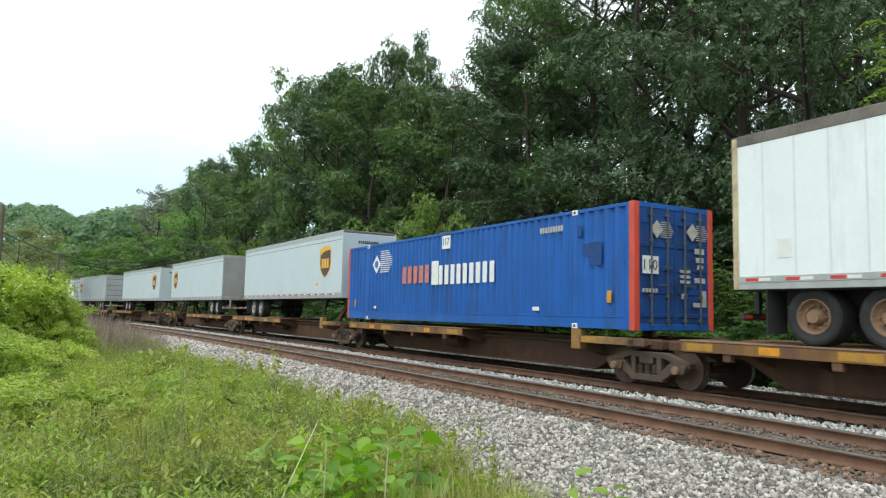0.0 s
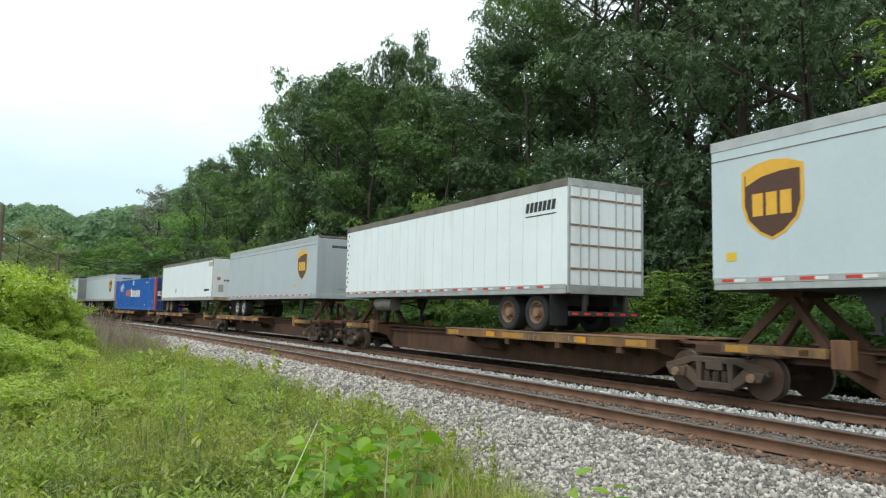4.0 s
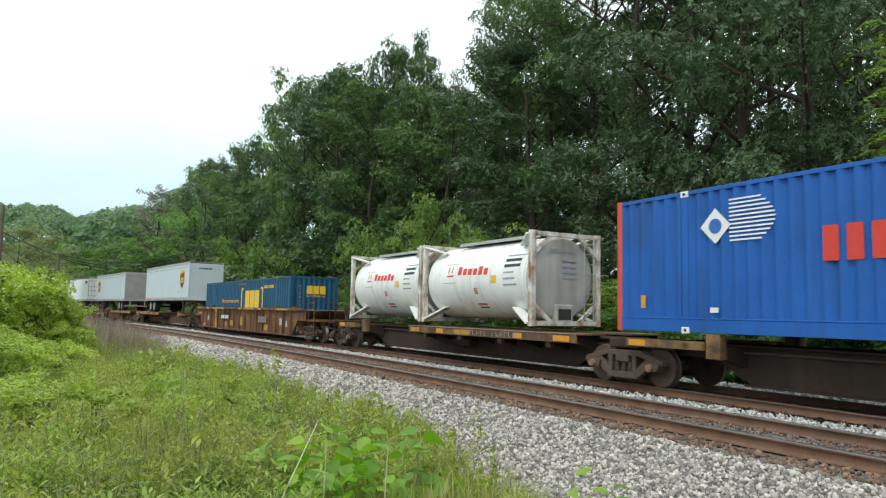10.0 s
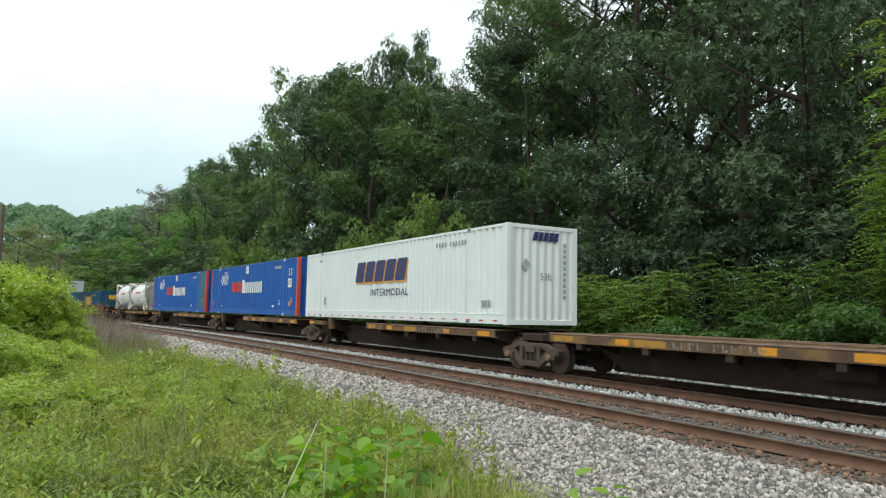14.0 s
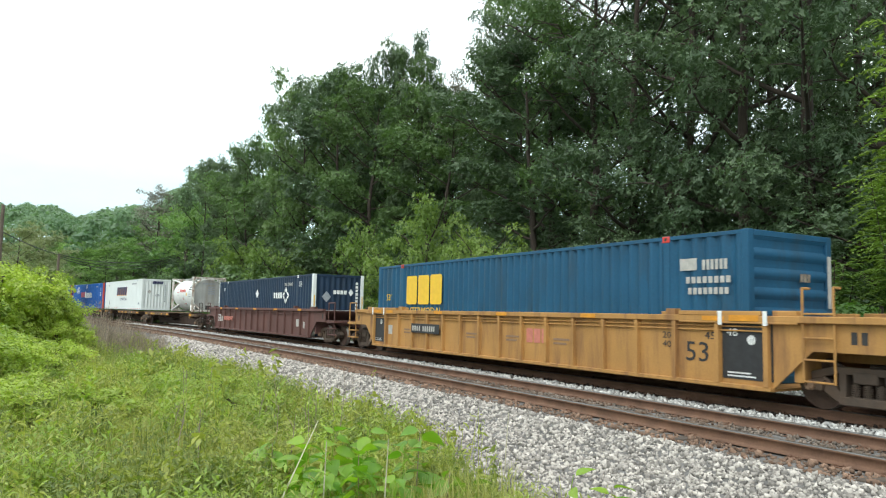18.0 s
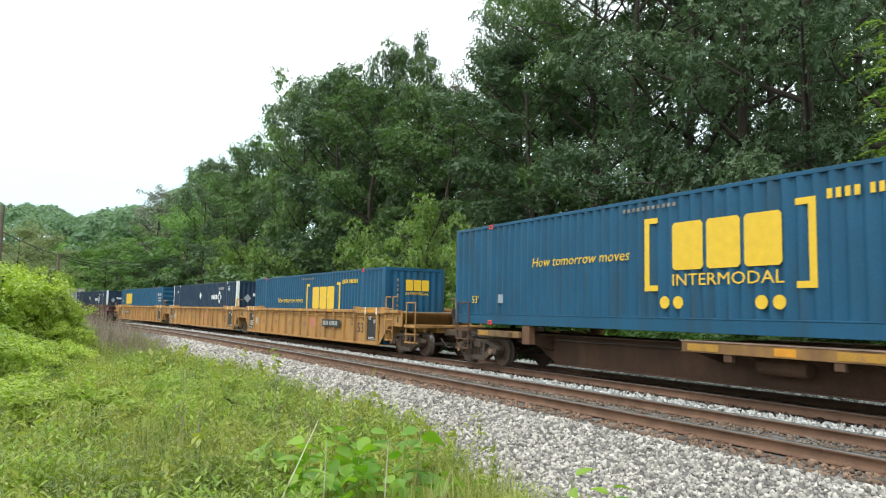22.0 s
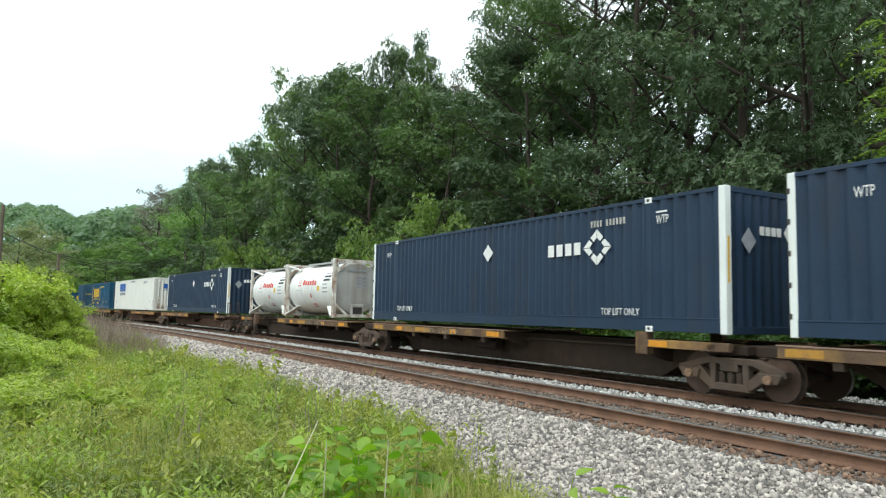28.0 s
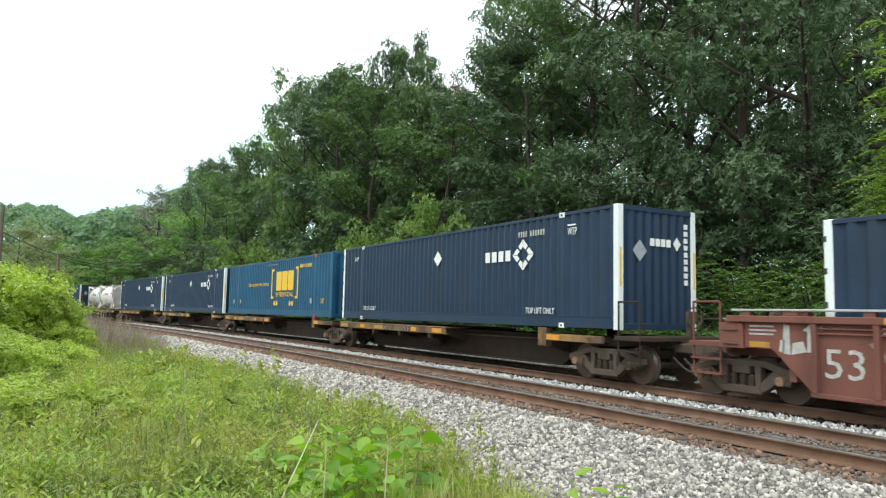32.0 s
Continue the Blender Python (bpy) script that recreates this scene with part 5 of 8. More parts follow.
# ---- trailers ----
def trailer(label, length, wheels, skin, nose_style, logo=None, door_grey=False, hub="hub_white", seams=True, reefer=False):
    """A highway van trailer standing on its tyres; wheels: 'F' or 'R', the end of the train's direction at which they are."""
    L, W, z0, z1 = length, 2.59, 0.98, 3.90
    ob = tagged(new("semi_trailer"), label, "trailer", "trailers of the train")
    h = L / 2
    bm = boxes((-W / 2, W / 2, -h, h, z0 + 0.18, z1 - 0.12), bevel=0.02)
    body = part("body", bm, skin, ob)
    for sg in (-1, 1):
        xa, xb = sorted((sg * (W / 2 + 0.012), sg * (W / 2 - 0.06)))
        part("top_rail", boxes((xa, xb, -h, h, z1 - 0.22, z1 - 0.02), bevel=0.008), M["aluminium"] if not reefer and nose_style != "rust" else M["roof_grime"], ob)
        part("bottom_rail", boxes((xa, xb, -h + 0.05, h - 0.05, z0, z0 + 0.12), (xa, sg * (W / 2 + 0.018) if sg > 0 else xb, -h + 0.05, h - 0.05, z0 + 0.12, z0 + 0.24) if sg > 0 else (sg * (W / 2 + 0.018), xb, -h + 0.05, h - 0.05, z0 + 0.12, z0 + 0.24), bevel=0.006), M["aluminium"], ob)
        if seams:
            n = int(L / 0.61)
            for i in range(1, n):
                y = -h + i * L / n
                xa2, xb2 = sorted((sg * (W / 2 - 0.004), sg * (W / 2 + 0.004)))
                part("panel_seam", boxes((xa2, xb2, y - 0.012, y + 0.012, z0 + 0.25, z1 - 0.23)), M["seam_grey"] if skin is M["trailer_white"] else skin, ob)
        else:
            xa2, xb2 = sorted((sg * (W / 2 - 0.004), sg * (W / 2 + 0.006)))
            part("trim_strip", boxes((xa2, xb2, -h, h, z1 - 0.42, z1 - 0.40)), M["roof_grime"], ob)
    part("roof", boxes((-W / 2 + 0.03, W / 2 - 0.03, -h + 0.02, h - 0.02, z1 - 0.12, z1), bevel=0.03), M["roof_grime"], ob, "grimy grey roof")
    S, R = side_face(L, W, 0.020), rear_face(L, W, 0.004)
    n = int(L / 0.85)
    for i in range(n):
        a = 0.25 + i * (L - 0.6) / n
        r = slab("reflector", [rect(0, 0, 0.28, 0.055)], M["red_paint"], ob, S(a, z0 + 0.15)); slab("reflector", [rect(0.28, 0, 0.24, 0.055)], M["white_paint"], ob, S(a, z0 + 0.15))
    we = 1 if wheels == "F" else -1      # the end where the wheels and the doors are
    # frame rails and floor
    part("floor_frame", boxes((-W / 2 + 0.06, W / 2 - 0.06, -h + 0.06, h - 0.06, z0 - 0.02, z0 + 0.20), (-0.55, -0.42, min(we * (h - 0.2), we * (h - 4.6)), max(we * (h - 0.2), we * (h - 4.6)), z0 - 0.28, z0 - 0.02),
                              (0.42, 0.55, min(we * (h - 0.2), we * (h - 4.6)), max(we * (h - 0.2), we * (h - 4.6)), z0 - 0.28, z0 - 0.02)), M["black_steel"], ob)
    for k in range(2):
        y = we * (h - 1.45 - 1.28 * k)
        bm = bmesh.new(); bar(bm, (-0.95, y, 0.5), (0.95, y, 0.5), 0.07, 8)
        part("axle", bm, M["black_steel"], ob)
        for sg in (-1, 1):
            t = child("wheel", TYRE_MESH, ob, "black rubber tyre", pose(sg * 1.02, y, 0.5, 0, 0, 0 if sg < 0 else 180))
            child("rim", RIM_MESH[hub], t)
    for sg in (-1, 1):
        y = we * (h - 1.45 + 0.78)
        part("mud_flap", boxes((sg * 1.02 - 0.28, sg * 1.02 + 0.28, y - 0.01, y + 0.01, 0.18, z0)), M["tyre"], ob)
    # rear: bumper and doors
    ye = we * h
    part("bumper", boxes((-1.2, 1.2, *sorted((ye, ye - we * 0.1)), 0.42, 0.54), (-0.75, -0.65, *sorted((ye, ye - we * 0.1)), 0.54, z0), (0.65, 0.75, *sorted((ye, ye - we * 0.1)), 0.54, z0), bevel=0.01), M["black_steel"] if hub == "hub_rust" else M["aluminium"], ob)
    for k in range(6):
        slab("reflector", [rect(-1.15 + k * 0.4, 0, 0.2, 0.06)], M["red_paint"], ob, Matrix(((1, 0, 0, 0), (0, 0, -1, ye - 0.004 if we < 0 else ye - 0.104), (0, 1, 0, 0.45), (0, 0, 0, 1))))
    if we < 0:
        part("door_frame", boxes((-W / 2, -W / 2 + 0.08, -h - 0.02, -h + 0.03, z0 + 0.02, z1 - 0.02), (W / 2 - 0.08, W / 2, -h - 0.02, -h + 0.03, z0 + 0.02, z1 - 0.02),
                                 (-W / 2 + 0.08, W / 2 - 0.08, -h - 0.02, -h + 0.03, z1 - 0.22, z1 - 0.02), (-W / 2 + 0.08, W / 2 - 0.08, -h - 0.02, -h + 0.03, z0 + 0.0, z0 + 0.22), bevel=0.008), M["aluminium"], ob)
        if door_grey:
            d = part("door", boxes((-W / 2 + 0.085, W / 2 - 0.085, -h - 0.002, -h + 0.02, z0 + 0.23, z1 - 0.225)), M["door_grey"], ob, "grey roll-up door")
            for k in range(8):
                part("door_slat", boxes((-W / 2 + 0.085, W / 2 - 0.085, -h - 0.010, -h - 0.002, z0 + 0.23 + k * 0.306, z0 + 0.53 + k * 0.306), bevel=0.004), M["door_grey"], d)
            part("handle", boxes((-0.06, 0.06, -h - 0.04, -h - 0.005, z0 + 0.30, z0 + 0.42)), M["aluminium"], d)
        else:
            for sx in (-1, 1):
                xa, xb = sorted((sx * 0.01, sx * (W / 2 - 0.085)))
                d = part("door", boxes((xa, xb, -h - 0.01, -h + 0.02, z0 + 0.225, z1 - 0.225), bevel=0.006), skin, ob, "white swing door")
                for x in (0.30, 0.62, 0.9):
                    bm = bmesh.new(); bar(bm, (sx * x, -h - 0.03, z0 + 0.15), (sx * x, -h - 0.03, z1 - 0.15), 0.02, 6)
                    part("lock_rod", bm, M["aluminium"], d)
                for z in (z0 + 0.6, z0 + 1.2, z0 + 1.7, z0 + 2.4):
                    part("hinge", boxes((xa, xb, -h - 0.025, -h - 0.008, z, z + 0.05)), M["hub_rust"], d)
    else:
        # nose faces backwards along the train
        for sx in (-1, 1):
            part("nose_trim", boxes((sx * (W / 2 - 0.048) - 0.052, sx * (W / 2 - 0.048) + 0.052, -h - 0.015, -h + 0.06, z0 + 0.2, z1 - 0.1), bevel=0.015), skin, ob)
        part("nose_sill", boxes((-W / 2, W / 2, -h - 0.02, -h + 0.04, z0 + 0.0, z0 + 0.22), bevel=0.01), skin if nose_style != "rust" else M["rusty_white"], ob)
        slab("painted_number", bars(10, 1.0, 0.12, 0.3), M["black_paint"], ob, R(-0.55, z1 - 0.55 if nose_style != "rust" else z0 + 1.28), "black painted number")
        bx = part("service_box", boxes((0.55, 0.78, -h - 0.03, -h, z0 + 0.45, z0 + 0.80), bevel=0.008), M["black_steel"], ob, "dark air and electric connection box")
        part("service_panel", boxes((-0.2, 0.05, -h - 0.015, -h, z0 + 0.45, z0 + 0.85), bevel=0.006), skin, ob)
        if nose_style == "rust":
            for x in (0.02, 0.62):
                part("connection_recess", boxes((x - 0.15, x + 0.15, -h - 0.028, -h, z0 + 0.30, z0 + 0.92), bevel=0.008), M["black_steel"], ob, "dark connection recess")
            part("data_plate", boxes((0.62, 0.95, -h - 0.01, -h, z1 - 1.05, z1 - 0.72)), M["door_grey"], ob)
            slab("painted_mark", [rect(0, 0, 0.22, 0.22)], M["faded_red"], ob, R(-1.0, z0 + 1.35))
            xs = -W / 2 - 0.014
            part("corner_trim", boxes((xs, xs + 0.05, -h - 0.01, -h + 0.13, z0 + 0.02, z1 - 0.03), bevel=0.006), M["rusty_white"], ob, "rusty corner trim")
            slab("painted_mark", [[(-0.12, 0), (0.12, 0), (0, 0.22)]], M["green_paint"], ob, R(0.0, z1 - 0.55)); slab("painted_mark", [diamond(0.4, 0.46)], M["faded_white"], ob, R(0.1, z1 - 1.1))
            slab("painted_mark", [rect(0, 0, 0.34, 0.5)], M["faded_white"], ob, R(-0.9, z0 + 0.55))
    # landing gear
    yl = -we * (h - 2.9)
    bm = bmesh.new()
    for x in (-0.78, 0.78):
        prism(bm, [(yl - 0.34, z0), (yl + 0.34, z0), (yl + 0.10, z0 - 0.46), (yl - 0.10, z0 - 0.46)], x - 0.06, x + 0.06)
        box(bm, x - 0.05, x + 0.05, yl - 0.05, yl + 0.05, 0.26, z0 - 0.40)
        box(bm, x - 0.13, x + 0.13, yl - 0.13, yl + 0.13, 0.23, 0.27)
        beam(bm, (x, yl, 0.55), (x * 0.6, yl + we * 0.9, z0), 0.05, 0.05)
    beam(bm, (-0.75, yl, 0.62), (0.75, yl, 0.9), 0.05, 0.05); beam(bm, (-0.75, yl, 0.9), (0.75, yl, 0.62), 0.05, 0.05)
    part("landing_gear", bm, M["black_steel"], ob, "black landing legs")
    if logo == "shield":
        a = L - 1.80 if wheels == "F" else 1.35
        pts = [(-0.60, 0.55), (-0.30, 0.66), (0.0, 0.70), (0.30, 0.66), (0.60, 0.55), (0.60, -0.05), (0.50, -0.35), (0.25, -0.58), (0.0, -0.70), (-0.25, -0.58), (-0.50, -0.35), (-0.60, -0.05)]
        slab("emblem", [[(x * 1.06, y * 1.05) for x, y in pts]], M["gold_paint"], ob, side_face(L, W)(a, z0 + 1.62), "gold and brown shield emblem")
        slab("emblem", [[(x * 0.94, y * 0.94 - 0.02) for x, y in pts]], M["brown_paint"], ob, side_face(L, W)(a, z0 + 1.62) @ Matrix.Translation((0, 0, 0.005)), "brown shield field")
        slab("emblem", [[(-0.54, 0.30), (-0.2, 0.44), (0.2, 0.50), (0.55, 0.50), (0.54, 0.56), (0.28, 0.66), (0.0, 0.68), (-0.28, 0.64), (-0.54, 0.54)]] + bars(3, 0.86, 0.42, 0.22, 0, 0.0, -0.40, -0.28), M["gold_paint"], ob, side_face(L, W)(a, z0 + 1.62) @ Matrix.Translation((0, 0, 0.010)), "gold blocks on the shield")
        slab("painted_mark", [rect(0, 0, 0.22, 0.16)], M["yellow_paint"], ob, side_face(L, W)(a - 1.0, z0 + 0.55))
    elif logo == "wordmark":
        slab("emblem", bars(7, 1.28, 0.26, 0.25, 0.2) + [rect(0, -0.12, 1.3, 0.03)], M["black_paint"], ob, side_face(L, W)(L - 1.75, z1 - 0.75), "dark wordmark in plain blocks")
        slab("vent_holes", [disc(0.05, (k % 2) * 0.12, 0.19 * k, 10) for k in range(13)], M["black_paint"], ob, side_face(L, W, 0.012)(0.14, z0 + 0.45), "punched vent strip")
        bm = bmesh.new(); bar(bm, (-0.95, h - 2.6, 0.72), (-0.95, h - 4.0, 0.72), 0.24, 16)
        part("fuel_tank", bm, M["roof_grime"], ob, "grimy brown metal fuel tank")
    elif logo == "number":
        slab("painted_number", bars(11, 1.15, 0.15, 0.3), M["black_paint"], ob, side_face(L, W)(L - 1.95, z0 + 0.62), "black painted number")
        slab("painted_mark", [rect(0, 0, 0.28, 0.34)], M["white_paint"], ob, side_face(L, W)(0.9, z0 + 0.55)); slab("painted_mark", [diamond(0.4, 0.5)], M["grey_paint"], ob, side_face(L, W)(4.7, z0 + 0.75))
        slab("panel_patch", [rect(0, 0, 1.05, 0.30)], M["faded_white"], ob, side_face(L, W)(L - 1.1, z1 - 0.62))
        part("door_hardware", boxes((-W / 2 - 0.02, -W / 2 + 0.06, h - 0.10, h + 0.02, z0 + 0.0, z1 - 0.05), bevel=0.01), M["rusty_white"], ob)
    return ob


def make_tyre():
    bm = bmesh.new()
    prof = [(0.30, -0.10), (0.42, -0.13), (0.47, -0.12), (0.50, -0.09), (0.50, 0.30), (0.47, 0.33), (0.30, 0.31)]
    n = 28
    rings = []
    for i in range(n):
        a = i * 2 * math.pi / n
        rings.append([bm.verts.new((x, r * math.cos(a), r * math.sin(a))) for r, x in prof])
    for i in range(n):
        A, B = rings[i], rings[(i + 1) % n]
        for j in range(len(prof) - 1):
            bm.faces.new((A[j], A[j + 1], B[j + 1], B[j]))
    bmesh.ops.recalc_face_normals(bm, faces=bm.faces)
    me = bpy.data.meshes.new("tyre"); bm.to_mesh(me); bm.free(); me.materials.append(M["tyre"])
    rims = {}
    for hub in ("hub_white", "hub_rust"):
        bm = bmesh.new()
        rp = [(0.31, -0.115), (0.29, -0.12), (0.26, -0.03), (0.16, 0.03), (0.13, -0.04), (0.11, -0.14), (0.0, -0.15)]
        rings = []
        for i in range(20):
            a = i * 2 * math.pi / 20
            rings.append([bm.verts.new((x, r * math.cos(a), r * math.sin(a))) for r, x in rp])
        for i in range(20):
            A, B = rings[i], rings[(i + 1) % 20]
            for j in range(len(rp) - 1):
                bm.faces.new((A[j], A[j + 1], B[j + 1], B[j]))
        bmesh.ops.remove_doubles(bm, verts=bm.verts, dist=1e-5)
        for i in range(10):
            a = i * 2 * math.pi / 10
            bar(bm, (0.0, 0.20 * math.cos(a), 0.20 * math.sin(a)), (-0.05, 0.20 * math.cos(a), 0.20 * math.sin(a)), 0.022, 6)
        bmesh.ops.recalc_face_normals(bm, faces=bm.faces)
        rm = bpy.data.meshes.new("rim"); bm.to_mesh(rm); bm.free(); rm.materials.append(M[hub])
        rims[hub] = rm
    return me, rims


TYRE_MESH, RIM_MESH = make_tyre()


# ---- tank containers ----
def tank_container(label, fore):
    """A white tank in a steel frame, 6.06 m long."""
    L, W, H = 6.06, 2.44, 2.591
    ob = tagged(new("tank_container"), label, "tank container", "tank containers of the train")
    bm = bmesh.new()
    n, R = 36, 1.17
    prof = [(-2.70, R), (2.70, R)]
    rings = []
    for i in range(n):
        a = i * 2 * math.pi / n
        rings.append([bm.verts.new((r * math.cos(a), y, 1.33 + r * math.sin(a))) for y, r in prof])
    for i in range(n):
        A, B = rings[i], rings[(i + 1) % n]
        bm.faces.new((A[0], A[1], B[1], B[0]))
    bmesh.ops.recalc_face_normals(bm, faces=bm.faces)
    tank = part("tank", bm, M["tank_white"], ob, "smooth white cylindrical tank", smooth=True)
    for ye in (-1, 1):
        bm = bmesh.new()
        dish = [(2.699, R), (2.76, 1.15), (2.81, 1.08), (2.85, 0.80), (2.87, 0.40), (2.875, 0.0)]
        rings = []
        for i in range(n):
            a = i * 2 * math.pi / n
            rings.append([bm.verts.new((r * math.cos(a), ye * y, 1.33 + r * math.sin(a))) for y, r in dish])
        for i in range(n):
            A, B = rings[i], rings[(i + 1) % n]
            for k in range(len(dish) - 1):
                bm.faces.new((A[k], A[k + 1], B[k + 1], B[k]))
        bmesh.ops.remove_doubles(bm, verts=bm.verts, dist=1e-5)
        bmesh.ops.recalc_face_normals(bm, faces=bm.faces)
        part("end_dish", bm, M["tank_end"], tank, "dirty grey dished end", smooth=True)
    for y in (-2.62, -0.95, 0.95, 2.62):
        bm = bmesh.new()
        for i in range(36):
            a, b = i * 2 * math.pi / 36, (i + 1) * 2 * math.pi / 36
            prism(bm, [((R - 0.01) * math.cos(a), 1.33 + (R - 0.01) * math.sin(a)), ((R + 0.008) * math.cos(a), 1.33 + (R + 0.008) * math.sin(a)), ((R + 0.008) * math.cos(b), 1.33 + (R + 0.008) * math.sin(b)), ((R - 0.01) * math.cos(b), 1.33 + (R - 0.01) * math.sin(b))], y - 0.022, y + 0.022, "y")
        part("cladding_band", bm, M["seam_grey"], tank)
    for ye in (-1, 1):
        y = ye * (L / 2 - 0.08)
        bm = bmesh.new()
        for sg in (-1, 1):
            box(bm, *sorted((sg * W / 2, sg * (W / 2 - 0.14))), y - 0.08, y + 0.08, 0, H)
            beam(bm, (sg * (W / 2 - 0.10), y, H - 0.62), (sg * (W / 2 - 0.75), y, H - 0.08), 0.10, 0.10)
            beam(bm, (sg * (W / 2 - 0.10), y, 0.62), (sg * (W / 2 - 0.75), y, 0.08), 0.10, 0.10)
        box(bm, -W / 2 + 0.14, W / 2 - 0.14, y - 0.06, y + 0.06, H - 0.13, H - 0.01)
        box(bm, -W / 2 + 0.14, W / 2 - 0.14, y - 0.06, y + 0.06, 0.02, 0.15)
        fr = part("end_frame", bm, M["frame_white"], ob, "rust-streaked white end frame")
        for sg in (-1, 1):
            for z in (0.0, H - 0.12):
                part("corner_casting", boxes((sg * (W / 2 - 0.08) - 0.09, sg * (W / 2 - 0.08) + 0.09, y - 0.09, y + 0.09, z - 0.002, z + 0.122), bevel=0.015), M["frame_white"], fr)
            bm = bmesh.new()
            beam(bm, (sg * (W / 2 - 0.07), y - ye * 0.05, 0.08), (sg * 0.86, y - ye * 1.05, 0.50), 0.30, 0.05)
            part("brace", bm, M["tank_white"], ob)
            bm = bmesh.new()
            beam(bm, (sg * (W / 2 - 0.07), y - ye * 0.05, H - 0.08), (sg * 0.74, y - ye * 0.85, 2.26), 0.30, 0.05)
            part("brace", bm, M["tank_white"], ob)
    bm = boxes((-0.55, 0.55, -1.6, 1.6, 2.515, 2.55), bevel=0.008)
    w = part("walkway", bm, M["aluminium"], ob, "grey walkway on top")
    part("walkway_edge", boxes((-0.62, -0.58, -2.6, 1.6, 2.47, 2.56), (0.58, 0.62, -2.6, 1.6, 2.47, 2.56)), M["aluminium"], w)
    bm = bmesh.new()
    bmesh.ops.create_cone(bm, cap_ends=True, segments=20, radius1=0.28, radius2=0.25, depth=0.16, matrix=Matrix.Translation((0, 0.4, 2.55)))
    part("manway_lid", bm, M["aluminium"], ob)
    part("valve_box", boxes((-0.3, 0.3, -L / 2 + 0.10, -L / 2 + 0.30, 0.14, 0.60), bevel=0.02), M["tank_end"], ob)
    # black plate on the box front, painting in the shade of a recess
    part("valve_recess", boxes((-0.22, 0.22, -L / 2 + 0.085, -L / 2 + 0.101, 0.18, 0.48)), M["black_steel"], ob)
    bm = bmesh.new()
    for x in (0.95, 0.62):
        bar(bm, (x, -L / 2 + 0.0, 0.2), (x, -L / 2 + 0.0, H - 0.1), 0.018, 6)
    for k in range(8):
        bar(bm, (0.95, -L / 2, 0.35 + k * 0.28), (0.62, -L / 2, 0.35 + k * 0.28), 0.014, 6)
    part("ladder", bm, M["aluminium"], ob)

    def on_skin(a, ang, w, h, mat, name="painted_mark", lab=""):
        """A patch curved on the tank: a metres from its middle toward the rear, ang degrees above its waist."""
        r = R + 0.006
        V, k = [], 5
        for i in range(k + 1):
            t = radians(ang) + (i / k) * h / r
            for yy in (-a, -a - w):
                V.append((-r * math.cos(t), yy, 1.33 + r * math.sin(t)))
        F = [(2 * i, 2 * i + 1, 2 * i + 3, 2 * i + 2) for i in range(k)]
        child(name, mesh_np(name, V, F, mat), ob, lab)
    for i in range(6):
        on_skin(-0.85 + i * 0.29, 8 - i * 0.3, 0.21, 0.26 if i in (0, 4) else 0.20, M["red_paint"], "emblem", "red wordmark in plain blocks" if i == 0 else "")
    on_skin(-1.50, 6, 0.40, 0.05, M["red_paint"]); on_skin(-1.46, 12, 0.05, 0.2, M["red_paint"]); on_skin(-1.24, 12, 0.05, 0.2, M["red_paint"])
    on_skin(-1.70, -4, 0.72, 0.018, M["grey_paint"]); on_skin(-1.70, 26, 0.72, 0.018, M["grey_paint"])
    for k, w in enumerate((0.95, 0.75, 0.75, 0.50, 0.55, 0.62)):
        on_skin(1.62, 32 - 8.5 * k, w, 0.09 if k in (1, 2) else 0.05, M["black_paint"] if k in (1, 2) else M["grey_paint"], "painted_mark", "small grey lettering")
    on_skin(0.10, -18, 0.34, 0.30, M["seam_grey"]); on_skin(0.0, -40, 0.5, 0.06, M["red_paint"]); on_skin(0.0, -46, 0.5, 0.05, M["black_paint"])
    on_skin(1.0, -6, 0.26, 0.22, M["yellow_paint"], "warning_label", "yellow warning triangle panel")
    on_skin(0.05, -22, 0.2, 0.2, M["faded_red"]); on_skin(1.9, 2, 0.4, 0.4, M["white_paint"])
    Rr = rear_face(2 * 2.885, 0)
    slab("painted_number", bars(9, 0.9, 0.1, 0.3), M["grey_paint"], ob, Rr(-0.45, 2.05)); slab("painted_number", [rect(0, -0.16 * k, 0.5, 0.09) for k in range(4)], M["grey_paint"], ob, Rr(-0.05, 1.8))
    return ob

# ---- the train, from its head ----
SPINE_DECK, PAN_TOP, WELL_FLOOR = 1.205, 1.077, 0.305


def load_trailer(pf, pr, front, length, *args, **kw):
    on_car(trailer(*args, **kw), pf, pr, front, length, PAN_TOP)


def spine(pf, pr, pan, ends="", worn=True, **kw):
    return spine_car(pf, pr, pan, "F" in ends, "R" in ends, worn, **kw)


def kingpin(pf, pr, front, length, wheels):
    return (front - length / 2 + (-1 if wheels == "F" else 1) * (length / 2 - 1.0)) - (pf + pr) / 2


def put_trailer(pf, pr, front, length, wheels, ends, pan, label, skin, nose="plain", worn=True, **kw):
    spine(pf, pr, pan, ends, worn, trailer_at=kingpin(pf, pr, front, length, wheels))
    load_trailer(pf, pr, front, length, label, length, wheels, skin, nose, **kw)


def put_container(pf, pr, front, ends, pan, ob, worn=False):
    spine(pf, pr, pan, ends, worn)
    on_car(ob, pf, pr, front, CON_L, SPINE_DECK)


def navy(where):
    ob = container("navy corrugated container with white posts, " + where, M["navy_steel"], M["white_steel"])
    mark_umax(ob)
    for z in (0.32, 0.86, 1.42, 1.98, 2.52):
        part("hinge", boxes((-CON_W / 2 - 0.012, -CON_W / 2 + 0.02, CON_L / 2 - 0.055, CON_L / 2 + 0.012, z, z + 0.10), bevel=0.004), M["black_steel"], ob, "dark door hinge")
    return ob


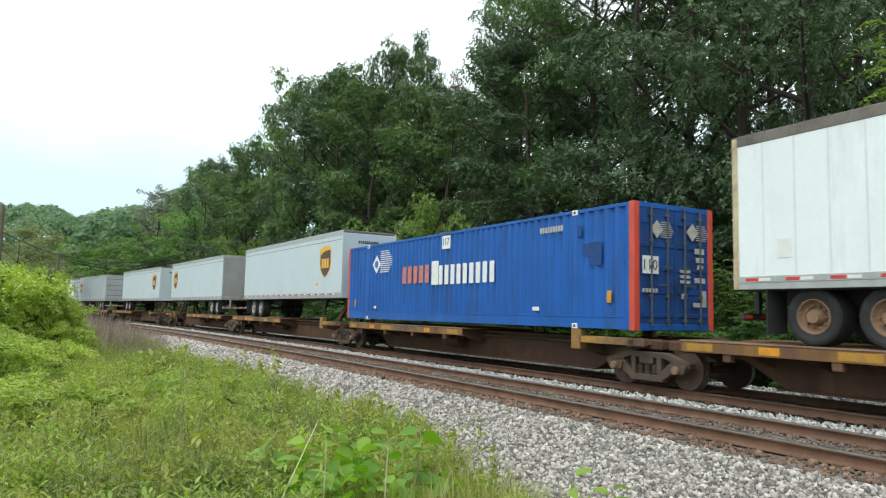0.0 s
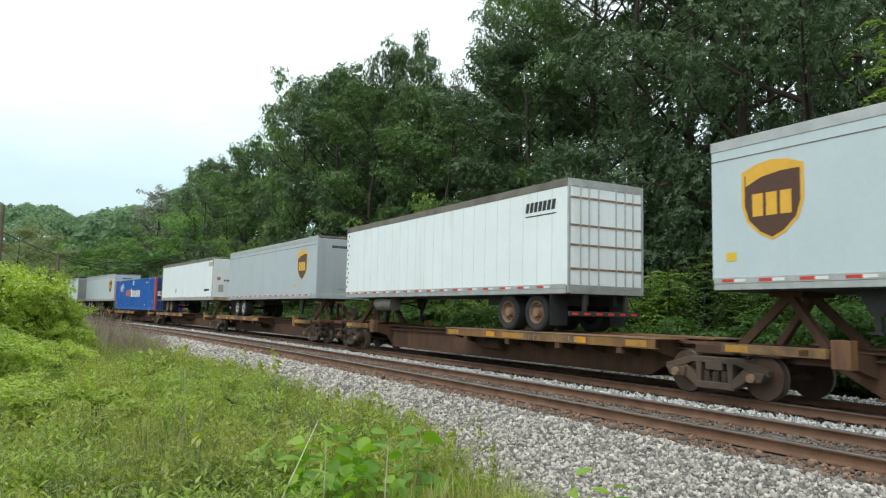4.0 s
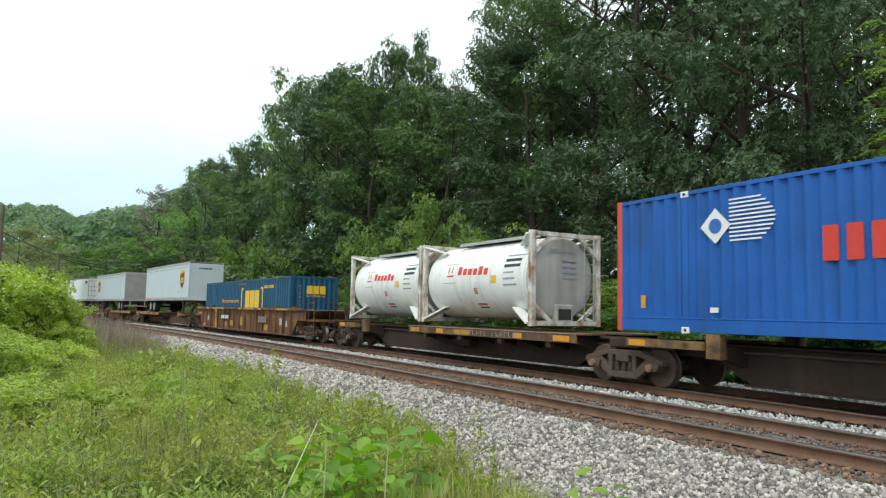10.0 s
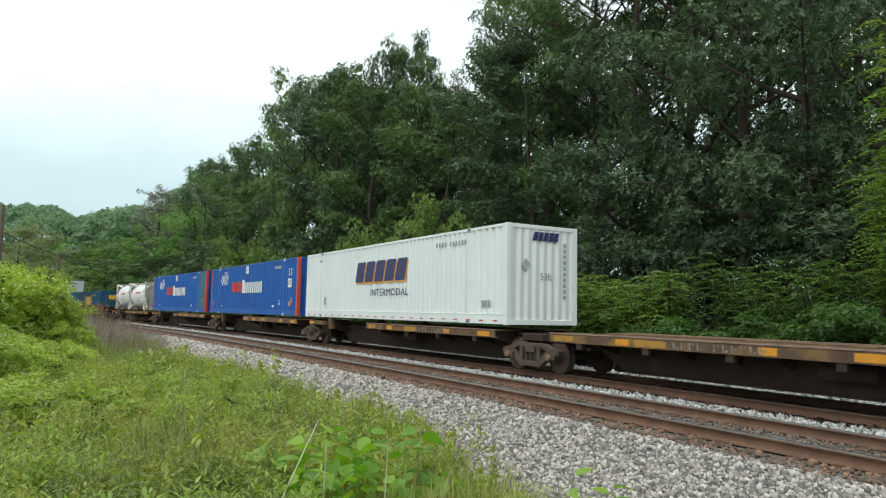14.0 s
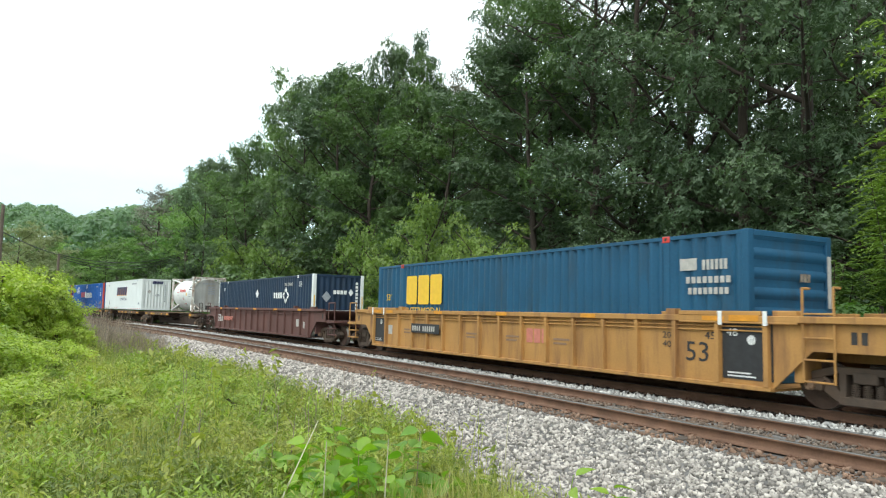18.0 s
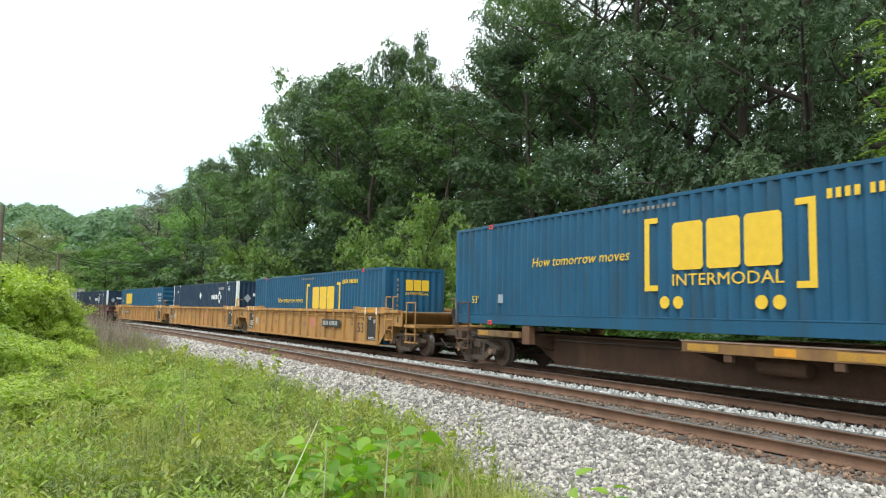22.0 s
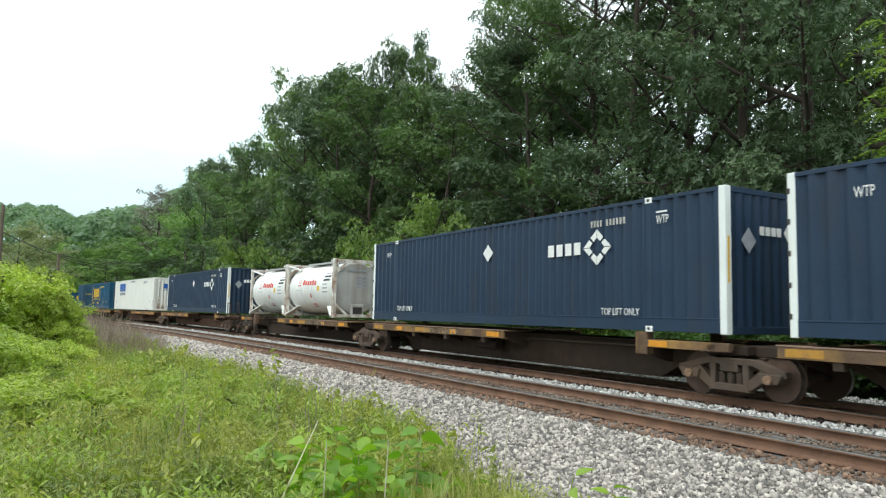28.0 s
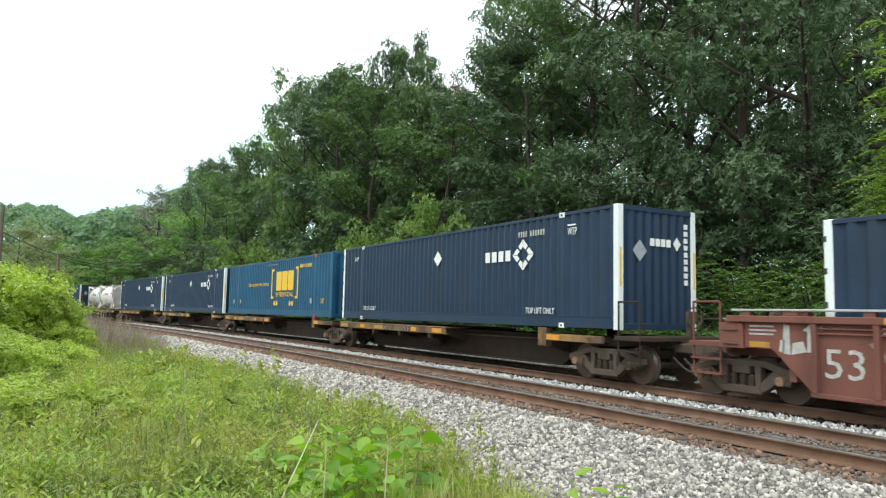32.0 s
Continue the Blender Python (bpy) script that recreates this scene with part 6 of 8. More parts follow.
def teal(where, plain=False, dots=True):
    ob = container("teal corrugated container with yellow markings, " + where, M["teal_steel"], M["teal_steel"], ribbed_end=plain, casting=M["red_paint"])
    if plain:
        mark_csx_plain(ob)
    else:
        mark_csx(ob, dots=dots)
    return ob


def blue(where, **kw):
    opts = {k: kw.pop(k) for k in ("doors", "patch") if k in kw}
    ob = container("blue corrugated container with red posts, " + where, M["blue_steel"], M["red_steel"], **opts)
    mark_pacer(ob, **kw)
    return ob


SHIELD = "trailer with a brown shield, on a spine railcar"
put_trailer(120.0, 102.5, 119.2, 14.2, "R", "F", "R", "white box trailer on a spine railcar", M["trailer_white"])
put_trailer(102.5, 84.7, 102.2, 14.2, "R", "", "R", "grey box trailer with swing doors, on a spine railcar", M["trailer_grey"], logo="shield")
put_trailer(84.7, 66.2, 79.9, 14.2, "F", "R", "F", "pale grey " + SHIELD, M["trailer_pale"], logo="shield", seams=False)
put_trailer(62.6, 45.6, 61.5, 13.9, "R", "F", "R", "pale grey box trailer with a roll-up door, on a spine railcar", M["trailer_pale"], logo="shield", seams=False, door_grey=True)
put_trailer(45.6, 28.46, 42.8, 14.0, "F", "", "F", "pale grey " + SHIELD, M["trailer_pale"], logo="shield", seams=False)
first_blue = blue("on a spine railcar", doors=True)
for x in (-0.62, 0.55):
    slab("emblem", [diamond(0.40, 0.42)], M["faded_white"], first_blue, rear_face(CON_L, CON_W)(x, 2.30) @ Matrix.Translation((0, 0, 0.03)), "pale diamond emblem")
RB = lambda x, z: rear_face(CON_L, CON_W)(x, z) @ Matrix.Translation((0, 0, 0.03))
for x in (-0.62, 0.55):
    slab("emblem", [rect(0.12, -0.17 + k * 0.048, 0.42 - 0.03 * abs(k - 3), 0.018) for k in range(8)], M["faded_white"], first_blue, RB(x, 2.29), "pale striped emblem")
slab("painted_mark", [rect(0, 0, 0.50, 0.40)], M["white_paint"], first_blue, RB(-1.08, 1.28), "white panel")
letter("110", 0.24, 0.42, M["black_paint"], first_blue, RB(-1.04, 1.36) @ Matrix.Translation((0, 0, 0.005)))
slab("painted_mark", bars(5, 0.5, 0.09, 0.3), M["faded_white"], first_blue, RB(-1.08, 0.86))
for x, z, w, hh in ((0.62, 1.80, 0.32, 0.13), (0.66, 1.60, 0.26, 0.12), (0.70, 1.44, 0.2, 0.1), (0.12, 1.34, 0.34, 0.07), (0.12, 1.22, 0.34, 0.07), (0.12, 1.10, 0.34, 0.07), (0.60, 1.12, 0.36, 0.12), (0.55, 0.56, 0.45, 0.10), (0.86, 0.66, 0.14, 0.28), (0.16, 0.74, 0.18, 0.12)):
    slab("painted_mark", [rect(0, 0, w, hh)], M["faded_white"], first_blue, RB(x, z))
for a, z, w, hh in ((14.7, 1.50, 0.42, 0.56), (14.45, 1.74, 0.25, 0.30), (14.28, 2.22, 0.14, 0.28)):
    slab("paint_patch", [rect(0, 0, w, hh)], M["blue_door"], first_blue, side_face(CON_L, CON_W)(a, z), "darker blue touch-up paint")
put_container(28.46, 11.4, 28.02, "", "F", first_blue, worn=True)
put_trailer(11.4, -6.1, 9.2, 14.55, "F", "", "F", "old white riveted trailer with rusty trim, on a spine railcar", M["trailer_white"], nose="rust", logo="number", hub="hub_rust")
put_trailer(-6.1, -23.25, -9.3, 14.25, "F", "R", "F", "weathered grey " + SHIELD, M["trailer_grey"], logo="shield", seams=False)
put_trailer(-27.3, -45.7, -27.0, 14.2, "R", "F", "R", "white box trailer with brown-lettered doors, on a spine railcar", M["trailer_white"], logo="wordmark", reefer=True, hub="hub_rust")
put_trailer(-45.7, -63.9, -45.55, 13.6, "R", "", "R", "pale grey box trailer with a roll-up door, on a spine railcar", M["trailer_pale"], logo="shield", seams=False, door_grey=True)
put_trailer(-63.9, -81.75, -67.9, 13.9, "F", "R", "F", "pale grey " + SHIELD, M["trailer_pale"], logo="shield", seams=False)

car, h, e = well_car(-85.4, -105.5, M["well_rusty"], "FR", "rusty yellow-brown well car carrying a teal container")
letter("53", 0.34, 0.5, M["black_paint"], car, Matrix(((0, 0, -1, -1.445), (-1, 0, 0, -e + 2.75), (0, 1, 0, 0.75), (0, 0, 0, 1))))
slab("painted_mark", bars(4, 1.4, 0.32, 0.2, 0, 0.25), M["worn_mark"], car, Matrix(((0, 0, -1, -1.536), (-1, 0, 0, -e + 4.9), (0, 1, 0, 0.8), (0, 0, 0, 1))), "white wordmark in plain blocks")
slab("painted_mark", [rect(0, 0, 1.8, 0.3)], M["black_paint"], car, Matrix(((0, 0, -1, -1.536), (-1, 0, 0, e - 4.75), (0, 1, 0, 0.85), (0, 0, 0, 1))))
slab("painted_number", bars(4, 0.72, 0.20, 0.25, 0.2, 0.25, 0.12, 0.05) + bars(6, 0.80, 0.20, 0.3, 0.0, 0.25, 0.95, 0.05), M["white_paint"], car, Matrix(((0, 0, -1, -1.542), (-1, 0, 0, e - 4.75), (0, 1, 0, 0.85), (0, 0, 0, 1))), "white number in plain blocks")
on_car(teal("in a well railcar", dots=False), -85.4, -105.5, -87.0, CON_L, WELL_FLOOR)

def put_tanks(pf, pr, fronts, ends, pan):
    spine(pf, pr, pan, ends, False, tank=True)
    for f in fronts:
        on_car(tank_container("white tank container in a rust-streaked frame, on a spine railcar", True), pf, pr, f, 6.06, SPINE_DECK)


put_tanks(-109.5, -126.1, (-110.3, -116.5), "F", "R")
put_container(-126.1, -143.9, -125.85, "", "R", blue("one end patched, on a railcar", patch=M["patched_blue"], red=False))
put_container(-143.9, -161.3, -143.3, "", "R", blue("on a spine railcar", red=False, box53=True))
swift = container("white corrugated container with dark markings, on a spine railcar", M["white_steel"], M["white_steel"], casting=M["grey_paint"])
mark_swift(swift)
put_container(-161.3, -177.9, -160.6, "", "R", swift)
put_tanks(-177.9, -195.6, (-187.45,), "R", "F")

car, h, e = well_car(-199.2, -218.5, M["well_brown"], "FR", "oxide-brown well car carrying a navy container")
letter("53", 0.42, 0.6, M["white_paint"], car, Matrix(((0, 0, -1, -1.536), (-1, 0, 0, e - 0.9), (0, 1, 0, 0.72), (0, 0, 0, 1))))
slab("painted_number", bars(9, 1.9, 0.24, 0.3), M["faded_red"], car, Matrix(((0, 0, -1, -1.536), (-1, 0, 0, e - 2.2), (0, 1, 0, 0.80), (0, 0, 0, 1))), "faded red reporting mark")
on_car(navy("in a brown well railcar"), -199.2, -218.5, -200.65, CON_L, WELL_FLOOR)

for i, (pf, pr, ends, front, load) in enumerate(((-222.2, -242.0, "F", -223.74, "plain"), (-242.0, -261.4, "", -243.6, "navy"), (-261.4, -281.0, "R", -263.4, "teal"))):
    car, h, e = well_car(pf, pr, M["well_yellow"], ends, "yellow articulated well car carrying a blue container", plates=True)
    near = lambda y, z, g=1.445: Matrix(((0, 0, -1, -g), (-1, 0, 0, y), (0, 1, 0, z), (0, 0, 0, 1)))
    letter("53", 0.38, 0.54, M["black_paint"], car, near(-e + 1.90, 0.68))
    if i:
        letter("125T", 0.26, 0.62, M["white_paint"], car, near(e - 0.30, 0.62, 1.452))
    slab("painted_mark", bars(3, 0.95, 0.36, 0.15, 0, 0.25), M["faded_red"], car, near(-1.2, 0.80, 1.445), "faded red wordmark in plain blocks")
    if i != 1:
        slab("painted_mark", [rect(0, 0, 1.9, 0.30)], M["black_paint"], car, near(e - 3.2 if i != 2 else -2.9, 0.84, 1.536), "black number panel")
        slab("painted_number", bars(4, 0.60, 0.17, 0.42) + bars(6, 0.85, 0.17, 0.42, a=0.72), M["faded_white"], car, near(e - 3.3 if i != 2 else -3.0, 0.90, 1.542))
    for k in range(5):
        slab("painted_mark", [rect(0, 0, 0.5, 0.05), rect(0, 0.1, 0.6, 0.05)], M["hub_rust"], car, near(e - 2.5 - 2.04 * k, 0.8))
    ob = {"plain": lambda: teal("in a yellow well railcar", plain=True), "navy": lambda: navy("in a yellow well railcar"), "teal": lambda: teal("in a yellow well railcar", dots=False)}[load]()
    on_car(ob, pf, pr, front, CON_L, WELL_FLOOR)

put_container(-285.9, -303.9, -284.57, "F", "R", teal("on a spine railcar"), worn=True)
white = container("rust-streaked cream container with blue markings, on a spine railcar", M["cream_steel"], M["cream_steel"], casting=M["hub_rust"])
mark_csx_white(white)
put_container(-303.9, -322.0, -303.4, "", "R", white, worn=True)
put_container(-322.0, -340.6, -324.5, "R", "F", navy("on a spine railcar"), worn=True)
put_tanks(-344.0, -360.8, (-345.1, -351.25), "F", "R")
put_container(-360.8, -377.8, -361.45, "", "F", navy("on a spine railcar"))
put_container(-377.8, -395.1, -378.95, "", "F", navy("on a spine railcar"))
put_container(-395.1, -412.9, -396.4, "", "F", teal("on a spine railcar"))
put_container(-412.9, -429.6, -413.8, "R", "F", navy("on a spine railcar"))

car, h, e = well_car(-433.2, -452.9, M["well_red"], "FR", "oxide-brown well car carrying a navy container")
letter("53", 0.48, 0.66, M["faded_white"], car, Matrix(((0, 0, -1, -1.445), (-1, 0, 0, e - 0.22), (0, 1, 0, 0.58), (0, 0, 0, 1))))
on_side = lambda y, z, g=1.444: Matrix(((0, 0, -1, -g), (-1, 0, 0, y), (0, 1, 0, z), (0, 0, 0, 1)))
slab("scrawl", [[(0.06, 0.02), (0.22, 0.0), (0.21, 0.50), (0.10, 0.52)], [(0.0, 0.05), (0.10, 0.02), (0.12, 0.26), (0.03, 0.24)], [(0.24, 0.0), (0.52, 0.06), (0.46, 0.24), (0.26, 0.20)], [(0.53, 0.06), (0.62, 0.06), (0.61, 0.40), (0.74, 0.40), (0.60, 0.54), (0.46, 0.42), (0.54, 0.40)]], M["faded_white"], car, on_side(e + 0.62, 0.92), "white spray-painted scrawl")
slab("scrawl", [[(0.0, 0.36), (0.08, 0.40), (0.34, 0.10), (0.28, 0.05)], [(0.26, 0.05), (0.36, 0.04), (0.44, 0.50), (0.38, 0.52)]], M["worn_mark"], car, on_side(e - 0.95, 0.80), "grey spray-painted scrawl")
slab("painted_mark", [rect(0, 0.0, 0.5, 0.03), rect(0, 0.07, 0.55, 0.03), rect(0, 0.14, 0.5, 0.03)], M["faded_white"], car, on_side(e + 1.22, 1.24))
slab("painted_mark", [rect(0, 0, 0.42, 0.10)], M["worn_patch"], car, on_side(e + 1.22, 1.02))
slab("painted_mark", [rect(0, 0, 0.16, 0.10), rect(0.02, -0.08, 0.05, 0.08)], M["faded_white"], car, on_side(e - 1.05, 1.32)); slab("painted_mark", [rect(0, 0, 0.14, 0.10)], M["worn_mark"], car, on_side(e - 0.05, 1.33))
panel = part("end_panel", boxes((-1.50, -1.44, e + 1.32, e + 1.85, 0.98, 1.44), bevel=0.01), M["well_red"], car, "red-brown end panel")
part("rung", boxes((-1.53, -1.50, e + 1.42, e + 1.75, 1.30, 1.33), bevel=0.006), M["iron"], panel)
part("rung", boxes((-1.53, -1.50, e + 1.42, e + 1.75, 1.05, 1.08), bevel=0.006), M["iron"], panel)
for sg in (-1, 1):
    rail = part("rim_rail", boxes((sg * 1.45 - 0.07, sg * 1.45 + 0.07, -h, h, 1.66, 1.70), bevel=0.008), M["aluminium"], car, "pale worn steel rim")
    for k in range(18):
        y = -h + 0.3 + k * (2 * h - 0.6) / 17
        part("rim_post", boxes((sg * 1.45 - 0.05, sg * 1.45 + 0.05, y - 0.09, y + 0.09, 1.58, 1.66)), M["well_red"], rail)
on_car(navy("in a brown well railcar"), -433.2, -452.9, -434.9, CON_L, WELL_FLOOR)

build_track("near_track", -TRACK_GAP, 150, "empty railway track with rusty rails on wooden ties")
build_track("train_track", 0.0, 70, "railway track under the passing train")

# ---- woods ----
# The woods' skyline from the line-side: bearing and elevation of the tree tops, in degrees.
SKYLINE = [(-10, 6.9), (-3.6, 7.0), (-1.6, 7.3), (-0.3, 7.0), (0.5, 6.4), (1.3, 6.3), (2.2, 6.8), (3.6, 7.4), (4.9, 7.4), (6.8, 7.7), (7.8, 9.1), (9.2, 11.3), (11.2, 11.8), (13.2, 13.1), (14.0, 15.4), (16.5, 18.0), (18.6, 19.1), (22.5, 19.5),
           (23.0, 21.3), (25.1, 21.7), (26.6, 20.8), (27.3, 18.3), (28.9, 18.8), (30.0, 20.2), (31.2, 21.7), (32.1, 24.2), (35.8, 28), (70, 32), (180, 32)]


def top_at(x, y, share=1.0, half=0.0):
    """The height of the skyline over (x, y); half: degrees to each side that must stay under it too."""
    az = math.degrees(math.atan2(x - EYE[0], y - EYE[1]))
    e = min(float(np.interp(az + d, [a for a, _ in SKYLINE], [b for _, b in SKYLINE])) for d in (-half, 0.0, half))
    return EYE[2] + share * math.hypot(x, y) * math.tan(radians(e))


def tree_meshes(seed, leaf, H=20.0, crown_from=0.22, spread=5.0, n_limbs=18, per_clump=150, leaf_size=0.36, clump=1.45, ball=0.72, up=0.2, subs=4, twigs=False, limbs=True, core=24, tri=True, tuft=0):
    """A broad-leaved tree: trunk and limbs in one mesh, the crown of leaf clumps in another."""
    rng = np.random.default_rng(seed)
    paths, centres, outs = [], [], []
    k = 8
    lean = rng.normal(0, 0.35, 2)
    tz = np.linspace(-0.6, H * 0.86, k)
    trunk = np.stack([lean[0] * (tz / H) ** 2 * 2 + rng.normal(0, 0.08, k), lean[1] * (tz / H) ** 2 * 2 + rng.normal(0, 0.08, k), tz, np.linspace(0.30, 0.05, k)], 1)
    paths.append(trunk)
    clumps = []
    for i in range(n_limbs):
        f = crown_from + (0.93 - crown_from) * (i + rng.uniform(0, 0.8)) / n_limbs
        az = i * 2.4 + rng.uniform(-0.5, 0.5)
        z0 = H * f * 0.88
        base = np.array([np.interp(z0, tz, trunk[:, 0]), np.interp(z0, tz, trunk[:, 1]), z0])
        prof = math.sin(min(1.0, (f - crown_from * 0.55) / 0.62) * math.pi * 0.5) if f < 0.6 else math.cos((f - 0.6) / 0.42 * 1.30)
        ln = spread * (0.45 + 0.62 * max(0.12, prof)) * rng.uniform(0.75, 1.2)
        rise = rng.uniform(0.12, 0.5) + max(0, f - 0.6) * 1.6
        d = np.array([math.cos(az), math.sin(az), rise]); d /= np.linalg.norm(d)
        ts = np.linspace(0, 1, 5)
        limb = np.concatenate([base + np.outer(ts * ln, d) + np.outer(ts ** 2 * ln * 0.12, [0, 0, 1]) + rng.normal(0, 0.07, (5, 3)), np.linspace(0.11 * (1.25 - f), 0.025, 5)[:, None]], 1)
        limb[0, :3] = base
        paths.append(limb)
        for j in range(subs):
            t = 0.50 + 0.50 * (j + 0.9) / (subs - 0.1) if tuft else 0.34 + 0.66 * (j + 0.9) / (subs - 0.1)
            q = np.array([np.interp(t, ts, limb[:, c]) for c in range(3)])
            sd = rng.normal(0, 1, 3); sd[2] = abs(sd[2]) * (0.25 if tuft else 0.5); sd /= np.linalg.norm(sd)
            e = q + sd * (rng.uniform(0.5, 1.5) if tuft else ln * rng.uniform(0.12, 0.34))
            paths.append(np.array([[*q, 0.035], [*((q + e) / 2 + [0, 0, 0.05]), 0.022], [*e, 0.01]]))
            clumps.append((e, clump * rng.uniform(0.7, 1.25)))
    top = trunk[-1, :3]
    for j in range(4):
        clumps.append((top + np.array([rng.normal(0, 0.7), rng.normal(0, 0.7), rng.uniform(0.0, max(0.1, H * 0.035))]), clump * rng.uniform(0.7, 1.0)))
    sizes = []
    for c, r in clumps:
        # a shell of leaves or tufts over the top of each clump, and larger sprays inside it that close it
        n = int(per_clump / max(1, tuft) * (r / clump) ** 2)
        v = rng.normal(0, 1, (n, 3)); v /= np.linalg.norm(v, axis=1)[:, None]
        v[:, 2] = np.where(v[:, 2] < -0.25, -v[:, 2] * 0.8, v[:, 2])
        rad = r * rng.uniform(0.62, 1.0, n)
        p = v * rad[:, None] * np.array([1.1, 1.1, ball]) + c
        p += (0.10 if tuft else 0.18) * r * np.sin(p * 2.7 + seed)
        centres.append(p); outs.append(v * 0.8); sizes.append(np.full(n, leaf_size))
        if core:
            v = rng.normal(0, 1, (core, 3)); v /= np.linalg.norm(v, axis=1)[:, None]
            centres.append(v * r * 0.42 + c + np.array([0, 0, -0.1 * r])); outs.append(v * 0.6); sizes.append(np.full(core, max(leaf_size * 1.2, r * (0.2 if tuft else 0.30))))
    C, O = np.concatenate(centres), np.concatenate(outs)
    zt = np.percentile(C[:, 2], 99.7)
    C[:, 2] *= H / zt
    if tuft:
        Vl, Fl = sprays(rng, C, np.concatenate(sizes), O + np.array([0, 0, up]), k=tuft, tri=tri)
    else:
        Vl, Fl = leaves(rng, C, np.concatenate(sizes), O + np.array([0, 0, up]), width=0.9, jitter=0.36, tri=tri)
    Vt, Ft = tubes(paths[:1] + [p for p in paths[1:] if len(p) > 3 and limbs], 6)
    Vs, Fs = tubes([p for p in paths[1:] if len(p) == 3], 3)
    if twigs:
        Vt, Ft = np.concatenate([Vt, Vs]), np.concatenate([Ft, Fs + len(Vt)])
    return mesh_np("trunk", Vt, Ft, M["bark"], True), mesh_np("crown", Vl, Fl, leaf)


def tree_thing(name, meshes, label, category, group):
    ob = tagged(new(name), label, category, group)
    child("trunk", meshes[0], ob)
    child("crown", meshes[1], ob)
    return ob


def sumac_meshes(seed, leaf, H=4.0, stems=9, fronds=34, spread=1.5, big=1.0):
    """A shrub of leaning stems that carry long drooping fronds of paired leaflets."""
    rng = np.random.default_rng(seed)
    paths, cs, os_, sz = [], [], [], []
    for k in range(stems):
        a = k * 2.4 + rng.uniform(-0.4, 0.4)
        top = np.array([math.cos(a), math.sin(a), 0]) * spread * rng.uniform(0.25, 0.85) + np.array([0, 0, H * rng.uniform(0.55, 0.97)])
        ts = np.linspace(0, 1, 6)
        st = np.outer(ts, top) + np.outer(np.sin(ts * math.pi) * 0.15, [-math.sin(a), math.cos(a), 0])
        paths.append(np.concatenate([st, np.linspace(0.035, 0.012, 6)[:, None]], 1))
        for f in range(fronds):
            t = 0.22 + 0.78 * (f + rng.uniform(0, 1)) / fronds
            q = np.array([np.interp(t, ts, st[:, c]) for c in range(3)])
            fa = f * 2.4 + rng.uniform(-0.5, 0.5)
            d = np.array([math.cos(fa), math.sin(fa), 0])
            ln = rng.uniform(0.55, 0.95) * big
            us = np.linspace(0.16, 1.0, 8)
            rib = q + np.outer(us * ln, d) + np.outer(ln * (0.42 * us - 0.62 * us ** 2), [0, 0, 1])
            side = np.array([-d[1], d[0], 0])
            for sg in (-1, 1):
                c = rib + side * sg * 0.075 * big - np.array([0, 0, 0.02])
                cs.append(c); os_.append(np.tile(side * sg * 0.45 + d * 0.2 + np.array([0, 0, 0.8]), (8, 1))); sz.append(np.full(8, 0.175 * big) * (1.1 - 0.4 * us))
    V, F = leaves(rng, np.concatenate(cs), np.concatenate(sz), np.concatenate(os_), width=0.46, jitter=0.12, droop=0.3)
    Vt, Ft = tubes(paths, 5)
    return mesh_np("trunk", Vt, Ft, M["bark"], True), mesh_np("crown", V, F, leaf)


NEAR = [tree_meshes(51 + i, M["maple_leaf"] if i else M["oak_leaf"], spread=(5.4, 4.8)[i], n_limbs=19, subs=9, twigs=True, per_clump=200, leaf_size=0.165, clump=0.92, ball=0.62, core=9, tuft=6) for i in range(2)]
TALL = [tree_meshes(55 + i, M["oak_leaf"], spread=(5.4, 5.0)[i], crown_from=0.10, n_limbs=20, subs=8, twigs=True, per_clump=210, leaf_size=0.155, clump=0.92, ball=0.62, core=9, tuft=6) for i in range(2)]
OAKS = [tree_meshes(11 + i, M["oak_leaf"] if i < 2 else M["maple_leaf"], spread=(4.9, 4.3, 5.2, 4.7)[i], n_limbs=17, subs=8, twigs=True, per_clump=138, leaf_size=0.24, clump=1.15, ball=0.62, core=10, tuft=6) for i in range(4)]
BACK = [tree_meshes(21 + i, M["oak_leaf"], n_limbs=18, per_clump=72, leaf_size=0.42, clump=1.6, core=7, tuft=6) for i in range(2)]
# FAR and HAZY crowns: distance haze comes from their leaf colour, except the maple
FAR = [tree_meshes(71 + i, M["hazed_far_leaf"] if i != 1 else M["maple_leaf"], n_limbs=17, subs=5, crown_from=0.12, spread=(4.6, 5.2, 5.0)[i], per_clump=84, leaf_size=0.36, clump=1.5, core=7, up=0.4, tuft=6) for i in range(3)]
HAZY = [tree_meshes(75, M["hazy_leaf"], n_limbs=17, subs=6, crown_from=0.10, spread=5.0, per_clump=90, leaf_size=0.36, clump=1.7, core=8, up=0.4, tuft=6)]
PALE = [tree_meshes(81, M["pale_leaf"], n_limbs=20, subs=6, crown_from=0.45, spread=4.2, per_clump=60, leaf_size=0.24, clump=0.9, core=3, twigs=True)]
SMALL = [tree_meshes(31 + i, (M["shrub_leaf"], M["maple_leaf"], M["oak_leaf"])[i], H=6.0, crown_from=0.10, spread=2.2, n_limbs=12, subs=5, per_clump=120, leaf_size=0.16, clump=0.75, core=6, tuft=6) for i in range(3)]
LIGHT = [tree_meshes(34, M["sumac_leaf"], H=6.0, crown_from=0.10, spread=2.2, n_limbs=13, subs=5, per_clump=130, leaf_size=0.16, clump=0.75, core=6, tuft=6)]
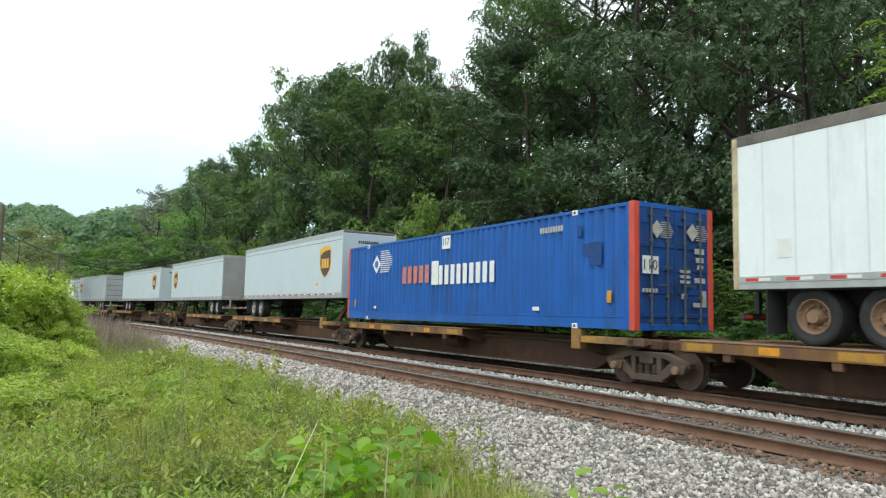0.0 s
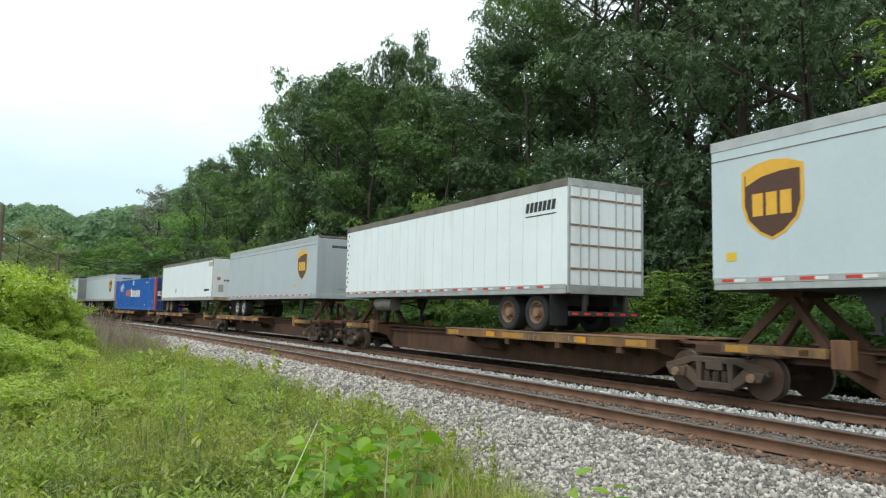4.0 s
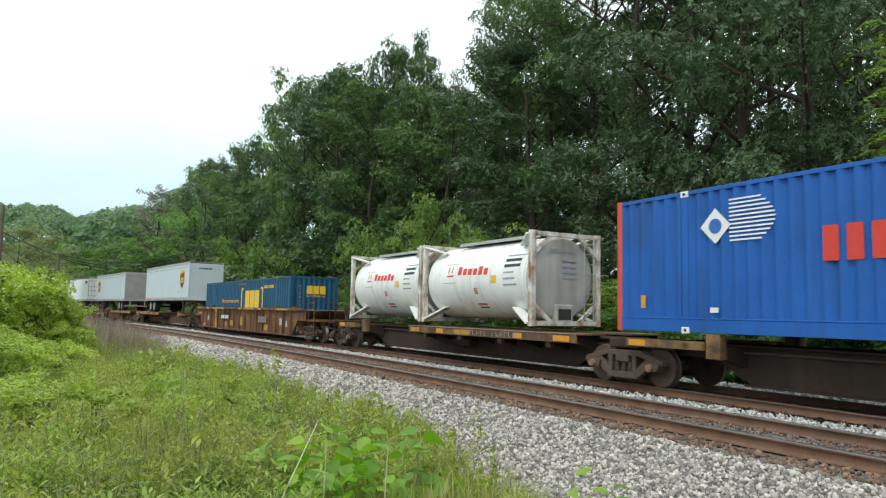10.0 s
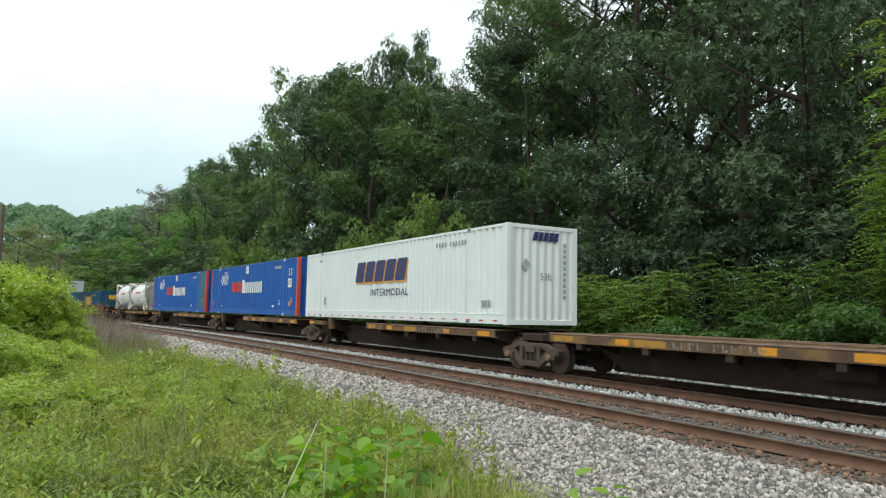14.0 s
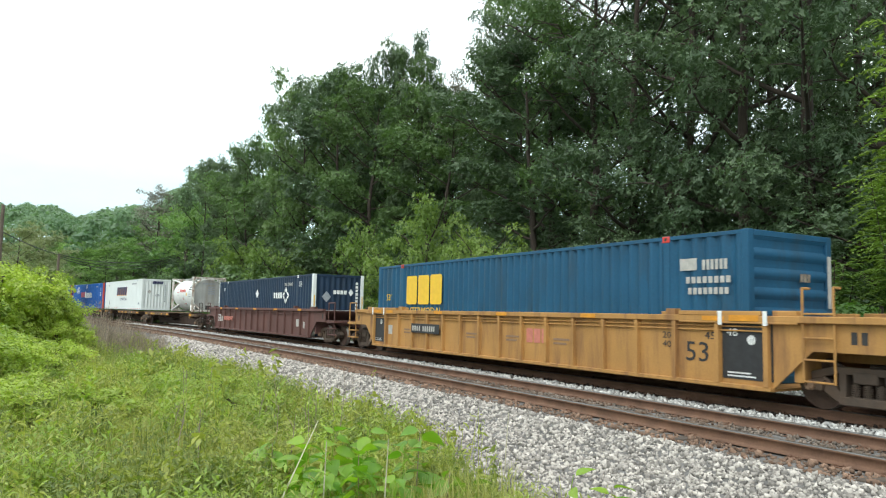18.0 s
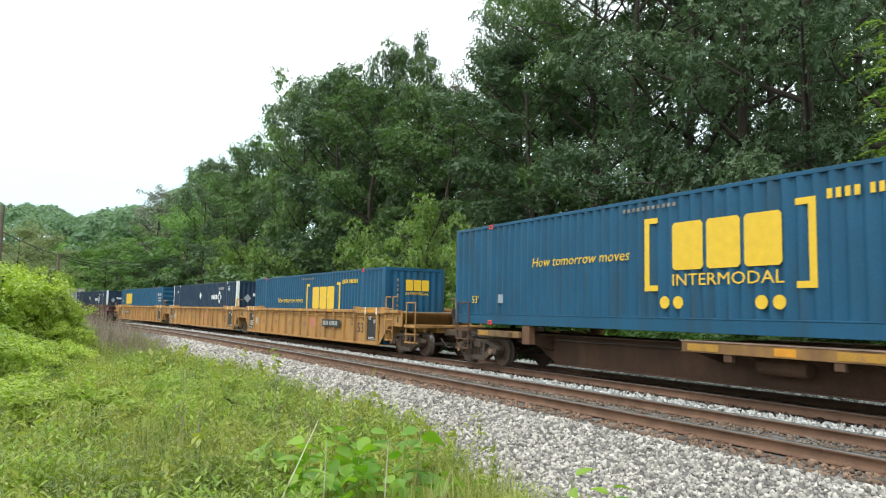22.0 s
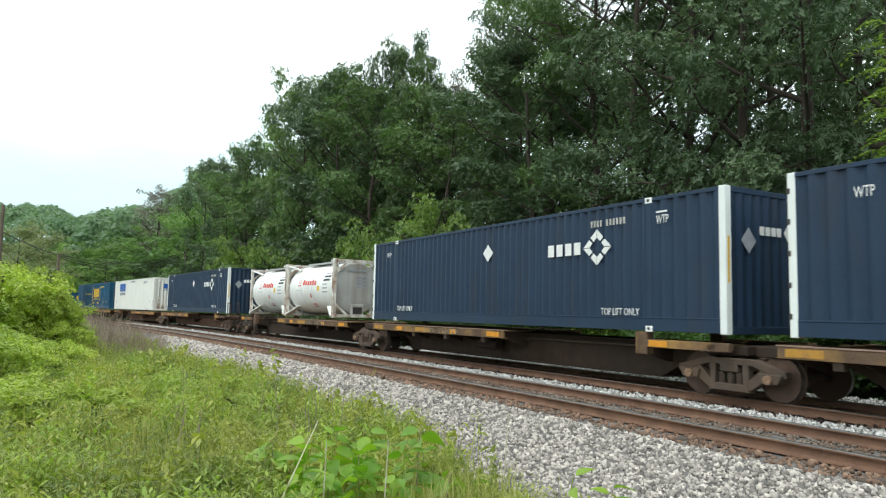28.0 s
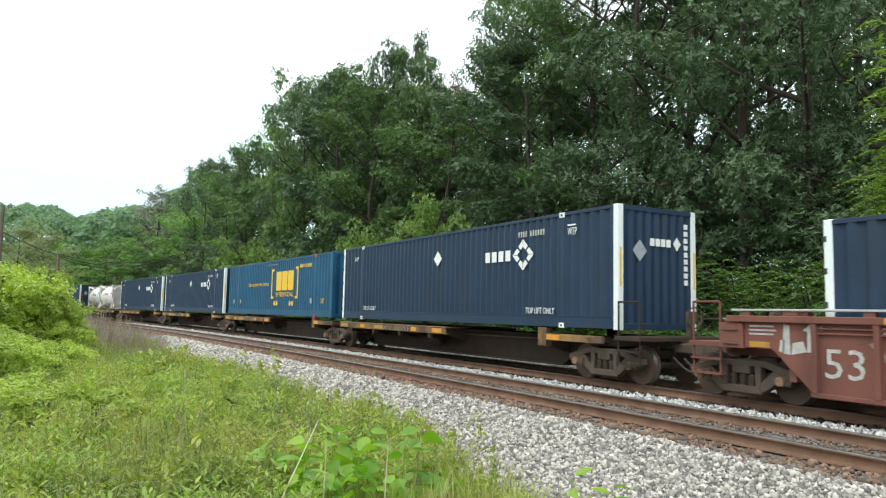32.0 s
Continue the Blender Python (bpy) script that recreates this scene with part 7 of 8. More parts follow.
SMALL_FAR = [tree_meshes(36 + i, M["shrub_leaf"] if i else M["maple_leaf"], H=6.0, crown_from=0.10, spread=2.3, n_limbs=9, per_clump=66, leaf_size=0.28, clump=0.95, core=14) for i in range(2)]
SUMAC = [sumac_meshes(91 + i, M["shrub_leaf"]) for i in range(2)]
SUMAC_TALL = [sumac_meshes(93, M["sumac_leaf"], H=11.0, stems=9, fronds=56, spread=2.0, big=1.4)]
SUMAC_LIGHT = [sumac_meshes(97 + i, M["sumac_leaf"], big=1.1) for i in range(2)]
VINE = [tree_meshes(95 + i, M["vine_leaf"], H=3.0, crown_from=0.02, spread=1.5, n_limbs=14, subs=4, per_clump=120, leaf_size=0.13, clump=0.52, core=12, up=0.3, limbs=False) for i in range(2)]
BUSH = [tree_meshes(41 + i, M["bush_leaf"], H=2.6, crown_from=0.03, spread=1.15, n_limbs=13, per_clump=125, leaf_size=0.09, clump=0.45, ball=0.95, up=0.5, limbs=False, core=12, tri=False) for i in range(3)]
UNDER = [tree_meshes(61 + i, M["oak_leaf"], H=8.0, crown_from=0.04, spread=3.2, n_limbs=12, subs=4, per_clump=60, leaf_size=0.36, clump=1.4, core=6, tuft=6) for i in range(2)]
UNDER_NEAR = [tree_meshes(65 + i, M["oak_leaf"], H=8.0, crown_from=0.04, spread=3.0, n_limbs=14, subs=6, per_clump=130, leaf_size=0.15, clump=0.95, core=8, tuft=6) for i in range(2)]
planted = {}


def plant(kind, variants, i, x, y, h, base_h, turn, wide, label, category, group):
    key = (kind, variants[i][1].name)
    m = pose(x, y, ground_z(x, y) - 0.1, 0, 0, turn) @ Matrix.Diagonal((wide, wide, h / base_h, 1))
    if key not in planted:
        ob = tree_thing(kind, variants[i], label, category, group)
        planted[key] = ob
    else:
        ob = copy_thing(planted[key], m)
    ob.matrix_basis = m
    return tagged(ob, label)


rng = random.Random(5)
TREES = []
def free(x, y, r):
    return all((x - a) ** 2 + (y - b) ** 2 > r * r for a, b in TREES)


def bearing(az, dist):
    return math.sin(radians(az)) * dist, math.cos(radians(az)) * dist


# the trees that stand out of the skyline: bearing, distance, elevation of the top, width, kind
for az, dist, e, wide, i in ((24.2, 58, 21.2, 0.5, 1), (25.4, 59, 21.5, 0.55, 0), (26.4, 57.5, 20.5, 0.42, 3), (37.2, 46, 30.0, 0.95, 0), (40.5, 40, 33.0, 1.0, 3), (20.0, 60, 19.4, 0.9, 0), (17.3, 66, 17.8, 0.8, 3), (15.7, 70, 16.6, 0.6, 1), (22.4, 56, 19.4, 0.95, 2), (28.6, 60, 17.4, 0.85, 1), (14.8, 82, 13.4, 0.8, 2), (9.9, 90, 11.5, 0.62, 0), (11.6, 88, 11.8, 0.62, 1), (13.0, 86, 12.6, 0.55, 0), (34.8, 52, 26.5, 0.72, 3), (32.6, 55, 21.8, 0.5, 0), (19.4, 76, 18.0, 0.8, 1), (22.0, 74, 18.6, 1.0, 3), (43.5, 36, 35, 1.0, 1), (47.5, 34, 38, 1.05, 0), (51.5, 31, 40, 1.0, 1), (56, 30, 42, 1.1, 0), (61, 29, 42, 1.0, 1), (45, 46, 34, 1.1, 0), (49.5, 42, 37, 1.1, 1), (54, 40, 38, 1.1, 0), (59, 40, 38, 1.1, 1)):
    x, y = bearing(az, dist)
    h = EYE[2] + dist * math.tan(radians(e)) - ground_z(x, y)
    kind = TALL if az > 42 else NEAR if dist < 50 else OAKS
    plant("tree", kind, i % len(kind), x, y, h, 20.0, az * 37, wide, "tall leafy " + ("maple with lighter green crown" if i > 1 else "oak with dark green crown") + " in the woods", "tree", "trees of the wood")
    TREES.append((x, y))
for az, dist, e, wide in ((29.2, 63, 18.7, 0.6), (6.6, 112, 8.9, 0.8), (27.6, 66, 17.6, 0.5)):
    x, y = bearing(az, dist)
    plant("tree", PALE, 0, x, y, EYE[2] + dist * math.tan(radians(e)) - ground_z(x, y), 20.0, az * 31, wide, "thin grey-leaved dying tree at the edge of the woods", "tree", "trees of the wood")

for az, dist, e, wide in ((-2.3, 92, 5.7, 0.62), (-0.7, 96, 5.2, 0.6)):
    x, y = bearing(az, dist)
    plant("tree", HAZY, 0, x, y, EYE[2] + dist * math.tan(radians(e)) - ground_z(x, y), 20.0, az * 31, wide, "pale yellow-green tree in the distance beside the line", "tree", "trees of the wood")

# the rest of the front rank, then the trees behind it
for rank, (o0, o1, share, gap, s0, s1) in enumerate(((8.5, 11.0, 0.93, 5.4, 2, 170), (14, 18, 0.92, 7.0, 4, 170), (21, 30, 0.86, 8.5, 0, 150), (34, 55, 0.86, 13, 0, 130))):
    s = s0
    while s < s1:
        off = rng.uniform(o0, o1) + (4.0 if s < 45 and rank == 0 else 0.0)
        x, y, th = line(s, off)
        if free(x, y, gap * 0.62):
            g = ground_z(x, y)
            d = math.hypot(x, y)
            az = math.degrees(math.atan2(x, y))
            low = 0.84 if 29 < az < 40 and rank > 1 else (0.74, 0.88, 0.97, 1.0)[rank] if az < 8.5 else 1.0
            h = top_at(x, y, low * share * rng.uniform(0.90, 1.0), math.degrees(2.6 / d)) - g
            h = max(7.0, min(25.0 if rank < 2 else 34.0, h))
            i = rng.randrange(4)
            # FAR crowns are lighter mostly from the haze in their leaf colour
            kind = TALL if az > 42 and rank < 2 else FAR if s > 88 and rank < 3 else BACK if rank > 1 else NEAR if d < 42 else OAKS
            plant("tree", kind, i % len(kind), x, y, h, 20.0, rng.uniform(0, 360), rng.uniform(0.80, 1.05) * (0.55 + 0.45 * h / 20), "tall leafy " + ("maple with lighter green crown" if kind is FAR or (kind is OAKS and i == 2) else "oak with dark green crown") + " in the woods", "tree", "trees of the wood")
            TREES.append((x, y))
        s += gap * rng.uniform(0.75, 1.25)

# the understorey that closes the wood
for o0, o1, gap in ((11, 14, 4.5), (17, 22, 5.5), (26, 34, 7.0)):
    s = -2.0
    while s < 120:
        x, y, th = line(s, rng.uniform(o0, o1))
        plant("understorey_tree", UNDER_NEAR if s < 48 and o0 < 15 else UNDER, rng.randrange(2), x, y, rng.uniform(6.0, 9.5), 8.0, rng.uniform(0, 360), rng.uniform(0.9, 1.15), "dark green young tree inside the woods", "tree", "trees of the wood")
        s += gap * rng.uniform(0.8, 1.2)

# small trees and shrubs along the edge
for row, (o0, o1, h0, h1, gap, s0, s1) in enumerate(((5.0, 6.2, 1.6, 3.0, 1.8, 1.0, 150), (6.0, 8.0, 3.0, 6.4, 3.2, 6.0, 170))):
    s = s0
    while s < s1:
        x, y, th = line(s, rng.uniform(o0, o1))
        i = rng.randrange(3)
        h = rng.uniform(h0, h1) if s > 46 else rng.uniform(2.3, 3.3) if row == 0 else rng.uniform(3.4, 4.6)
        kind = SMALL if s < 50 else SMALL_FAR
        if s < 46 and row == 0:
            kind = SUMAC if 17 < s < 30 and i else VINE
        elif s < 46:
            kind = SUMAC
        if 17 < s < 26 and (row == 1 or i):
            kind = SUMAC_LIGHT
        plant("shrub" if row == 0 else "small_tree", kind, i % len(kind), x, y, h * (1.15 if kind in (SUMAC, SUMAC_LIGHT) else 1.0), 4.0 if kind in (SUMAC, SUMAC_LIGHT) else 3.0 if kind is VINE else 6.0, rng.uniform(0, 360), (0.45 + 0.55 * h / 6) * rng.uniform(0.9, 1.3) * (1.25 if kind in (SUMAC, SUMAC_LIGHT, VINE) else 1.0), "light green leafy " + ("shrub" if row == 0 else "young tree") + " at the edge of the woods", "shrub" if row == 0 else "tree", "undergrowth beside the line")
        s += gap * rng.uniform(0.7, 1.3)
for az, d, h, wide in ((62.4, 23.0, 11.0, 0.95), (61.6, 22.0, 6.5, 0.7), (63.6, 22.5, 9.5, 0.9), (65.0, 24.0, 12.5, 1.1)):
    x, y = bearing(az, d)
    plant("small_tree", SUMAC_TALL, 0, x, y, h, 11.0, x * 50, wide, "light green sumac leaning over the line", "tree", "undergrowth beside the line")

# light green young trees that stand out along the edge: bearing, distance, height, width
for az, d, h, wide in ((26.9, 39.5, 8.6, 0.85), (22.0, 47, 8.0, 0.8), (32.6, 34, 6.4, 0.75), (30.2, 37, 5.6, 0.7), (24.4, 43, 6.0, 0.7), (15.5, 62, 8.0, 1.0), (12.5, 72, 9.0, 1.1)):
    x, y = bearing(az, d)
    plant("small_tree", LIGHT, 0, x, y, h, 6.0, az * 40, wide, "yellow-green young tree at the edge of the woods", "tree", "undergrowth beside the line")

# bushes between the camera and the far bend: bearing, distance, elevation of the top
for k, (az, d, e) in enumerate(((-9.6, 19, 3.4), (-8.4, 20, 2.8), (-6.0, 24, 3.0), (-4.8, 26, 2.9), (-3.4, 28, 2.7), (-2.5, 28.5, 2.6), (-1.6, 29, 2.7), (-0.8, 29.5, 2.2), (-0.1, 30, 1.4), (0.5, 30.5, 0.5), (1.1, 31, -0.4), (1.8, 31.5, -0.9), (0.6, 28.5, -1.1), (1.6, 29.5, -1.8), (2.6, 30.5, -2.5), (-5.4, 14, -1.4), (-3.4, 15.5, -1.8), (-1.5, 18, -1.8), (0.2, 21, -2.4), (1.2, 27, -2.9), (-4.2, 11.5, -5.0), (-2.0, 13.0, -4.8), (0.4, 16, -4.4), (2.4, 20, -4.1), (3.8, 24, -3.9), (5.2, 29, -3.5), (9.5, 17, -4.7), (8.0, 19, -4.3), (10.7, 15.5, -5.1), (3.2, 13, -5.7), (6.4, 15, -5.0), (13.6, 12.5, -6.2))):
    x, y = bearing(az, d)
    h = EYE[2] + d * math.tan(radians(e)) - ground_z(x, y) + 0.1
    plant("bush", BUSH, k % 3, x, y, h, 2.6, k * 67, max(0.5, h / 2.6) * (1.15 if e < -0.95 else 0.62 if az > -3 else 0.85), "dense bright green bush beside the track", "bush", "bushes beside the line")


def far_woods():
    """Hillside woods far down the line: crowns of leaf clumps, one mesh."""
    r = np.random.default_rng(8)
    cs, os_ = [], []
    n = 0
    while n < 480:
        s, off = r.uniform(120, 420), r.uniform(6, 170) if r.uniform() < 0.8 else -r.uniform(18, 90)
        if off < 0 and s < 150:
            continue
        x, y, th = line(s, off)
        az = math.degrees(math.atan2(x, y))
        if az < -9 or az > 16:
            continue
        g = ground_z(x, y)
        h = r.uniform(15, 24)
        top = min(g + h, top_at(x, y, r.uniform(0.93, 1.04)))
        w = r.uniform(2.8, 4.6)
        for lobe in range(11):
            k = 34
            v = r.normal(0, 1, (k, 3)); v /= np.linalg.norm(v, axis=1)[:, None]
            v[:, 2] = np.abs(v[:, 2]) * 1.2 - 0.35
            a, q, down = (0.0, 0.0, 0.9) if lobe == 10 else (lobe * 1.57, 0.42, 1.5) if lobe > 5 else (lobe * 1.05, 0.72, 3.0)
            at = np.array([x + math.cos(a) * w * q, y + math.sin(a) * w * q, top - w * 0.30 - down * r.uniform(0.6, 1.3)])
            p = v * w * r.uniform(0.30, 0.42) * r.uniform(0.85, 1.05, (k, 1)) + at
            cs.append(p); os_.append(v * 1.5)
        n += 1
    # the hillside's haze is only in the colour of these leaves
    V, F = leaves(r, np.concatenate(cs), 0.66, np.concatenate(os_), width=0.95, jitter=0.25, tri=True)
    ob = new("far_woods", mesh_np("far_woods", V, F, M["hazed_hill_leaf"]))
    tagged(ob, "green woods on the far hillside, haze put into the leaf colour", "woods", kind="stuff")


far_woods()

# ---- weeds, grass and stones beside the track ----
def in_verge(x, y):
    off, s = side_of(x, y)
    return off < -6.95 - 0.7 * noise.noise(Vector((x * 0.5, y * 0.35, 3.0))) - max(0.0, 12 - y) * 0.27


def verge_points(r, n, power):
    """Points of the verge in front of the camera, denser near it."""
    pts = []
    while len(pts) < n:
        az, d = r.uniform(-7, 42), 5.2 + 42 * r.uniform() ** power
        x, y = bearing(az, d)
        if in_verge(x, y):
            pts.append((x, y, ground_z(x, y), d))
    return np.array(pts)


def grass_stuff():
    r = np.random.default_rng(3)
    P = verge_points(r, 26000, 1.8)
    n = len(P)
    h = r.uniform(0.18, 0.58, n) * (0.80 + 0.55 * np.sin(P[:, 0] * 1.3) * np.sin(P[:, 1] * 0.9))
    a = r.uniform(0, 2 * math.pi, n)
    w = 0.003 + 0.00055 * P[:, 3]
    bend = r.uniform(0.05, 0.55, n) * h
    base, side = P[:, :3], np.stack([np.cos(a), np.sin(a), 0 * a], 1) * w[:, None]
    lean = np.stack([-np.sin(a), np.cos(a), 0 * a], 1)
    mid = base + lean * (bend * 0.3)[:, None] + np.stack([0 * h, 0 * h, h * 0.6], 1)
    tip = base + lean * bend[:, None] + np.stack([0 * h, 0 * h, h], 1)
    V = np.stack([base - side, base + side, mid + side * 0.7, mid - side * 0.7, tip], 1).reshape(-1, 3)
    i = np.arange(n)[:, None] * 5
    F = np.concatenate([i + np.array([[0, 1, 2]]), i + np.array([[0, 2, 3]]), i + np.array([[3, 2, 4]])])
    tagged(new("grass", mesh_np("grass", V, F, M["grass"])), "rough green and straw-coloured grass of the verge", "grass", kind="stuff")


def weed_stuff():
    r = np.random.default_rng(4)
    P = verge_points(r, 5600, 1.6)
    cs, os_, sizes, stems = [], [], [], []
    for x, y, z, d in P:
        if 1.8 < x < 3.5 and y < 7.0 and r.uniform() < 0.7:
            continue
        h = r.uniform(0.18, 0.66) * (0.72 + 1.5 * noise.noise(Vector((x * 0.75, y * 0.6, 7.0)))) * min(1.0, 0.45 + 0.05 * d) * (1.55 if r.uniform() < 0.12 else 1.0)
        k = int(r.integers(12, 24))
        t = r.uniform(0.12, 1.0, k)
        ang = r.uniform(0, 2 * math.pi, k)
        rad = (0.03 + 0.10 * (1.1 - t)) * r.uniform(0.6, 1.3, k) * (0.8 + h)
        lx, ly = r.normal(0, 0.10, 2)
        c = np.stack([x + lx * t + rad * np.cos(ang), y + ly * t + rad * np.sin(ang), z + h * t], 1)
        cs.append(c); os_.append(np.stack([0.75 * np.cos(ang), 0.75 * np.sin(ang), 0.25 + 0 * ang], 1)); sizes.append(np.full(k, (0.050 + 0.0028 * d) * (r.uniform(1.3, 2.3) if r.uniform() < 0.3 else r.uniform(0.6, 1.3))))
        if d < 16:
            stems.append(np.array([[x, y, z - 0.03, 0.006], [x + lx * 0.5, y + ly * 0.5, z + h * 0.5, 0.005], [x + lx, y + ly, z + h, 0.002]]))
    V, F = leaves(r, np.concatenate(cs), np.concatenate(sizes), np.concatenate(os_), width=0.36, jitter=0.45, droop=0.1)
    tagged(new("weeds", mesh_np("weeds", V, F, M["weed_leaf"])), "knee-high leafy green weeds of the verge", "weeds", kind="stuff")
    V, F = tubes(stems, 4)
    tagged(new("weed_stems", mesh_np("weed_stems", V, F, M["weed_leaf"])), "thin green stems of the weeds", "weeds", kind="stuff")


def weed_meshes(seed, leaf, H=0.8, stems=11, per=24, size=0.12, width=0.26):
    """A clump of upright stems set with narrow leaves."""
    rng = np.random.default_rng(seed)
    paths, cs, os_, sz = [], [], [], []
    for k in range(stems):
        a = k * 2.4 + rng.uniform(-0.5, 0.5)
        lean = np.array([math.cos(a), math.sin(a)]) * rng.uniform(0.05, 0.32)
        h = H * rng.uniform(0.55, 1.0)
        st = np.array([[lean[0] * 0.3, lean[1] * 0.3, -0.04, 0.005], [lean[0] * 0.7, lean[1] * 0.7, h * 0.5, 0.004], [lean[0], lean[1], h, 0.002]])
        paths.append(st)
        t = np.linspace(0.12, 1.0, per)
        ang = np.arange(per) * 2.4 + rng.uniform(0, 6)
        s = size * (1.15 - 0.6 * t) * rng.uniform(0.8, 1.2, per)
        q = np.stack([np.interp(t, [0, 0.5, 1], st[:, c]) for c in range(3)], 1)
        d = np.stack([np.cos(ang), np.sin(ang), 0 * ang], 1)
        cs.append(q); os_.append(d); sz.append(s)
    Q, D, S = np.concatenate(cs), np.concatenate(os_), np.concatenate(sz)[:, None]
    up = np.array([0, 0, 1.0])
    side = np.cross(D, up)
    side /= np.linalg.norm(side, axis=1)[:, None] + 1e-9
    rise = D * 0.80 + up * rng.uniform(0.15, 0.95, (len(D), 1))
    V = np.stack([Q, Q + rise * S * 0.5 + side * S * width * 0.5, Q + rise * S - up * S * 0.12, Q + rise * S * 0.5 - side * S * width * 0.5], 1).reshape(-1, 3)
    F = np.arange(len(V), dtype=np.int32).reshape(-1, 4)
    Vt, Ft = tubes(paths, 3)
    return mesh_np("foliage", np.concatenate([V, Vt]), np.concatenate([F, Ft + len(V)]), leaf)


def weed_clumps():
    """Upright leafy weeds that stand out of the verge, each a thing."""
    r = random.Random(17)
    firsts = []
    for i, (m, size, width) in enumerate((("weed_dark", 0.14, 0.28), ("weed_leaf", 0.14, 0.20), ("grass", 0.19, 0.09), ("bright_weed", 0.17, 0.26))):
        foliage = weed_meshes(101 + i, M[m], size=size, width=width)
        ob = tagged(new("weed_clump"), "upright weed with narrow green leaves, on the verge", "plant", "upright weeds of the verge")
        child("foliage", foliage, ob)
        firsts.append(ob)
    n = 0
    while n < 286:
        az, d = r.uniform(-6, 30), 5.6 + 22 * r.random() ** 1.5
        x, y = bearing(az, d)
        off, s = side_of(x, y)
        if not in_verge(x, y) or off > -7.7 or (1.7 < x < 3.6 and y < 7.1):
            continue
        i = r.choice((0, 0, 1, 1, 2, 3)) if noise.noise(Vector((x * 0.4, y * 0.4, 1.0))) > -0.1 else r.choice((1, 2, 2, 3))
        h = r.uniform(0.5, 1.15) * min(1.0, 0.50 + 0.035 * d)
        m = pose(x, y, ground_z(x, y), 0, 0, r.uniform(0, 360)) @ Matrix.Diagonal((h * r.uniform(1.0, 1.5), h * r.uniform(1.0, 1.5), h, 1))
        ob = firsts[i] if n < 4 and i == n else copy_thing(firsts[i], m)
        ob.matrix_basis = m
        n += 1
    for k, ob in enumerate(firsts):
        x, y = bearing(3 + 5 * k, 9.5 + k)
        ob.matrix_basis = pose(x, y, ground_z(x, y))


def tall_weed_stuff():
    """The uncounted upright weeds of the verge, in drifts of one kind each."""
    r = np.random.default_rng(23)
    for kind, (mat, n, size, width) in enumerate((("weed_leaf", 760, 0.155, 0.20), ("bright_weed", 420, 0.185, 0.25), ("weed_dark", 620, 0.13, 0.30))):
        src = weed_meshes(131 + kind, M[mat], stems=6, per=15, size=size, width=width)
        co = np.empty(len(src.vertices) * 3, np.float32); src.vertices.foreach_get("co", co); co = co.reshape(-1, 3)
        quads = np.array([p.vertices[:] for p in src.polygons], np.int32)
        P = verge_points(r, n * 3, 1.7)
        keep = [k for k, (x, y, z, d) in enumerate(P) if noise.noise(Vector((x * 0.6, y * 0.45, 11.0 + 5 * kind))) > -0.08 and not (1.8 < x < 3.5 and y < 7.0)][:n]
        V, F = [], []
        for k in keep:
            x, y, z, d = P[k]
            a, h = r.uniform(0, 6.28), (0.38 + 0.85 * r.uniform() ** 1.8) * min(1.0, 0.62 + 0.03 * d)
            c, q = math.cos(a) * h * 1.15, math.sin(a) * h * 1.15
            F.append(quads + len(V) * len(co))
            V.append(np.stack([x + co[:, 0] * c - co[:, 1] * q, y + co[:, 0] * q + co[:, 1] * c, z + co[:, 2] * h], 1))
        bpy.data.meshes.remove(src)
        tagged(new("tall_weeds", mesh_np("tall_weeds", np.concatenate(V), np.concatenate(F), M[mat])), "upright leafy weeds in drifts over the verge", "weeds", kind="stuff")


def litter_stuff():
    """Fallen leaves and dead stems where the verge meets the ballast."""
    r = np.random.default_rng(29)
    cs = []
    while len(cs) < 1500:
        x, y = bearing(r.uniform(10, 42), r.uniform(5.2, 15))
        off, s = side_of(x, y)
        edge = -6.95 - 0.7 * noise.noise(Vector((x * 0.5, y * 0.35, 3.0))) - max(0.0, 12 - y) * 0.27
        if abs(off - edge - 0.05) < r.uniform(0.05, 0.75):
            z = max(ground_z(x, y), float(np.interp(off, [-8.4, -7.3, -5.25], [-1.0, -0.66, -0.215])))
            cs.append((x, y, z + r.uniform(0.03, 0.09)))
    cs = np.array(cs)
    V, F = leaves(r, cs, 0.075, np.tile([0.0, 0.0, 0.8], (len(cs), 1)), width=0.5, jitter=0.5)
    tagged(new("leaf_litter", mesh_np("leaf_litter", V, F, M["dry_weed"])), "brown fallen leaves along the edge of the ballast", "leaf litter", kind="stuff")


def dry_stuff():
    r = np.random.default_rng(6)
    paths = []
    for _ in range(900):
        az, d = r.uniform(0.9, 7.6), r.uniform(28, 42)
        x, y = bearing(az, d)
        off, s = side_of(x, y)
        if off > -6.1 or off < -10.5:
            continue
        z = ground_z(x, y)
        h = r.uniform(0.7, 2.6) * (1.0 - 0.10 * (az - 2))
        for _ in range(3):
            l = r.normal(0, 0.28, 2)
            paths.append(np.array([[x, y, z, 0.007], [x + l[0] * 0.4, y + l[1] * 0.4, z + h * 0.55, 0.005], [x + l[0], y + l[1], z + h * r.uniform(0.6, 1.0), 0.003]]))
    V, F = tubes(paths, 3)
    tagged(new("dry_weeds", mesh_np("dry_weeds", V, F, M["dry_weed"])), "dry brown brush at the foot of the ballast", "weeds", kind="stuff")


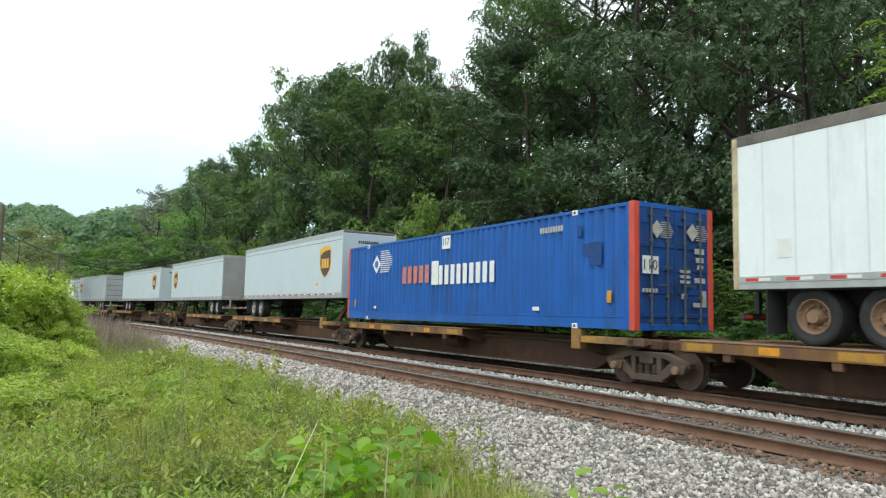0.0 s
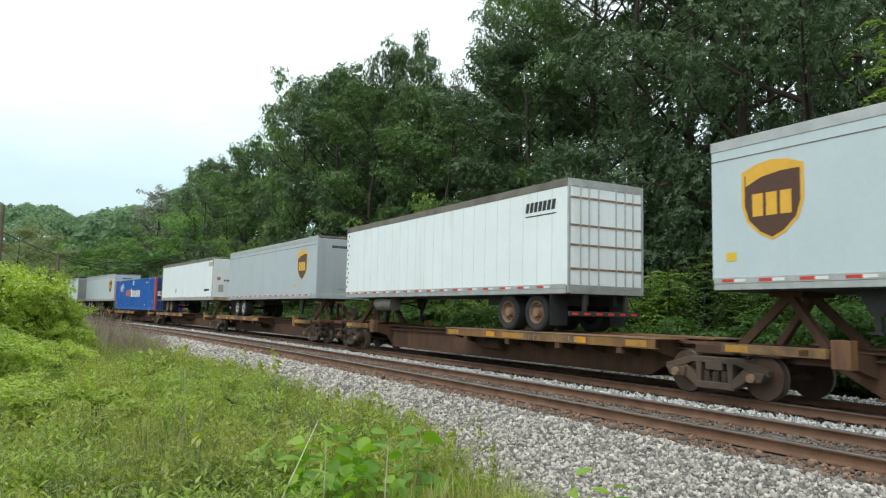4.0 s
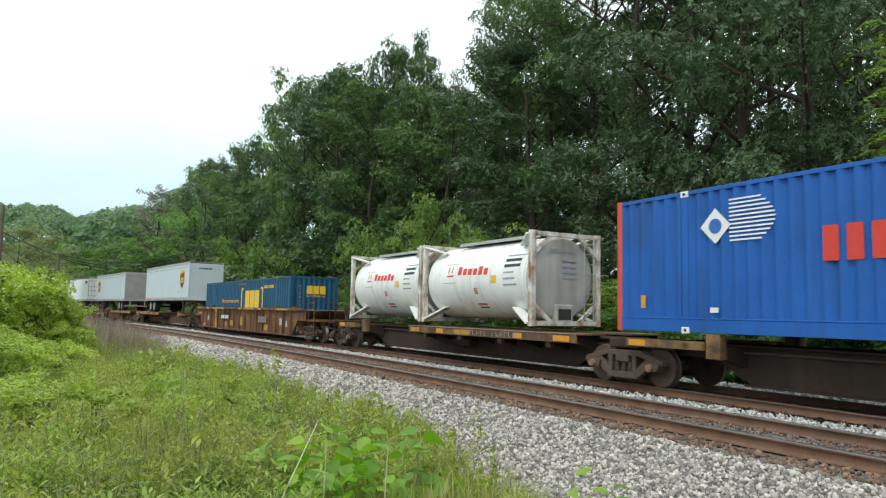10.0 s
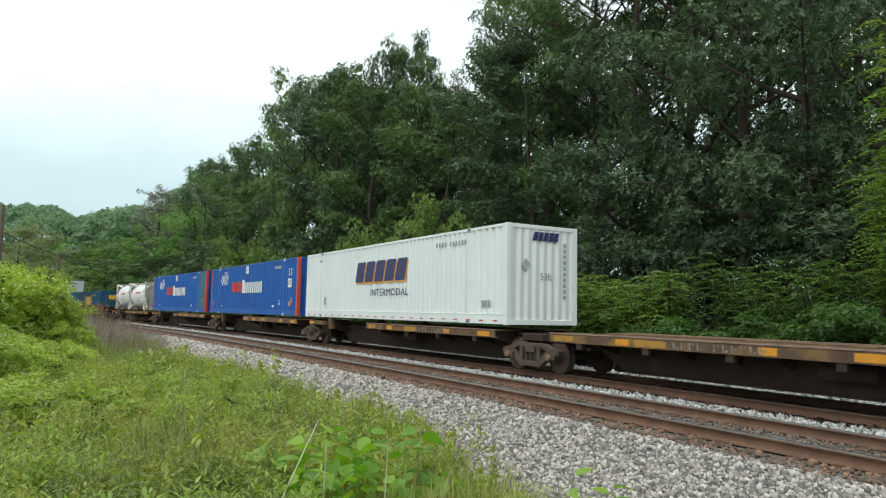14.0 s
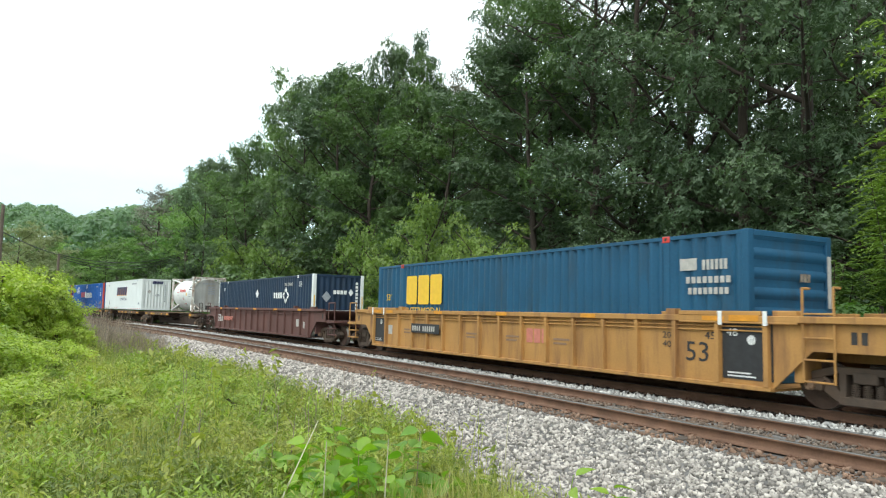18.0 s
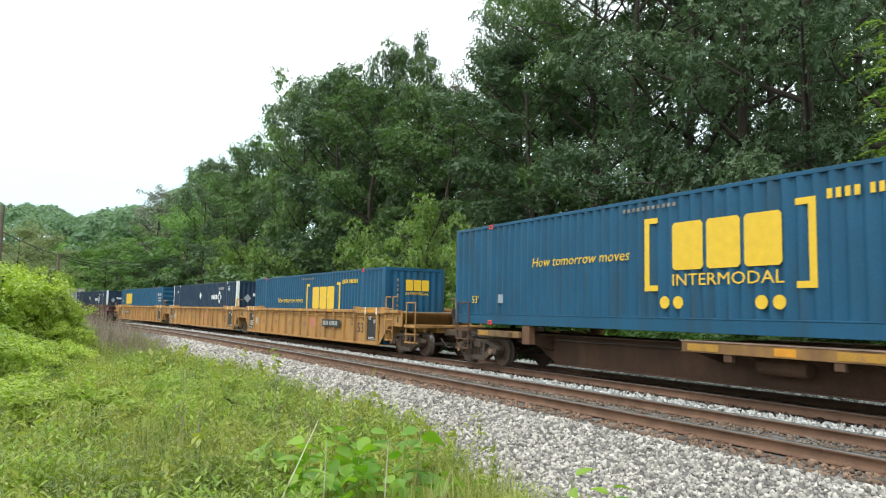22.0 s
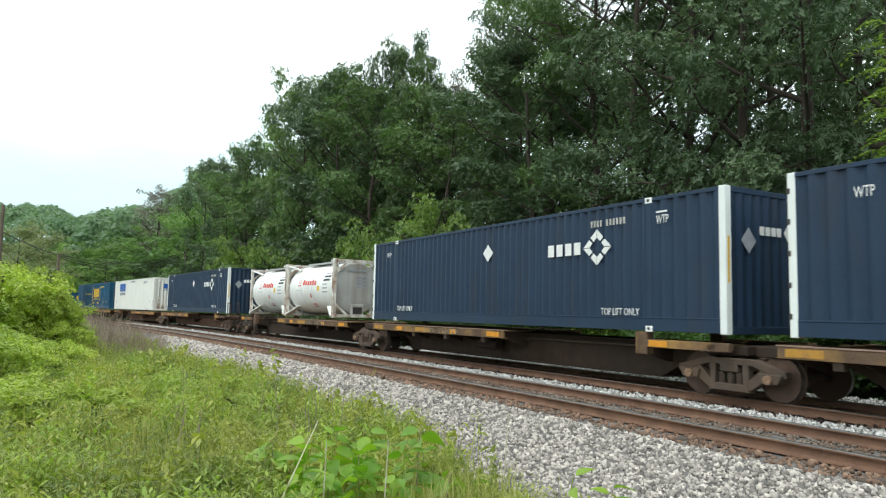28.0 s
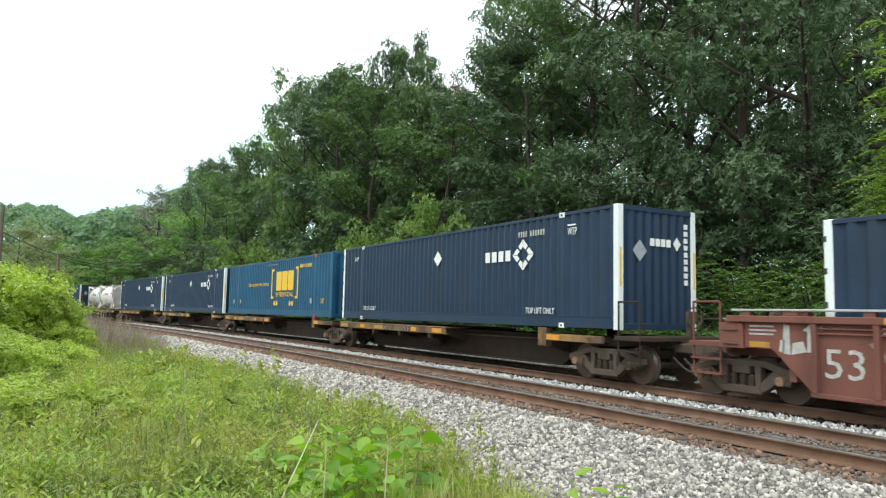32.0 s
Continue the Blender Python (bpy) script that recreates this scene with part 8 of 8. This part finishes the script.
def dead_stalks():
    """Last year's stalks that stand up out of the weeds, each a thing."""
    r = random.Random(21)
    n = 0
    while n < 30:
        x, y = bearing(r.uniform(8, 24), r.uniform(7.5, 15))
        if not in_verge(x, y):
            continue
        z, h = ground_z(x, y), r.uniform(0.55, 1.05)
        l = (r.uniform(-0.12, 0.12), r.uniform(-0.12, 0.12))
        ob = tagged(new("dead_stalk"), "thin dry brown stalk among the weeds", "stalk", "dead stalks of the verge")
        ob.matrix_basis = pose(x, y, z)
        ps = [np.array([[0, 0, -0.05, 0.007], [l[0] * 0.4, l[1] * 0.4, h * 0.5, 0.006], [l[0], l[1], h, 0.003]])]
        for k in range(3):
            t = r.uniform(0.5, 0.9)
            ps.append(np.array([[l[0] * t, l[1] * t, h * t, 0.004], [l[0] * t + r.uniform(-0.04, 0.04), l[1] * t + r.uniform(-0.04, 0.04), h * t + 0.07, 0.003], [l[0] * t + r.uniform(-0.1, 0.1), l[1] * t + r.uniform(-0.1, 0.1), h * t + 0.16, 0.002]]))
        V, F = tubes(ps, 4)
        child("stem", mesh_np("stem", V, F, M["dry_weed"]), ob)
        n += 1
    for a, c in (((14.0, 5.5, 0.0), (19.0, 6.4, 0.56)), ((19.6, 6.1, -0.25), (19.7, 6.1, 0.44)), ((33.6, 9.0, -0.3), (33.9, 9.0, 0.30)), ((24.3, 6.3, -0.25), (24.5, 6.3, 0.42))):
        (x, y), (x2, y2) = bearing(a[0], a[1]), bearing(c[0], c[1])
        ob = tagged(new("dead_stalk"), "pale dry stalk leaning over the weeds", "stalk", "dead stalks of the verge")
        ob.matrix_basis = pose(x, y, ground_z(x, y))
        u = Vector((x2 - x, y2 - y, c[2] - ground_z(x, y)))
        V, F = tubes([np.array([[0, 0, -0.05, 0.008], [u.x * 0.5, u.y * 0.5 + 0.015, u.z * 0.5, 0.007], [u.x, u.y, u.z, 0.004]])], 5)
        child("stem", mesh_np("stem", V, F, M["pale_stalk"]), ob)


def broad_plants():
    """Plants with large leaves close to the camera: each leaf is a piece of its own."""
    bm = bmesh.new()
    rows = [(0.0, 0.012), (0.10, 0.21), (0.28, 0.35), (0.52, 0.31), (0.78, 0.15), (1.0, 0.01)]
    prev = None
    for t, w in rows:
        zc = 0.10 * math.sin(t * 2.6) - 0.16 * t * t
        cur = [bm.verts.new((-w, t, zc + 0.10 * w)), bm.verts.new((0, t, zc - 0.04)), bm.verts.new((w, t, zc + 0.10 * w))]
        if prev:
            bm.faces.new((prev[0], prev[1], cur[1], cur[0])); bm.faces.new((prev[1], prev[2], cur[2], cur[1]))
        prev = cur
    leaf = bpy.data.meshes.new("leaf"); bm.to_mesh(leaf); bm.free(); leaf.materials.append(M["broad_leaf"])
    leaf.polygons.foreach_set("use_smooth", np.ones(len(leaf.polygons), bool))
    r = random.Random(12)
    spots = [(1.95, 6.95, 0.68, 15), (2.15, 6.55, 0.76, 17), (2.45, 6.75, 0.84, 18), (2.60, 6.35, 0.72, 16), (2.82, 6.65, 0.88, 17), (2.98, 6.25, 0.78, 15), (3.22, 6.42, 0.92, 12), (2.05, 6.2, 0.6, 14), (2.5, 6.1, 0.62, 14), (3.40, 6.15, 0.55, 9), (2.30, 6.15, 0.55, 10), (2.72, 5.95, 0.52, 10), (3.62, 6.1, 0.42, 8), (4.1, 5.75, 0.36, 7), (4.78, 6.05, 0.52, 3), (5.15, 5.75, 0.50, 5), (4.5, 5.45, 0.34, 7)]
    for k, (x, y, h, n) in enumerate(spots):
        z = ground_z(x, y)
        ob = tagged(new("broadleaf_plant"), "bright green weed with broad heart-shaped leaves", "plant", "broad-leaved weeds beside the gravel")
        ob.matrix_basis = pose(x, y, z)
        lean = (r.uniform(-0.08, 0.08), r.uniform(-0.08, 0.08))
        V, F = tubes([np.array([[0, 0, -0.05, 0.007], [lean[0] * 0.5, lean[1] * 0.5, h * 0.5, 0.006], [lean[0], lean[1], h, 0.003]])], 6)
        child("stem", mesh_np("stem", V, F, M["dry_weed"] if k % 3 == 0 else M["broad_leaf"]), ob)
        for i in range(n):
            t = 0.25 + 0.75 * (i + 1) / n
            a = i * 137.5 + r.uniform(-25, 25)
            s = r.uniform(0.14, 0.28) * (1.15 - 0.35 * t)
            m = pose(lean[0] * t, lean[1] * t, h * t, 0, 0, a) @ pose(0, 0.03, 0, r.uniform(-62, 32), r.uniform(-48, 48), 0) @ Matrix.Diagonal((s, s * r.uniform(0.95, 1.25), s, 1))
            child("leaf", leaf, ob, at=m)


def ballast_stones():
    r = np.random.default_rng(9)
    oct_v = np.array([(1, 0, 0), (-1, 0, 0), (0, 1, 0), (0, -1, 0), (0, 0, 1), (0, 0, -1)], float)
    oct_f = np.array([(0, 2, 4), (2, 1, 4), (1, 3, 4), (3, 0, 4), (2, 0, 5), (1, 2, 5), (3, 1, 5), (0, 3, 5)])

    def bed_z(o):
        return np.interp(o, [-8.4, -7.3, -5.25, -4.6, -2.2, -1.4, 1.4, 3.5, 4.6], [-1.0, -0.66, -0.215, -0.195, -0.19, -0.195, -0.20, -0.25, -0.72])

    def scatter(name, n, o0, o1, s0, s1, power, mat, size, label, lift=0.0):
        o = r.uniform(o0, o1, n)
        s = s0 + (s1 - s0) * r.uniform(0, 1, n) ** power
        P = np.array([line(b, a)[:2] for a, b in zip(o, s)])
        z = bed_z(o) + r.uniform(-0.012, 0.014, n) + lift
        far = 1 + np.maximum(0, s - 9) * 0.026
        sz = size * r.uniform(0.55, 1.35, n) * far
        V = oct_v[None] * (sz[:, None, None] * r.uniform(0.55, 1.15, (n, 6, 1)))
        V *= r.uniform(0.5, 1.35, (n, 1, 3))
        q = r.normal(0, 1, (n, 4)); q /= np.linalg.norm(q, axis=1)[:, None]
        w, x, y, zz = q.T
        R = np.stack([1 - 2 * (y * y + zz * zz), 2 * (x * y - zz * w), 2 * (x * zz + y * w), 2 * (x * y + zz * w), 1 - 2 * (x * x + zz * zz), 2 * (y * zz - x * w), 2 * (x * zz - y * w), 2 * (y * zz + x * w), 1 - 2 * (x * x + y * y)], 1).reshape(n, 3, 3)
        V = np.einsum("nij,nkj->nki", R, V) + np.stack([P[:, 0], P[:, 1], z], 1)[:, None]
        F = (oct_f[None] + (np.arange(n) * 6)[:, None, None]).reshape(-1, 3)
        tagged(new(name, mesh_np(name, V.reshape(-1, 3), F, mat)), label, "stones", kind="stuff")

    scatter("shoulder_stones", 46000, -7.9, -5.0, 2.0, 46, 1.9, M["stone"], 0.043, "loose grey crushed stones of the ballast shoulder")
    scatter("rusty_stones", 2600, -5.0, -4.5, 2.5, 60, 1.6, M["orange_stone"], 0.044, "rust-orange stones along the tie ends", 0.012)
    scatter("crib_stones", 8000, -4.3, -2.95, 2.5, 60, 1.6, M["rusty_stone"], 0.040, "brown-grey stones between the rails of the empty track", 0.014)
    scatter("middle_stones", 13000, -2.70, -1.25, 3.0, 75, 1.5, M["white_stone"], 0.046, "pale crushed stones between the two tracks", 0.03)
    # these stones carry the dark band beneath the cars in their colour
    scatter("oily_stones", 6000, -1.5, 1.15, 3.0, 60, 1.5, M["oily_shaded_stone"], 0.042, "dark stones between the rails, oil and the train's shade in their colour", 0.012)
    scatter("far_stones", 9000, 1.2, 3.9, 2.0, 75, 1.4, M["white_stone"], 0.054, "pale crushed stones beyond the train", 0.03)


grass_stuff()
weed_stuff()
weed_clumps()
tall_weed_stuff()
litter_stuff()
dry_stuff()
dead_stalks()
broad_plants()
ballast_stones()


# ---- poles and wires down the line ----
def utility_pole(az, d, e_top, cross):
    x, y = bearing(az, d)
    g = ground_z(x, y)
    h = EYE[2] + d * math.tan(radians(e_top)) - g
    ob = tagged(new("utility_pole"), "weathered wooden utility pole with wires", "pole", "utility poles")
    ob.matrix_basis = pose(x, y, g)
    V, F = tubes([np.array([[0, 0, -0.5, 0.16], [0, 0, h * 0.5, 0.14], [0, 0, h, 0.11]])], 10)
    child("post", mesh_np("post", V, F, M["pole_wood"], True), ob)
    if cross:
        part("crossarm", boxes((-1.1, 1.1, -0.06, 0.06, h - 0.55, h - 0.42), bevel=0.01), M["pole_wood"], ob)
        for k in (-1.0, -0.4, 0.4, 1.0):
            bm = bmesh.new(); bar(bm, (k, 0, h - 0.42), (k, 0, h - 0.28), 0.035, 8)
            part("insulator", bm, M["grey_paint"], ob)
    return Vector((x, y, g + h))


tops = [utility_pole(-3.42, 56, 6.75, False), utility_pole(0.15, 76, 3.6, False), utility_pole(8.6, 93, 4.2, False)]


def wire(a, b, sag, dz, name="overhead_wire"):
    pts = []
    for i in range(15):
        t = i / 14
        p = a.lerp(b, t)
        pts.append([p.x, p.y, p.z - dz - sag * 4 * t * (1 - t), 0.034])
    V, F = tubes([np.array(pts)], 5)
    tagged(new(name, mesh_np(name, V, F, M["cable"])), "black overhead wire between utility poles", "wire", "overhead wires")


for dz, sag in ((0.05, 1.05), (0.2, 1.25), (0.35, 1.45)):
    wire(tops[1], tops[2], sag, dz)
wire(tops[0] - Vector((0, 0, 1.7)), tops[1], 0.15, 0.1)

# ---- motion of the train ----
def car_pose(pf, pr, t):
    a, b = line(pf + SPEED * t), line(pr + SPEED * t)
    return Matrix.Translation(((a[0] + b[0]) / 2, (a[1] + b[1]) / 2, 0)) @ Matrix.Rotation(-math.atan2(a[0] - b[0], a[1] - b[1]), 4, 'Z')


def motions():
    for ob, pf, pr, local in MOVERS:
        walk(ob, [(float(t), car_pose(pf, pr, t) @ local) for t in range(33)])
    # each wheelset turns at the speed of the train
    rate = SPEED / 0.42
    for which, dy in (("fore", AXLE), ("aft", -AXLE)):
        first, *rest = WHEELSETS[which]
        walk(first, [(i / FPS, pose(0, dy, 0.42, -math.degrees(rate * i / FPS) % 360, 0, 0)) for i in range(32 * FPS + 1)])
        for w in rest:
            w.rotation_mode = "QUATERNION"
            w.animation_data_create()
            w.animation_data.action = first.animation_data.action
            w.animation_data.action_slot = first.animation_data.action_slot


motions()
